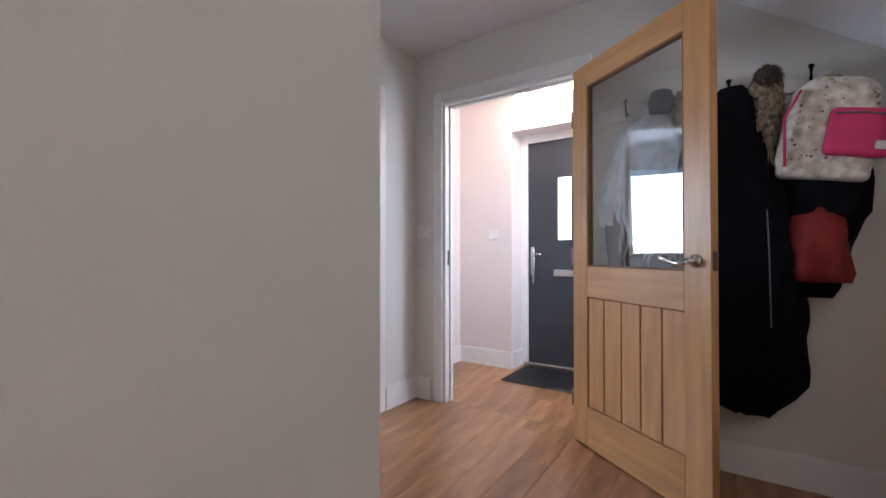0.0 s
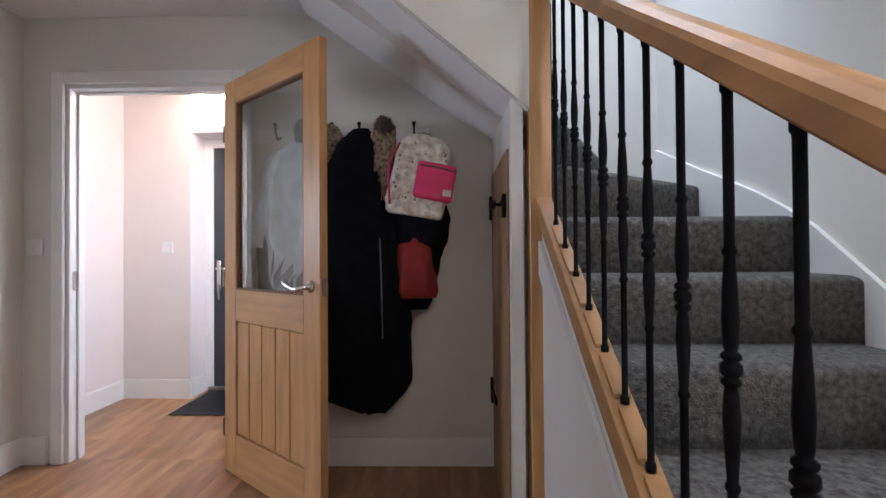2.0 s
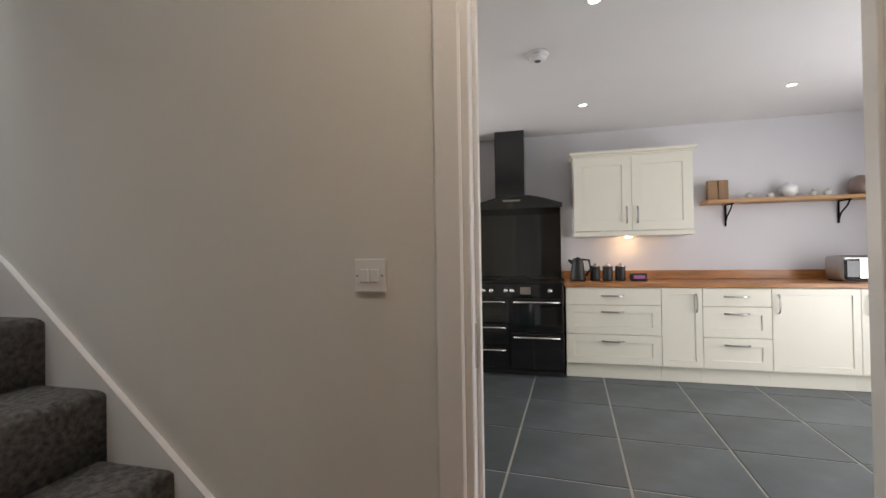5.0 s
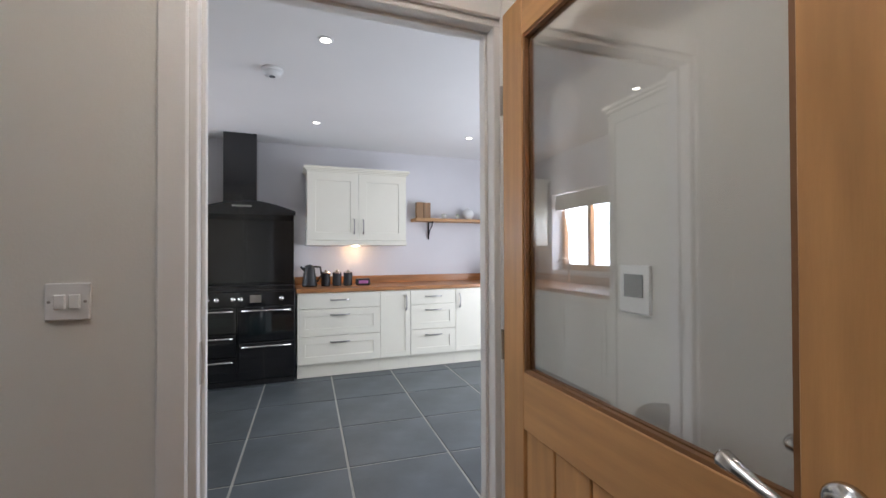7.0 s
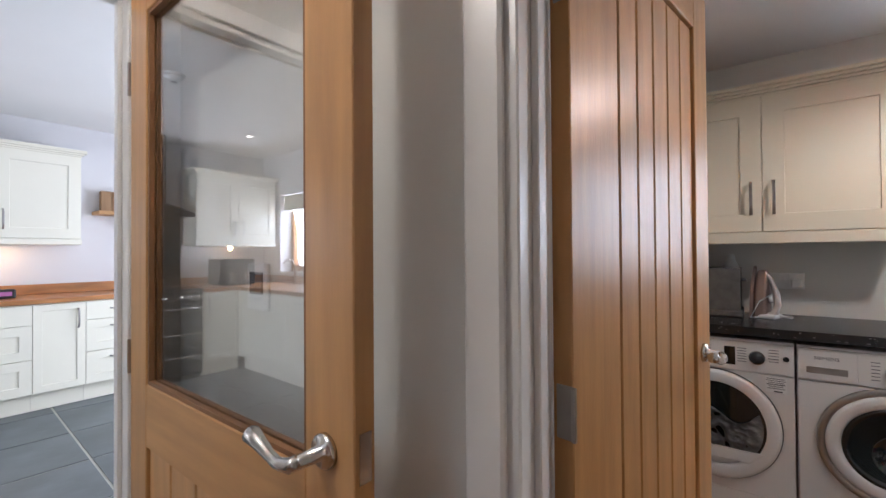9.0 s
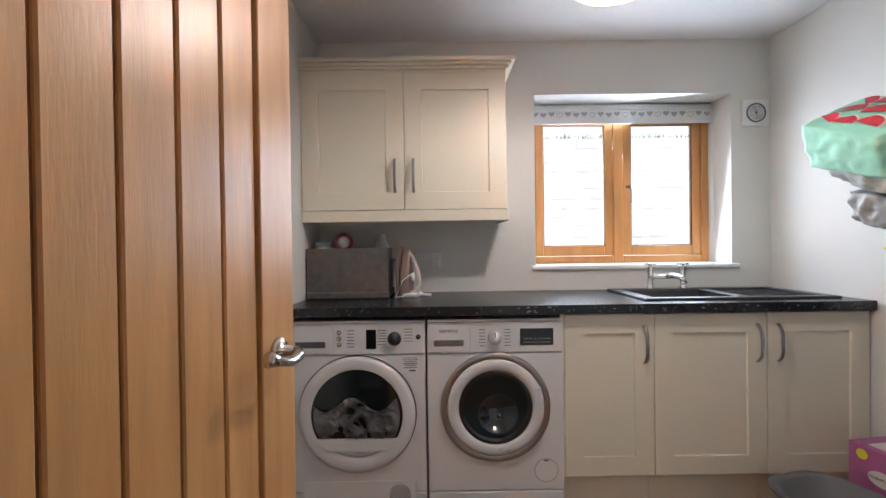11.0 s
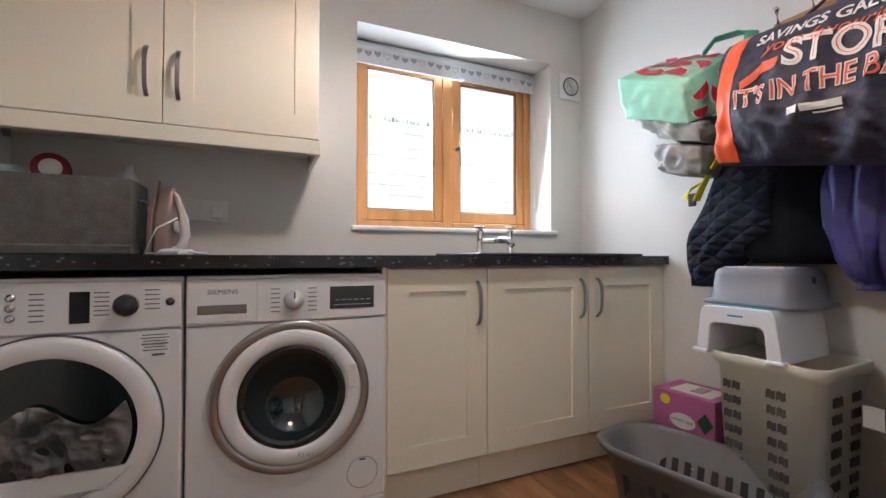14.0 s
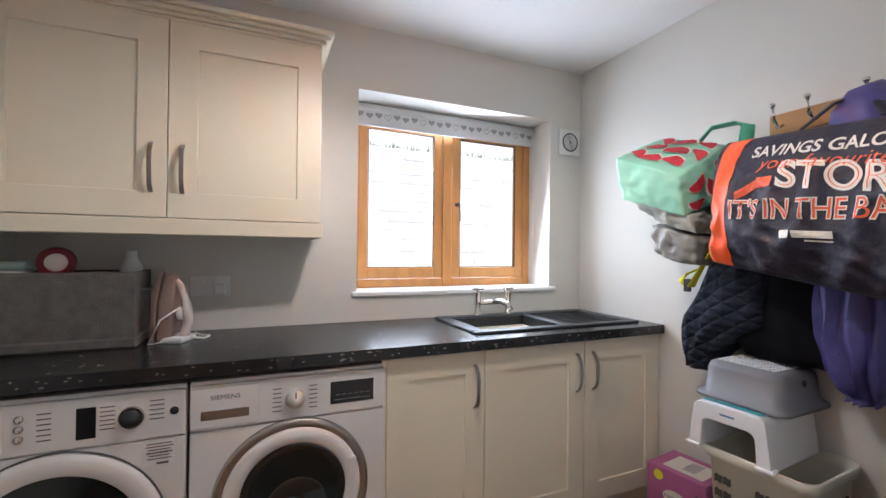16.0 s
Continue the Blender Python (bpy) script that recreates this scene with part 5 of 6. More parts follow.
def navy_foot(y):
    return 1.215 - 0.085 * min(1, max(0, (y + 2.27) / 0.45)) + 0.02 * max(0, (y + 1.8) / 0.4)


def navy_point(a, b, side=1, lift=0.0):
    """a along the wall and b upwards, both 0 to 1."""
    y = -2.27 + 0.83 * a
    z = navy_foot(y) + (navy_top(y) - navy_foot(y)) * b
    e, f = abs(2 * a - 1), abs(2 * b - 1)
    full = (1 - f ** 2.6) ** 0.6 * (0.45 + 0.55 * (1 - e ** 5))
    crease = abs(noise.noise(Vector((y * 9, z * 6, 1.3)))) + 0.5 * abs(noise.noise(Vector((y * 17 + z * 9, z * 15, 4))))
    lean = 0.045 * (1 - b) - 0.02 * b
    if side > 0:
        x = -1.225 + lean + 0.14 * full + 0.05 * (0.35 - crease) * min(1, full * 2) * (1.4 - b) + lift
    else:
        x = -1.225 + lean - 0.16 * full
    return Vector((x, y, z))


nb = tagged(new("shopping_bag"), "large navy woven shopping bag with white lettering", "bag")
smooth(part("body", draped(64, lambda u, v, side: navy_point((u + 1) / 2, (v + 1) / 2, side)), NAVYBAG, nb))


def strip(a0, a1, b0, b1, lift, n=16, slant=0.0):
    bm = bmesh.new()
    g = [[bm.verts.new(navy_point(a0 + (a1 - a0) * i / n + slant * j / n, b0 + (b1 - b0) * j / n, 1, lift)) for i in range(n + 1)] for j in range(n + 1)]
    for j in range(n):
        for i in range(n):
            bm.faces.new((g[j][i], g[j][i + 1], g[j + 1][i + 1], g[j + 1][i]))
    return bm


smooth(part("side_panel", strip(0.002, 0.095, 0.02, 0.985, 0.003, 28, 0.03), ORANGE, nb, "bright orange side panel"))


def on_bag(body, size, y0, z0, slope, mat, name="lettering", lift=0.004, wide=1.0, shear=0.0, swell=0.0):
    """Lettering laid on the creased face of the bag, reading from -y to +y."""
    ob = text(body, size, Matrix.Identity(4), mat, nb, name, 0.0, "LEFT", shear, wide, swell)
    bm = bmesh.new()
    bm.from_mesh(ob.data)
    for _ in range(2):
        bmesh.ops.subdivide_edges(bm, edges=[e for e in bm.edges if e.calc_length() > 0.012], cuts=1)
    bmesh.ops.triangulate(bm, faces=bm.faces[:])
    for w in bm.verts:
        y, z = y0 + w.co.x, z0 + w.co.y + slope * w.co.x
        w.co = navy_point((y + 2.27) / 0.83, (z - navy_foot(y)) / (navy_top(y) - navy_foot(y)), 1, lift)
    bm.to_mesh(ob.data)
    bm.free()
    return ob


on_bag("SAVINGS GALORE", 0.050, -2.125, 1.560, -0.10, PRINT, wide=0.92, swell=0.001)
on_bag("your favourite", 0.052, -2.09, 1.517, -0.12, PRINTRED, shear=0.3, wide=0.98)
on_bag("STORE", 0.105, -2.035, 1.475, -0.19, PRINT, wide=0.95, swell=0.0036)
on_bag("STORE", 0.105, -2.035, 1.475, -0.19, PRINTRED, "lettering_inline", 0.0052, 0.95, 0.0, -0.0038)
on_bag("IT'S IN THE BAG", 0.078, -2.165, 1.384, -0.075, PRINT, wide=0.76, swell=0.003)
on_bag("IT'S IN THE BAG", 0.078, -2.165, 1.384, -0.075, PRINTRED, "lettering_inline", 0.0052, 0.76, 0.0, -0.0004)


def mark(y0, y1, z0, z1, name, mat, label, slant=0.0):
    def ab(y, z):
        return ((y + 2.27) / 0.83, (z - navy_foot(y)) / (navy_top(y) - navy_foot(y)))
    bm = bmesh.new()
    g = [[bm.verts.new(navy_point(*ab(y0 + (y1 - y0) * i / 6, z0 + (z1 - z0) * j / 3 + slant * i / 6), 1, 0.004)) for i in range(7)] for j in range(4)]
    for j in range(3):
        for i in range(6):
            bm.faces.new((g[j][i], g[j][i + 1], g[j + 1][i + 1], g[j + 1][i]))
    part(name, bm, mat, nb, label)


mark(-2.15, -2.09, 1.415, 1.44, "printed_bird", PRINTRED, "orange printed bird wing", 0.03)
mark(-2.09, -2.045, 1.445, 1.475, "printed_bird", PRINTRED, "orange printed bird body", 0.0)
mark(-2.015, -1.990, 1.293, 1.315, "printed_logo", PRINT, "small white round printed mark")
mark(-1.982, -1.90, 1.294, 1.313, "printed_logo", PRINT, "small white printed bar", -0.006)
mark(-1.96, -1.90, 1.283, 1.287, "printed_logo", PRINT, "thin white printed bar", -0.005)
smooth(part("strap", tube([(-1.24, -2.05, 1.63), (-1.30, -2.0, 1.70), (-1.40, -1.97, 1.735), (-1.34, -1.92, 1.70), (-1.24, -1.86, 1.62)], 0.014, 8, flat=0.35), NAVYBAG, nb))

# mint bag with melon slices, its flat base turned to the room
MB = [(-1.10, -2.650, 1.650), (-1.125, -2.375, 1.525), (-1.32, -2.33, 1.655), (-1.32, -2.60, 1.745),
      (-1.115, -2.622, 1.475), (-1.155, -2.372, 1.385), (-1.34, -2.33, 1.46), (-1.36, -2.58, 1.50)]
mb = tagged(new("shopping_bag"), "mint green shopping bag with watermelon slices printed", "bag")
smooth(part("body", crumpled(MB, 22, 0.12, 0.014, 5), MINT, mb))
rnd = random.Random(3)
WHITEP = material("melon_rind", (0.75, 0.78, 0.70), 0.5)


def on_mint(u, v, lift):
    p = trilinear(Vector((u, v, -1)), MB, 0.12, 0.014, 5)
    return p + Vector((0.35, 0.2, 0.9)).normalized() * lift


for u, v, r in ((-0.66, -0.55, 0.042), (-0.1, -0.62, 0.038), (0.45, -0.55, 0.042), (-0.45, 0.05, 0.042), (0.2, 0.0, 0.044), (0.72, 0.1, 0.040), (-0.62, 0.62, 0.038), (0.02, 0.62, 0.042), (0.6, 0.68, 0.038)):
    a0 = rnd.uniform(-0.7, 0.7)
    for rr, m_, up, nm in ((1.15, WHITEP, 0.004, "printed_rind"), (1.0, MELON, 0.006, "printed_slice")):
        bm = bmesh.new()
        loop = [(u + rr * r * math.cos(a0 + math.pi * i / 12) / 0.14, v + rr * r * math.sin(a0 + math.pi * i / 12) / 0.11) for i in range(13)]
        mid = bm.verts.new(on_mint(max(-0.95, min(0.95, u)), max(-0.95, min(0.95, v)), up))
        ring_ = [bm.verts.new(on_mint(max(-0.97, min(0.97, p)), max(-0.97, min(0.97, q)), up)) for p, q in loop]
        for p, q in zip(ring_, ring_[1:]):
            bm.faces.new((mid, p, q))
        part(nm, bm, m_, mb)
for v, w, r in ((-0.4, -0.35, 0.036), (0.35, 0.1, 0.04), (-0.45, 0.5, 0.034), (0.75, -0.5, 0.034)):
    a0 = rnd.uniform(-0.7, 0.7)
    for rr, m_, up, nm in ((1.15, WHITEP, 0.004, "printed_rind"), (1.0, MELON, 0.006, "printed_slice")):
        bm = bmesh.new()
        fan_ = [bm.verts.new(trilinear(Vector((1, max(-0.95, min(0.95, v + p)), max(-0.95, min(0.95, w + q)))), MB, 0.12, 0.014, 5) + Vector((0.3, 0.95, 0)) * up) for p, q in [(0, 0)] + [(rr * r * math.cos(a0 + math.pi * i / 12) / 0.11, rr * r * math.sin(a0 + math.pi * i / 12) / 0.08) for i in range(13)]]
        for p, q in zip(fan_[1:], fan_[2:]):
            bm.faces.new((fan_[0], p, q))
        part(nm, bm, m_, mb)
smooth(part("strap", tube([(-1.31, -2.42, 1.69), (-1.33, -2.39, 1.735), (-1.38, -2.33, 1.745), (-1.37, -2.28, 1.72), (-1.34, -2.27, 1.66)], 0.024, 8, flat=0.3), MINTDARK, mb))

PALEBAG = material("pale_film", (0.46, 0.47, 0.42), 0.4, vary=0.3, scale=14, bump=0.4, bump_scale=24)
pale = crumpled([(-1.15, -2.62, 1.475), (-1.165, -2.36, 1.385), (-1.40, -2.36, 1.45), (-1.40, -2.60, 1.50), (-1.19, -2.53, 1.385), (-1.20, -2.36, 1.325), (-1.40, -2.38, 1.33), (-1.40, -2.52, 1.38)], 18, 0.25, 0.03, 8)
tagged(smooth(part("carrier_bag", pale, PALEBAG)), "crumpled pale carrier bag hanging under mint bag", "bag")
dark = crumpled([(-1.22, -2.58, 1.37), (-1.20, -2.36, 1.31), (-1.42, -2.36, 1.33), (-1.42, -2.56, 1.37), (-1.21, -2.53, 1.245), (-1.20, -2.36, 1.20), (-1.42, -2.38, 1.22), (-1.42, -2.52, 1.26)], 18, 0.35, 0.03, 9)
tagged(smooth(part("carrier_bag", dark, GREYBAG)), "crumpled dark grey bag hanging behind others", "bag")


def quilted(m, pitch):
    """Diamond stitching as relief: two sets of slanting grooves."""
    n, l = m.node_tree.nodes, m.node_tree.links
    tc, bp, mn = n.new("ShaderNodeTexCoord"), n.new("ShaderNodeBump"), n.new("ShaderNodeMath")
    mn.operation = "MINIMUM"
    for k, slope in enumerate((55, -55)):
        mp, wv, pw = n.new("ShaderNodeMapping"), n.new("ShaderNodeTexWave"), n.new("ShaderNodeMath")
        mp.inputs["Rotation"].default_value = (radians(slope), 0, 0)
        wv.bands_direction = "Y"
        wv.inputs["Scale"].default_value = 0.314 / pitch
        pw.operation, pw.inputs[1].default_value = "POWER", 0.4
        l.new(tc.outputs["Object"], mp.inputs["Vector"])
        l.new(mp.outputs[0], wv.inputs["Vector"])
        l.new(wv.outputs["Fac"], pw.inputs[0])
        l.new(pw.outputs[0], mn.inputs[k])
    bp.inputs["Strength"].default_value, bp.inputs["Distance"].default_value = 0.8, 0.012
    l.new(mn.outputs[0], bp.inputs["Height"])
    l.new(bp.outputs[0], n["Principled BSDF"].inputs["Normal"])
    n["Principled BSDF"].inputs["Specular IOR Level"].default_value = 0.3
    return m


quilted(NAVYQUILT, 0.045)
hung("quilted_jacket", "navy diamond-quilted jacket hanging on hook", "jacket", cloth([(1.55, -2.32, -2.10, 0.08), (1.26, -2.37, -2.15, 0.20), (1.11, -2.445, -2.17, 0.21), (1.0, -2.505, -2.2, 0.215), (0.95, -2.512, -2.28, 0.205), (0.86, -2.517, -2.375, 0.19), (0.79, -2.517, -2.41, 0.16)], 4, 0.010, 31), NAVYQUILT, ON_RIGHT)
hung("black_coat", "long black coat hanging on hook board", "coat", cloth([(1.58, -2.2, -1.95, 0.08), (1.2, -2.34, -1.93, 0.17), (0.95, -2.33, -1.94, 0.18), (0.885, -2.30, -1.96, 0.15)], 4, 0.012, 32), BLACKCLOTH, ON_RIGHT)
anorak = hung("purple_anorak", "purple waterproof anorak hanging with gathered cuff", "jacket", cloth([(1.45, -2.03, -1.88, 0.13), (1.15, -2.07, -1.90, 0.19), (1.0, -2.065, -1.90, 0.205), (0.90, -2.03, -1.905, 0.20), (0.845, -1.995, -1.912, 0.18), (0.828, -1.98, -1.918, 0.16), (0.812, -1.984, -1.914, 0.17)], 5, 0.020, 33), PURPLE, ON_RIGHT)
hood = cloth([(1.765, -1.97, -1.92, 0.10), (1.74, -2.0, -1.90, 0.16), (1.68, -2.03, -1.87, 0.20), (1.58, -2.04, -1.85, 0.18)], 5, 0.012, 34)
bmesh.ops.transform(hood, matrix=ON_RIGHT, verts=hood.verts[:])
bmesh.ops.recalc_face_normals(hood, faces=hood.faces[:])
smooth(part("hood", hood, PURPLE, anorak, "purple hood caught on the hook"))
hv = thing("hi_vis_harness", "yellow hi-vis strap harness hanging on hook", "strap")
smooth(part("strap", tube([(-1.27, -2.33, 1.28), (-1.262, -2.365, 1.22), (-1.262, -2.40, 1.16), (-1.268, -2.425, 1.12)], 0.018, 8, flat=0.25), YELLOW, hv))
smooth(part("strap", tube([(-1.28, -2.40, 1.19), (-1.272, -2.445, 1.17), (-1.272, -2.475, 1.14), (-1.28, -2.45, 1.11)], 0.012, 8, flat=0.3), YELLOW, hv))
part("buckle", box(-1.272, -1.262, -2.455, -2.425, 1.10, 1.15, bevel=0.003), BLACKMATT, hv)

# ---- baskets and stools ----
GREYP = material("grey_plastic", (0.13, 0.125, 0.125), 0.45, vary=0.06, bump=0.02)
PALEP = material("ivory_plastic", (0.60, 0.575, 0.49), 0.45, vary=0.04)
LILAC = material("pale_grey_plastic", (0.17, 0.17, 0.19), 0.4, vary=0.05)
WHITEPL = material("bright_white_plastic", (0.74, 0.75, 0.78), 0.35, vary=0.03)


def round_rect(w, d, r, n=6):
    pts = []
    for cx, cy, a0 in ((w / 2 - r, d / 2 - r, 0), (-w / 2 + r, d / 2 - r, 90), (-w / 2 + r, -d / 2 + r, 180), (w / 2 - r, -d / 2 + r, 270)):
        for i in range(n + 1):
            a = radians(a0 + 90 * i / n)
            pts.append((cx + r * math.cos(a), cy + r * math.sin(a)))
    return pts


def loft(sections, cap_first=False, cap_last=False):
    """Skin through sections of (outline, z)."""
    bm = bmesh.new()
    rings = [[bm.verts.new((x, y, z)) for x, y in o] for o, z in sections]
    n = len(rings[0])
    for a, b in zip(rings, rings[1:]):
        for i in range(n):
            bm.faces.new((a[i], a[(i + 1) % n], b[(i + 1) % n], b[i]))
    if cap_first:
        bm.faces.new(rings[0][::-1])
    if cap_last:
        bm.faces.new(rings[-1])
    bmesh.ops.recalc_face_normals(bm, faces=bm.faces[:])
    return bm


def slots(parent, w, d, z0, z1, rows, cols, side, mat, wob=0.0, sw=0.02, sh=0.012):
    """Dark openings set in a basket side; side is one of the four faces."""
    for cx in cols:
        for i in range(rows):
            z = z0 + (z1 - z0) * i / max(1, rows - 1)
            pts = [(-sw / 2, -sh / 2), (0, -sh / 2 + wob), (sw / 2, -sh / 2), (sw / 2, sh / 2), (0, sh / 2 + wob), (-sw / 2, sh / 2)]
            m = {"x+": pose(w / 2 + 0.001, cx, z, 0, 0, 90), "x-": pose(-w / 2 - 0.001, cx, z, 0, 0, -90), "y+": pose(cx, d / 2 + 0.001, z, 0, 0, 180), "y-": pose(cx, -d / 2 - 0.001, z)}[side]
            part("slot", prism(pts, 0.003, m), mat, parent)


SLOTM = material("basket_shade", (0.07, 0.062, 0.05), 0.8, vary=0.1)
# tall laundry hamper against the wall
hp = thing("laundry_hamper", "tall ivory plastic laundry hamper with wavy slots", "laundry basket", pose(-1.315, -2.15, 0.004, 0, 0, 3) @ Matrix.Diagonal((0.74, 0.64, 0.975, 1)))
sec = [(round_rect(0.33, 0.40, 0.05), 0.0), (round_rect(0.40, 0.46, 0.055), 0.56), (round_rect(0.43, 0.50, 0.06), 0.57), (round_rect(0.44, 0.51, 0.06), 0.60), (round_rect(0.42, 0.49, 0.055), 0.605), (round_rect(0.39, 0.45, 0.05), 0.57), (round_rect(0.32, 0.39, 0.05), 0.02)]
smooth(part("body", loft(sec, True, True), PALEP, hp))
for i in range(9):
    z = 0.10 + 0.05 * i
    xx = 0.165 + 0.035 * z / 0.56
    for cy in (-0.165, -0.122, 0.03, 0.073):
        part("slot", prism([(-0.019, -0.016), (-0.008, -0.010), (0.008, -0.016), (0.019, -0.012), (0.019, 0.014), (0.008, 0.010), (-0.008, 0.016), (-0.019, 0.010)], 0.004, pose(xx + 0.003, cy, z, 0, 0, 90)), SLOTM, hp)
    yy = 0.20 + 0.03 * z / 0.56
    for cx in (-0.10, -0.06, 0.06, 0.10):
        part("slot", prism([(-0.019, -0.016), (-0.008, -0.010), (0.008, -0.016), (0.019, -0.012), (0.019, 0.014), (0.008, 0.010), (-0.008, 0.016), (-0.019, 0.010)], 0.004, pose(cx, yy + 0.001, z)), SLOTM, hp)
# white step stool standing on the hamper, its arched side to the room
st = thing("step_stool", "white plastic step stool with teal grip strip", "stool", pose(-1.135, -2.203, 0.585, 0, 0, 5))
def arc(cx, cz, r, a0, a1, n=5):
    return [(cx + r * math.cos(radians(a0 + (a1 - a0) * i / n)), cz + r * math.sin(radians(a0 + (a1 - a0) * i / n))) for i in range(n + 1)]


outline = [(-0.126, 0.0)] + arc(-0.082, 0.132, 0.028, 180, 90) + arc(0.082, 0.132, 0.028, 90, 0) + [(0.126, 0.0), (0.086, 0.0)] + arc(0.058, 0.083, 0.022, 0, 90) + arc(-0.058, 0.083, 0.022, 90, 180) + [(-0.086, 0.0)]
shell = prism(outline, 0.32, pose(0, 0, 0, 0, 0, 90), bevel=0.004)
part("body", shell, WHITEPL, st)
for y0, y1 in ((-0.134, -0.084), (0.084, 0.134)):
    part("foot", box(-0.03, 0.008, y0, y1, 0.0, 0.012, bevel=0.003), WHITEPL, st)
part("inner_wall", box(-0.312, -0.304, -0.09, 0.09, 0.0, 0.11), WHITEPL, st)
part("grip_strip", box(-0.045, -0.022, -0.09, 0.09, 0.1595, 0.1625, bevel=0.001), material("teal_rubber", (0.05, 0.30, 0.32), 0.6), st, "teal grip strip")
bars(st, [(0.0, 0.0, 0.045, 0.006)], material("blue_mark", (0.08, 0.22, 0.42), 0.5), 0.0, "printed_mark", pose(0.0005, 0.0, 0.133, 0, 0, -90))
# pale grey step stool on top of it
s2 = thing("step_stool", "pale grey plastic step stool with dotted top", "stool", pose(-1.335, -2.215, 0.746, 0, 0, 2))
sec = [(round_rect(0.30, 0.29, 0.04), 0.0), (round_rect(0.305, 0.295, 0.04), 0.006), (round_rect(0.30, 0.29, 0.04), 0.013), (round_rect(0.265, 0.26, 0.045), 0.017), (round_rect(0.25, 0.245, 0.045), 0.10), (round_rect(0.24, 0.235, 0.045), 0.116), (round_rect(0.215, 0.21, 0.04), 0.124)]
smooth(part("body", loft(sec, True, True), LILAC, s2))
dots = bmesh.new()
for i in range(10):
    for j in range(10):
        box(-0.095 + i * 0.019, -0.083 + i * 0.019, -0.093 + j * 0.0187, -0.081 + j * 0.0187, 0.1235, 0.1275, bm=dots)
tagged(part("grip_dots", dots, WHITEPL, s2), kind="stuff")
part("hole", lathe([(0.011, 0), (0.011, 0.002), (0, 0.002)], 16, m=pose(0.0, 0.1255, 0.088, -84, 0, 0)), BLACKMATT, s2)
# grey laundry basket on the floor
lb = thing("laundry_basket", "grey plastic laundry basket with slotted sides", "laundry basket", pose(-1.02, -2.245, 0.004, 0, 0, -75) @ Matrix.Diagonal((0.93, 0.8, 1, 1)))
sec = [(round_rect(0.46, 0.27, 0.09), 0.0), (round_rect(0.60, 0.37, 0.13), 0.25), (round_rect(0.65, 0.42, 0.15), 0.252), (round_rect(0.66, 0.43, 0.15), 0.268), (round_rect(0.63, 0.40, 0.14), 0.275), (round_rect(0.59, 0.36, 0.125), 0.262), (round_rect(0.45, 0.26, 0.085), 0.008)]
smooth(part("body", loft(sec, True, True), GREYP, lb))
DARKS = material("basket_opening", (0.03, 0.028, 0.026), 0.8)
for side in (1, -1):
    for i in range(9):
        x = -0.18 + i * 0.045
        for inner in (0, 1):
            y0, y1 = (0.148, 0.178) if not inner else (0.140, 0.170)
            part("slot", prism([(-0.011, 0.0), (0.011, 0.0), (0.011, 0.085), (-0.011, 0.085)], 0.002, pose(x, side * y0, 0.11) @ pose(0, 0, 0, -side * 20, 0, 0)), DARKS, lb)
part("label", lathe([(0.03, 0), (0.03, 0.001), (0, 0.001)], 18, m=pose(0.08, -0.17, 0.14, 70, 0, 0)), PRINT, lb, "round white sticker")
# pink box
pb = thing("cardboard_box", "pink printed cardboard box with white label", "box", pose(-1.385, -2.51, 0.004, 0, 0, 8))
PINKBOX = material("pink_card", (0.42, 0.12, 0.28), 0.6, vary=0.15, scale=8)
part("body", box(-0.09, 0.11, -0.12, 0.12, 0, 0.36, bevel=0.002), PINKBOX, pb)
part("label", box(-0.05, 0.08, -0.07, 0.09, 0.36, 0.3615), PRINT, pb)
bars(pb, [(-0.04 + 0.01 * i, 0.0, 0.004, 0.05) for i in range(9)], INK, 0.0, "barcode_line", pose(0.01, 0.02, 0.3622, 90, 0, 0))
part("oval", lathe([(0.05, 0), (0.05, 0.001), (0, 0.001)], 24, m=pose(0.1105, 0.0, 0.255, 0, 90, 0) @ Matrix.Diagonal((0.6, 1, 1, 1))), PRINT, pb)
text("EXEMPT ADR", 0.015, pose(0.1122, 0.0, 0.255, 90, 0, 90), INK, pb)
part("diamond", prism([(-0.03, 0), (0, 0.04), (0.03, 0), (0, -0.04)], 0.001, pose(0.1105, 0.085, 0.27, 0, 0, 90) @ pose(0, -0.001, 0)), material("dark_green_print", (0.01, 0.08, 0.04), 0.6), pb)
part("yellow_dot", lathe([(0.02, 0), (0.02, 0.001), (0, 0.001)], 18, m=pose(0.1105, -0.07, 0.325, 0, 90, 0)), YELLOW, pb)

# mop bucket bag and broom
bb = thing("folding_chair_bag", "black and blue folded camping chair in bag", "bag", pose(-1.235, -1.74, 0.004))
smooth(part("sleeve", lathe([(0.11, 0), (0.125, 0.05), (0.13, 0.35), (0.135, 0.42), (0.12, 0.435), (0, 0.43)], 28), material("bright_blue_nylon", (0.02, 0.22, 0.42), 0.6, vary=0.2, bump=0.3, bump_scale=30), bb))
smooth(part("top_cover", lathe([(0.137, 0.36), (0.143, 0.50), (0.14, 0.57), (0.12, 0.595), (0, 0.60)], 28), BLACKMATT, bb))
part("strap", tube([(0.13, -0.06, 0.55), (0.15, -0.06, 0.3), (0.135, -0.05, 0.05)], 0.012, 6), BLACKMATT, bb)
um = thing("umbrella", "folded black umbrella leaning on wall", "umbrella", pose(-1.36, -1.80, 0.0))
smooth(part("canopy", lathe([(0.02, 0.02), (0.06, 0.30), (0.085, 0.66), (0.07, 0.70), (0.03, 0.72)], 10), BLACKCLOTH, um))
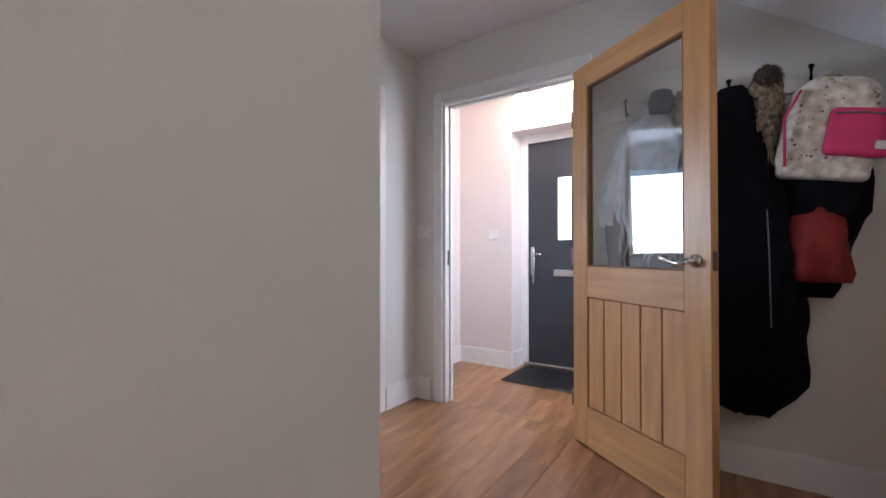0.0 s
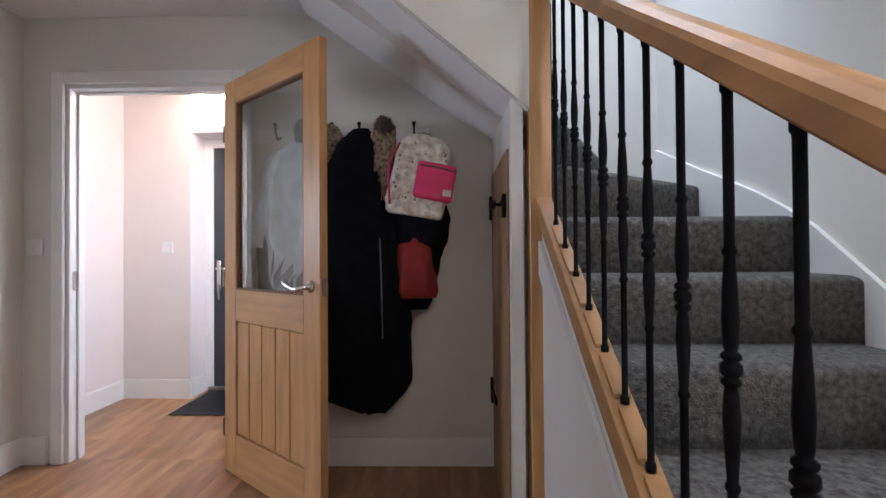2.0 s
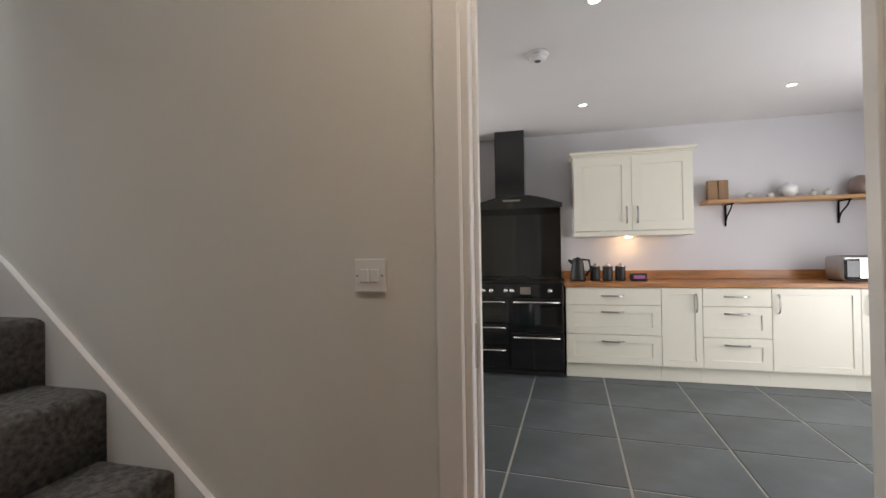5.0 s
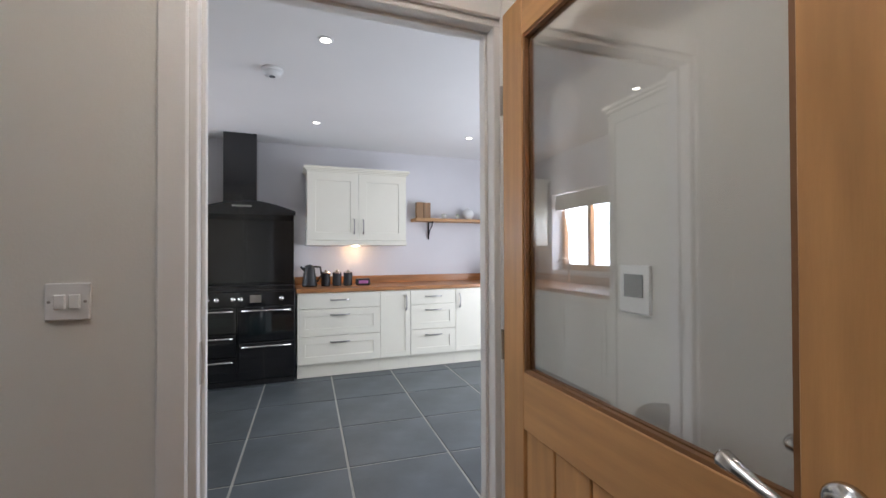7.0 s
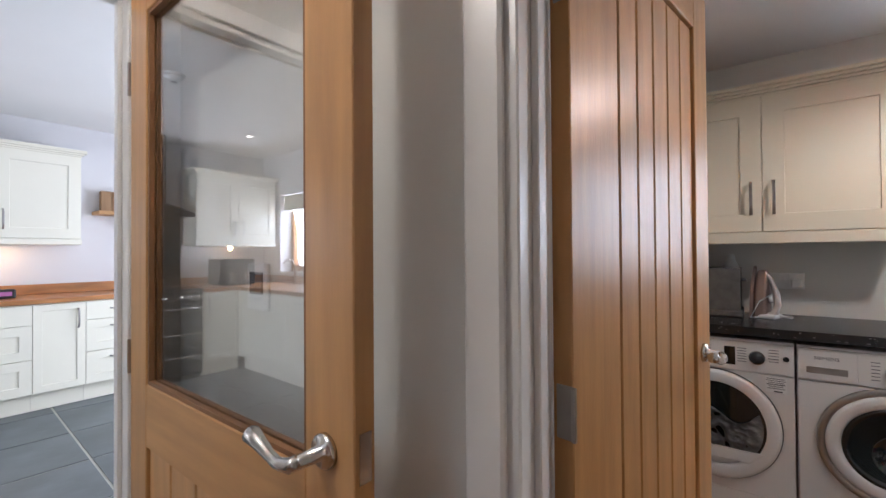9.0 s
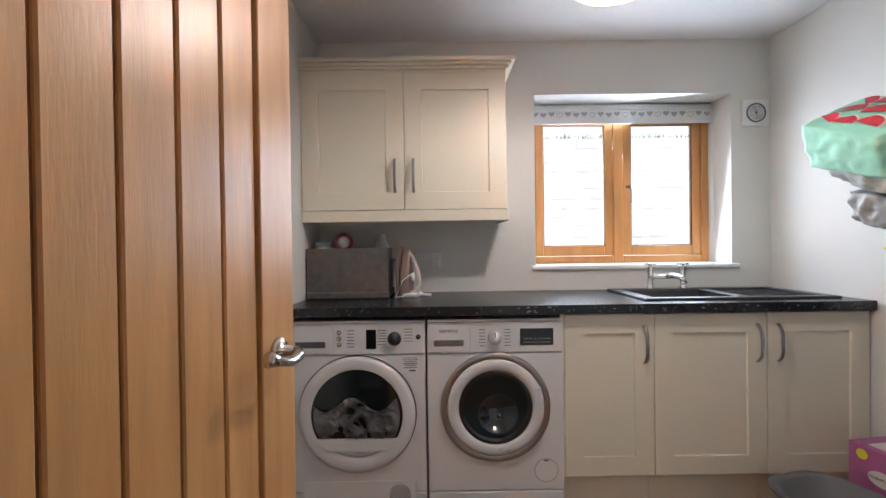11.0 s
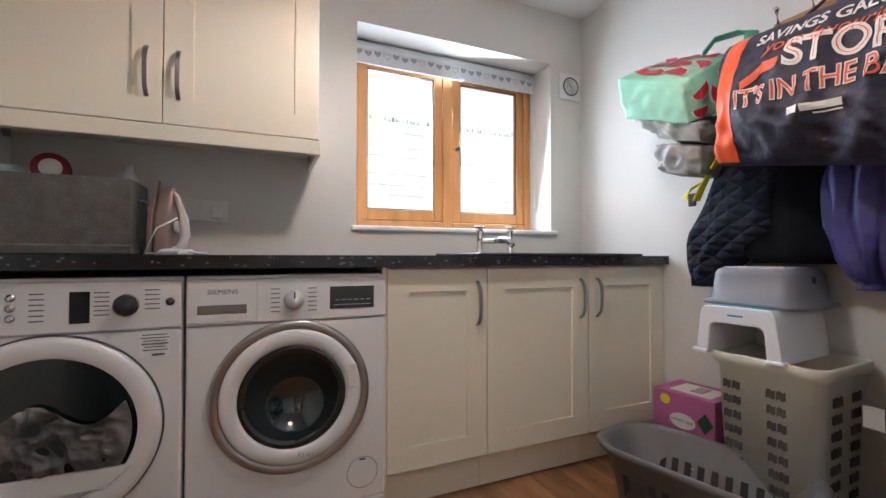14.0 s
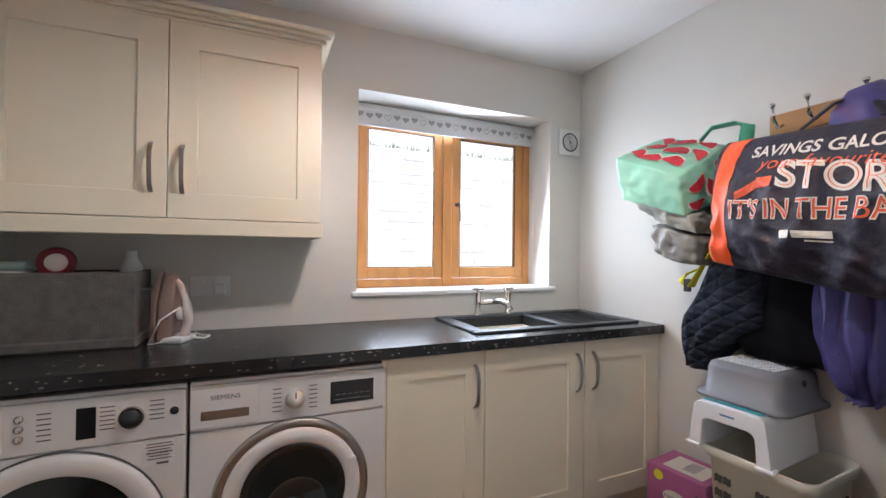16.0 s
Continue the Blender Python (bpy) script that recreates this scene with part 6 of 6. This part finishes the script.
smooth(part("handle", lathe([(0.03, 0.70), (0.07, 0.74), (0.085, 0.79), (0.07, 0.84), (0.02, 0.86), (0, 0.86)], 16), BLACKMATT, um))
br = thing("broom", "yellow broom handle leaning on wall", "broom")
smooth(part("handle", tube([(-1.24, -1.905, 0.02), (-1.33, -1.885, 0.58)], 0.011, 10), material("yellow_wood", (0.62, 0.40, 0.03), 0.45), br))
part("head", box(-1.27, -1.21, -1.99, -1.83, 0.0, 0.06, bevel=0.01), BLACKMATT, br)
part("price_tag", box(-1.275, -1.272, -1.95, -1.90, 0.44, 0.50), PRINT, br)
# pendant lamp in the utility room
pd = thing("pendant_lamp", "orange drum shade ceiling lamp", "ceiling lamp", pose(-0.19, -2.25, 2.325))
part("cord", tube([(0, 0, 0), (0, 0, -0.16)], 0.004, 8), PLASTIC, pd)
part("rose", lathe([(0.04, 0), (0.04, -0.02), (0.01, -0.03), (0, -0.03)], 20), PLASTIC, pd)
shade = bmesh.new()
rr = [[shade.verts.new((0.15 * math.cos(2 * math.pi * i / 36), 0.15 * math.sin(2 * math.pi * i / 36), z)) for i in range(36)] for z in (-0.16, -0.32)]
for i in range(36):
    shade.faces.new((rr[0][i], rr[0][(i + 1) % 36], rr[1][(i + 1) % 36], rr[1][i]))
smooth(part("shade", shade, emitting("lit_orange_fabric", (0.9, 0.32, 0.04), 0.8), pd, "orange fabric drum shade"))
hl = thing("hall_ceiling_light", "flush round opal glass hall ceiling light", "ceiling light", pose(1.30, -0.15, HALL_H))
smooth(part("bowl", lathe([(0.13, 0), (0.125, -0.03), (0.09, -0.06), (0, -0.075)], 32), emitting("opal_glass", (1.0, 0.85, 0.66), 3.0), hl))

# ---- outside the windows ----
GROUND = material("gravel", (0.30, 0.28, 0.25), 0.95, vary=0.4, scale=30, bump=0.6, bump_scale=90)
structure("ground", boxes([(-400, 400, -400, 400, -0.5, -0.15)]), GROUND, "pale gravel ground")
RUBBLE = varied(material("limewashed_stone", (0.86, 0.84, 0.79), 0.9, vary=0.15, scale=8, bump=0.5, bump_scale=20), 0.15)
gw = tagged(part("garden_wall", box(-5.0, 3.0, -6.2, -5.85, -0.15, 2.4), RUBBLE), "pale limewashed rubble stone garden wall", "", "", "structure")
rnd = random.Random(12)
stone_meshes = []
for k in range(6):
    b = box(-0.5, 0.5, -0.5, 0.5, -0.5, 0.5, bevel=0.14)
    for v in b.verts:
        v.co += Vector((rnd.uniform(-1, 1), rnd.uniform(-1, 1), rnd.uniform(-1, 1))) * 0.05
    me = bpy.data.meshes.new("stone")
    b.to_mesh(me)
    b.free()
    me.materials.append(RUBBLE)
    stone_meshes.append(me)
z = 0.4
while z < 2.35:
    h = rnd.uniform(0.09, 0.16)
    x = -3.6
    while x < 0.6:
        w = rnd.uniform(0.14, 0.34)
        o = new("stone", rnd.choice(stone_meshes))
        o.parent = gw
        o.location, o.scale = (x + w / 2, -5.85, z + h / 2), (w - 0.004, 0.012, h - 0.003)
        x += w
    z += h
cg = bmesh.new()
for i in range(420):
    c = Vector((rnd.uniform(-3.6, 0.4), -5.9 + rnd.uniform(-0.1, 0.1), 2.4))
    d = Vector((rnd.uniform(-0.04, 0.04), rnd.uniform(-0.03, 0.03), rnd.uniform(0.03, 0.11)))
    cg.faces.new((cg.verts.new(c), cg.verts.new(c + Vector((0.012, 0, 0))), cg.verts.new(c + d)))
tagged(part("grass", cg, material("dry_grass", (0.20, 0.22, 0.08), 0.9, vary=0.4)), "dry grass growing on top of wall", "grass", "", "stuff")

# Added backdrop: a sunlit white block in place of overexposed sky above the wall.
house = tagged(new("sky_backdrop"), "white house-shaped backdrop added to whiten sky above wall", "house")
part("wall", box(-9, 4, -12.5, -8.5, -0.15, 6.5), material("backdrop_white", (0.84, 0.83, 0.80), 0.9, vary=0.06, bump=0.2, bump_scale=60), house)
part("roof", prism([(-4.3 + 2.0, 6.5), (0 - 0.2, 8.2), (2.3 - 0.2, 6.5)], 13.4, Matrix.Translation((-9.2, -10.5, 0)) @ TO_YZ), material("grey_slate_roof", (0.10, 0.105, 0.11), 0.7, vary=0.2), house)


# ---- kitchen ----
KF = 5.24                       # front of the base units
TO_K = Matrix(((0, -1, 0, 0), (1, 0, 0, 0), (0, 0, 1, 0), (0, 0, 0, 1)))   # built facing +y along x, turned to face -x


def turned(t, x, y0):
    """Place a unit built facing +y so that it faces -x, its local x running along +y from y0."""
    t.matrix_world = Matrix.Translation((x, y0, 0)) @ TO_K
    return t


def k_base(y0, y1, kind, hx=None):
    w = y1 - y0
    u = thing("base_cabinet", {"drawers": "ivory shaker base unit with three drawers", "door": "ivory shaker base unit with single door"}[kind], "cabinet", None, "kitchen base cabinets")
    part("carcass", box(0.001, w - 0.001, -0.58, -0.001, 0.15, 0.868), CREAM_K, u)
    part("plinth", box(0.001, w - 0.001, -0.06, -0.045, 0.004, 0.15), CREAM_K, u)
    if kind == "drawers":
        for z0, z1 in ((0.152, 0.425), (0.43, 0.70), (0.705, 0.862)):
            if z1 > 0.8:
                d = part("drawer_front", box(0.002, w - 0.002, 0, 0.02, z0, z1, bevel=0.002), CREAM_K, u)
                bow_handle(d, w / 2, 0.02, z0 + 0.085, False, 0.2)
            else:
                d = shaker(u, 0.002, w - 0.002, z0, z1, 0, CREAM_K, None, 0.1, "drawer_front")
                bow_handle(d, w / 2, 0.02, z1 - 0.06, False, 0.2)
    else:
        shaker(u, 0.002, w - 0.002, 0.152, 0.862, 0, CREAM_K, ("v", hx, 0.73), 0.075)
    return turned(u, KF, y0)


k_base(-1.10, -0.265, "drawers")
k_base(-1.434, -1.10, "door", 0.05)
k_base(-1.967, -1.434, "drawers")
k_base(-2.60, -1.967, "door", 0.585)
k_base(-3.28, -2.60, "door", 0.63)
k_base(0.67, 1.05, "door", 0.05)
# sink run below the kitchen window
for x0, x1 in ((3.15, 3.75), (3.75, 4.35), (4.35, 5.22)):
    u = thing("base_cabinet", "ivory shaker base unit below kitchen window", "cabinet", None, "kitchen base cabinets")
    w = x1 - x0
    part("carcass", box(0.001, w - 0.001, -0.58, -0.001, 0.15, 0.868), CREAM_K, u)
    part("plinth", box(0.001, w - 0.001, -0.06, -0.045, 0.004, 0.15), CREAM_K, u)
    shaker(u, 0.002, w - 0.002, 0.152, 0.862, 0, CREAM_K, ("h", 0.80), 0.075)
    u.matrix_world = pose(x1, 1.05, 0, 0, 0, 180)
kt = thing("oak_worktop", "oiled oak block worktop with upstand", "worktop")
part("top", box(5.20, 5.838, -3.3, -0.255, 0.87, 0.91, bevel=0.004), BUTCHER, kt)
part("top", box(5.20, 5.838, 0.665, 1.645, 0.87, 0.91, bevel=0.004), BUTCHER, kt)
part("top", box(3.15, 5.20, 1.01, 1.645, 0.87, 0.91, bevel=0.004), BUTCHER, kt)
part("upstand", box(5.818, 5.838, -3.3, -0.255, 0.912, 1.0, bevel=0.002), BUTCHER, kt)
part("upstand", box(5.818, 5.838, 0.665, 1.62, 0.912, 1.0, bevel=0.002), BUTCHER, kt)
part("upstand", box(3.15, 5.818, 1.625, 1.645, 0.912, 1.0, bevel=0.002), BUTCHER, kt)


def k_wall(y0, y1, lit):
    w = y1 - y0
    u = thing("wall_cabinet", "ivory shaker double wall cabinet with cornice", "cabinet", None, "kitchen wall cabinets")
    part("carcass", box(0.001, w - 0.001, -0.33, -0.001, 1.40, 2.14), CREAM_K, u)
    shaker(u, 0.002, w / 2 - 0.001, 1.408, 2.14, 0, CREAM_K, ("v", w / 2 - 0.05, 1.56), 0.12)
    shaker(u, w / 2 + 0.001, w - 0.002, 1.408, 2.14, 0, CREAM_K, ("v", w / 2 + 0.05, 1.56), 0.12)
    part("pelmet", box(-0.004, w + 0.004, -0.33, 0.024, 1.355, 1.402, bevel=0.003), CREAM_K, u)
    cor = bmesh.new()
    for o, z0, z1 in ((0.004, 2.14, 2.155), (0.018, 2.155, 2.17), (0.034, 2.17, 2.2)):
        box(-o, w + o, -0.33, 0.02 + o, z0, z1, bm=cor, bevel=0.003)
    part("cornice", cor, CREAM_K, u)
    turned(u, 5.48, y0)
    lamp("cabinet_light", "POINT", (5.68, (y0 + y1) / 2, 1.325), 1.4, (1, 0.62, 0.28), None, (0.02, 0.02))
    s = thing("under_cabinet_light", "small warm downlight under wall cabinet", "light")
    part("bezel", lathe([(0.035, 1.354), (0.035, 1.346), (0.03, 1.344), (0, 1.344)], 20, m=Matrix.Translation((5.68, (y0 + y1) / 2, 0))), BULB, s)


k_wall(-1.455, -0.37, True)
k_wall(0.69, 1.60, True)

# range cooker
rc = thing("range_cooker", "black range cooker with chrome rails", "cooker")
part("body", box(5.20, 5.82, -0.245, 0.655, 0.06, 0.905, bevel=0.006), BLACKGLOSS, rc)
part("base", box(5.24, 5.82, -0.235, 0.645, 0.004, 0.06), BLACKMATT, rc)
part("hob", box(5.19, 5.82, -0.248, 0.658, 0.905, 0.918, bevel=0.003), BLACKGLOSS, rc)
for y0, y1, z0, z1 in ((-0.235, 0.26, 0.43, 0.76), (-0.235, 0.26, 0.08, 0.42), (0.275, 0.645, 0.52, 0.76), (0.275, 0.645, 0.30, 0.51), (0.275, 0.645, 0.08, 0.29)):
    d = part("oven_door", box(5.178, 5.20, y0, y1, z0, z1, bevel=0.004), BLACKGLOSS, rc)
    smooth(part("rail", tube([(5.178, y0 + 0.03, z1 - 0.035), (5.145, y0 + 0.035, z1 - 0.035), (5.145, y1 - 0.035, z1 - 0.035), (5.178, y1 - 0.03, z1 - 0.035)], 0.011, 10), CHROME, d, "chrome rail"))
    if z1 > 0.7:
        part("window", box(5.174, 5.179, y0 + 0.06, y1 - 0.06, z0 + 0.06, z1 - 0.09, bevel=0.001), DARKGLASS, d)
part("control_panel", box(5.182, 5.20, -0.24, 0.65, 0.77, 0.90, bevel=0.003), BLACKGLOSS, rc)
for y in (-0.12, 0.24, 0.30, 0.44, 0.52, 0.60):
    smooth(part("knob", lathe([(0.024, 0), (0.022, 0.02), (0.018, 0.03), (0, 0.03)], 18, m=pose(5.182, y, 0.835, 0, -90, 0)), CHROME, rc))
part("timer", box(5.178, 5.183, 0.06, 0.16, 0.80, 0.87), STEEL, rc)
part("splashback", box(5.80, 5.835, -0.245, 0.655, 0.92, 1.70), BLACKGLOSS, rc, "glossy black splashback")
hd = thing("cooker_hood", "black arched cooker hood with chimney", "cooker hood")
arch = [(-0.255, 1.66)] + [(-0.255 + 0.92 * i / 20, 1.70 + 0.10 * math.sin(math.pi * i / 20)) for i in range(21)] + [(0.665, 1.66)]
part("canopy", prism(arch, 0.42, Matrix.Translation((5.41, 0, 0)) @ TO_YZ), BLACKGLOSS, hd)
part("trim", prism([(y, z + 0.002) for y, z in arch[1:-1]] + [(y, z - 0.012) for y, z in arch[1:-1]][::-1], 0.012, Matrix.Translation((5.398, 0, 0)) @ TO_YZ), BLACKMATT, hd)
part("chimney", box(5.52, 5.82, 0.12, 0.43, 1.75, K_H, bevel=0.003), BLACKGLOSS, hd)
part("controls", box(5.40, 5.41, 0.16, 0.34, 1.735, 1.752), STEEL, hd)

# small things on the worktop
def turned_thing(name, label, category, at, profile, mat, lid=None):
    t = thing(name, label, category, pose(*at))
    smooth(part("body", lathe(profile, 24), mat, t))
    if lid:
        smooth(part("lid", lathe(lid, 24), CHROME, t))
    return t


RIBBED = [(0.045, 0)] + [(0.05 - 0.004 * (i % 2), 0.012 + 0.014 * i) for i in range(9)] + [(0.048, 0.14)]
kt2 = turned_thing("kettle", "black ribbed kettle with handle", "kettle", (5.53, -0.40, 0.91), [(0.075, 0), (0.08, 0.02)] + [(0.078 - 0.0045 * (i % 2) - 0.0022 * i, 0.03 + 0.018 * i) for i in range(10)] + [(0.05, 0.22), (0.02, 0.235), (0, 0.24)], BLACKMATT)
smooth(part("handle", tube([(0, -0.05, 0.215), (0, -0.11, 0.21), (0, -0.125, 0.12), (0, -0.075, 0.05)], 0.011, 10), BLACKMATT, kt2))
part("spout", tube([(0, 0.05, 0.18), (0, 0.09, 0.215)], [0.02, 0.012], 10), BLACKMATT, kt2)
for y in (-0.57, -0.69, -0.81):
    turned_thing("canister", "black ribbed storage canister with chrome lid", "canister", (5.56, y, 0.91), RIBBED, BLACKMATT, [(0.049, 0.14), (0.049, 0.15), (0.012, 0.157), (0.012, 0.175), (0, 0.176)])["group"] = "canisters on worktop"
rd = thing("clock_radio", "small black clock radio with lit display", "radio", pose(5.53, -0.97, 0.91))
part("body", box(-0.05, 0.05, -0.075, 0.075, 0, 0.075, bevel=0.012, seg=2), BLACKMATT, rd)
part("display", box(-0.0515, -0.049, -0.05, 0.05, 0.022, 0.055), emitting("red_display", (0.35, 0.12, 0.3), 0.2), rd)
to = thing("toaster", "silver and black four slice toaster", "toaster", pose(5.52, -2.76, 0.91))
part("body", box(-0.12, 0.12, -0.19, 0.19, 0.01, 0.225, bevel=0.03, seg=3), STEEL, to)
part("side", box(-0.126, -0.11, -0.17, 0.17, 0.02, 0.2, bevel=0.02, seg=2), BLACKGLOSS, to)
part("front_plate", box(-0.13, -0.125, -0.05, 0.06, 0.03, 0.2), CHROME, to)
for y in (-0.08, 0.08):
    part("slot", box(-0.09, 0.09, y - 0.012, y + 0.012, 0.222, 0.2265), BLACKMATT, to)
part("foot", box(-0.1, 0.1, -0.17, 0.17, 0, 0.012), BLACKMATT, to)
cm = thing("coffee_machine", "black coffee machine on worktop", "coffee machine", pose(5.58, 1.12, 0.91))
part("body", box(-0.16, 0.16, -0.2, 0.2, 0, 0.30, bevel=0.015, seg=2), BLACKGLOSS, cm)
for y in (-0.08, 0.08):
    part("cup", lathe([(0.03, 0.05), (0.035, 0.15), (0.03, 0.15)], 16, m=Matrix.Translation((-0.18, y, 0))), CHROME, cm)
# shelf
sh = thing("wall_shelf", "oak wall shelf on black iron brackets", "shelf")
part("board", box(5.62, 5.838, -3.15, -1.62, 1.655, 1.69, bevel=0.003), OAK_Y, sh)
for y in (-1.85, -2.80):
    smooth(part("bracket", tube([(5.83, y, 1.44), (5.825, y, 1.65), (5.65, y, 1.65)], 0.009, 8, tube([(5.83, y, 1.47), (5.79, y, 1.54), (5.70, y, 1.60), (5.67, y, 1.645)], 0.007, 8)), IRON, sh, "black scrolled iron bracket"))
bk = thing("wooden_blocks", "small wooden box frame standing on shelf", "ornament", pose(5.74, -1.75, 1.69))
part("frame", boxes([(-0.03, 0.03, -0.09, 0.0, 0, 0.2), (-0.03, 0.03, 0.004, 0.09, 0, 0.2)], 0.004), OAK_OLD, bk)
for i, y in enumerate((-2.02, -2.2, -2.55, -2.66)):
    p = turned_thing("plant_pot", "tiny white pot with green succulent", "plant", (5.73, y, 1.69), [(0.025, 0), (0.032, 0.05), (0.026, 0.05)], PLASTIC)
    lf = bmesh.new()
    fur_tuft(lf, (0, 0, 0.055), (0.018, 0.018, 0.01), 60, 0.03, 40 + i)
    part("leaves", lf, LEAF, p)
turned_thing("lidded_pot", "white lidded ceramic pot on dark stand", "pot", (5.73, -2.35, 1.69), [(0.05, 0), (0.05, 0.03), (0.07, 0.04), (0.075, 0.09), (0.06, 0.115), (0.02, 0.13), (0.015, 0.15), (0, 0.152)], PLASTIC)
turned_thing("copper_vase", "hammered copper ornament on shelf", "ornament", (5.73, -2.92, 1.69), [(0.07, 0), (0.09, 0.05), (0.085, 0.11), (0.05, 0.16), (0.03, 0.18), (0, 0.18)], ROSE)
# ceiling fittings
SPOT = emitting("spot_lens", (1.0, 0.9, 0.75), 12)
for x, y in ((3.3, -0.37), (4.91, -0.43), (3.3, 1.0), (4.91, 1.0), (3.3, -2.0), (4.91, -2.0)):
    s = thing("recessed_spotlight", "small recessed ceiling spotlight with white rim", "ceiling light", pose(x, y, K_H), "kitchen ceiling spots")
    smooth(part("rim", ring(0.045, 0.03, 0.006, 28, m=pose(0, 0, 0, -90, 0, 0)), PLASTIC, s))
    part("lens", lathe([(0.03, -0.001), (0.03, -0.003), (0, -0.003)], 20), SPOT, s)
sa = thing("smoke_alarm", "white round smoke alarm on ceiling", "smoke alarm", pose(3.82, -0.07, K_H))
smooth(part("base", lathe([(0.07, 0), (0.07, -0.015), (0.06, -0.02), (0, -0.02)], 32), PLASTIC, sa))
smooth(part("cover", lathe([(0.058, -0.018), (0.055, -0.04), (0.035, -0.05), (0, -0.05)], 32), PLASTIC, sa))
part("vent", lathe([(0.02, -0.05), (0.02, -0.053), (0, -0.053)], 20), INK, sa)
# kitchen window and tall unit, seen in the glass of the door
kw = tagged(new("window_2"), "oak casement kitchen window with roman blind", "", "", "structure")
kb = bmesh.new()
for x0, x1 in ((4.362, 4.42), (4.87, 4.93), (5.38, 5.438)):
    box(x0, x1, 1.80, 1.86, 1.05, 2.0, bm=kb, bevel=0.003)
for z0, z1 in ((1.05, 1.12), (1.92, 2.0)):
    box(4.42, 5.38, 1.802, 1.858, z0, z1, bm=kb, bevel=0.003)
part("frame", kb, WOAK, kw)
part("pane", box(4.42, 5.38, 1.825, 1.83, 1.12, 1.92), WINGLASS, kw).visible_shadow = False
part("sill", box(4.33, 5.46, 1.63, 1.80, 1.03, 1.05, bevel=0.004), WHITE, kw)
rb = thing("roman_blind", "raised cream patterned roman blind", "blind")
part("fabric", boxes([(4.37, 5.43, 1.70, 1.715, 1.84, 1.99), (4.37, 5.43, 1.69, 1.70, 1.80, 1.90)], 0.004), material("cream_print_fabric", (0.55, 0.52, 0.40), 0.9, vary=0.4, scale=16, second=(0.25, 0.26, 0.22)), rb)
kx = thing("kitchen_tap", "chrome swan neck kitchen tap", "tap", pose(4.9, 1.52, 0.91))
smooth(part("neck", tube([(0, 0, 0), (0, 0, 0.22), (0.0, -0.04, 0.28), (0, -0.1, 0.29), (0, -0.15, 0.25)], 0.012, 10), CHROME, kx))
tl = thing("tall_unit", "tall ivory larder unit with cornice", "cabinet")
part("carcass", box(2.16, 3.02, 0.52, 1.12, 0.15, 2.15), CREAM_K, tl)
part("plinth", box(2.17, 2.97, 0.56, 1.12, 0.004, 0.15), CREAM_K, tl)
cor = bmesh.new()
for o, z0, z1 in ((0.0, 2.15, 2.165), (0.02, 2.165, 2.185), (0.04, 2.185, 2.21)):
    box(2.16, 3.02 + o, 0.52 - o, 1.12, z0, z1, bm=cor, bevel=0.003)
part("cornice", cor, CREAM_K, tl)
d = shaker(tl, 0, 0.85, 0.152, 2.14, 0, CREAM_K, ("v", 0.06, 1.1))
d.matrix_local = pose(3.015, 0.52, 0, 0, 0, 180)
bn = thing("waste_bin", "black pedal bin beside kitchen doorway", "bin", pose(2.36, 0.26, 0.0))
smooth(part("body", lathe([(0.11, 0.004), (0.125, 0.02), (0.13, 0.42), (0.12, 0.44)], 28), STEEL, bn))
smooth(part("lid", lathe([(0.132, 0.44), (0.13, 0.47), (0.09, 0.51), (0, 0.52)], 28), BLACKMATT, bn))

# ---- floor pieces ----
FLOOR_H = bpy.data.objects["floor_hall"]
rnd = random.Random(77)
BW, BL = 0.145, 0.92
plank_mesh = {}


def plank(x0, x1, y0, y1):
    key = (round(x1 - x0, 3), round(y1 - y0, 3))
    if key not in plank_mesh:
        b = box(0, key[0], 0, key[1], -0.004, 0.0, bevel=0.0006)
        me = bpy.data.meshes.new("plank")
        b.to_mesh(me)
        b.free()
        me.materials.append(FLOORWOOD)
        plank_mesh[key] = me
    o = new("plank", plank_mesh[key])
    o.parent = FLOOR_H
    o.location = (x0, y0, 0)


def plank_field(X0, X1, Y0, Y1):
    x, i = X0, 0
    while x < X1 - 0.01:
        x1 = min(x + BW, X1)
        y = Y0 - BL * ((i * 0.37) % 1.0)
        while y < Y1 - 0.01:
            a, b = max(y, Y0), min(y + BL, Y1)
            if b - a > 0.01:
                plank(x + 0.0004, x1 - 0.0004, a + 0.0004, b - 0.0004)
            y += BL
        x, i = x1, i + 1


plank_field(-1.60, WALLK + 0.055, 0.60, END + 0.05)
plank_field(-0.38, WALLK + 0.055, UTW - 0.06, 0.60)
plank_field(-1.82, -0.2, END + 0.05, 3.53)
plank_field(-1.5, 1.07, UTB, UTW - 0.06)
# slate tiles, laid a little out of square with the walls
TX, TY = 0.605, 0.625
tile_mesh = bpy.data.meshes.new("tile")
b = box(0.007, TX - 0.007, 0.007, TY - 0.007, -0.005, 0.0, bevel=0.0015)
b.to_mesh(tile_mesh)
b.free()
tile_mesh.materials.append(SLATE)
for i in range(-4, 3):
    for j in range(-5, 4):
        o = new("tile", tile_mesh)
        o.parent = FLOOR_K
        o.matrix_local = pose(4.54, -0.563, 0, 0, 0, -2.9) @ pose(TX * i, TY * j, 0)
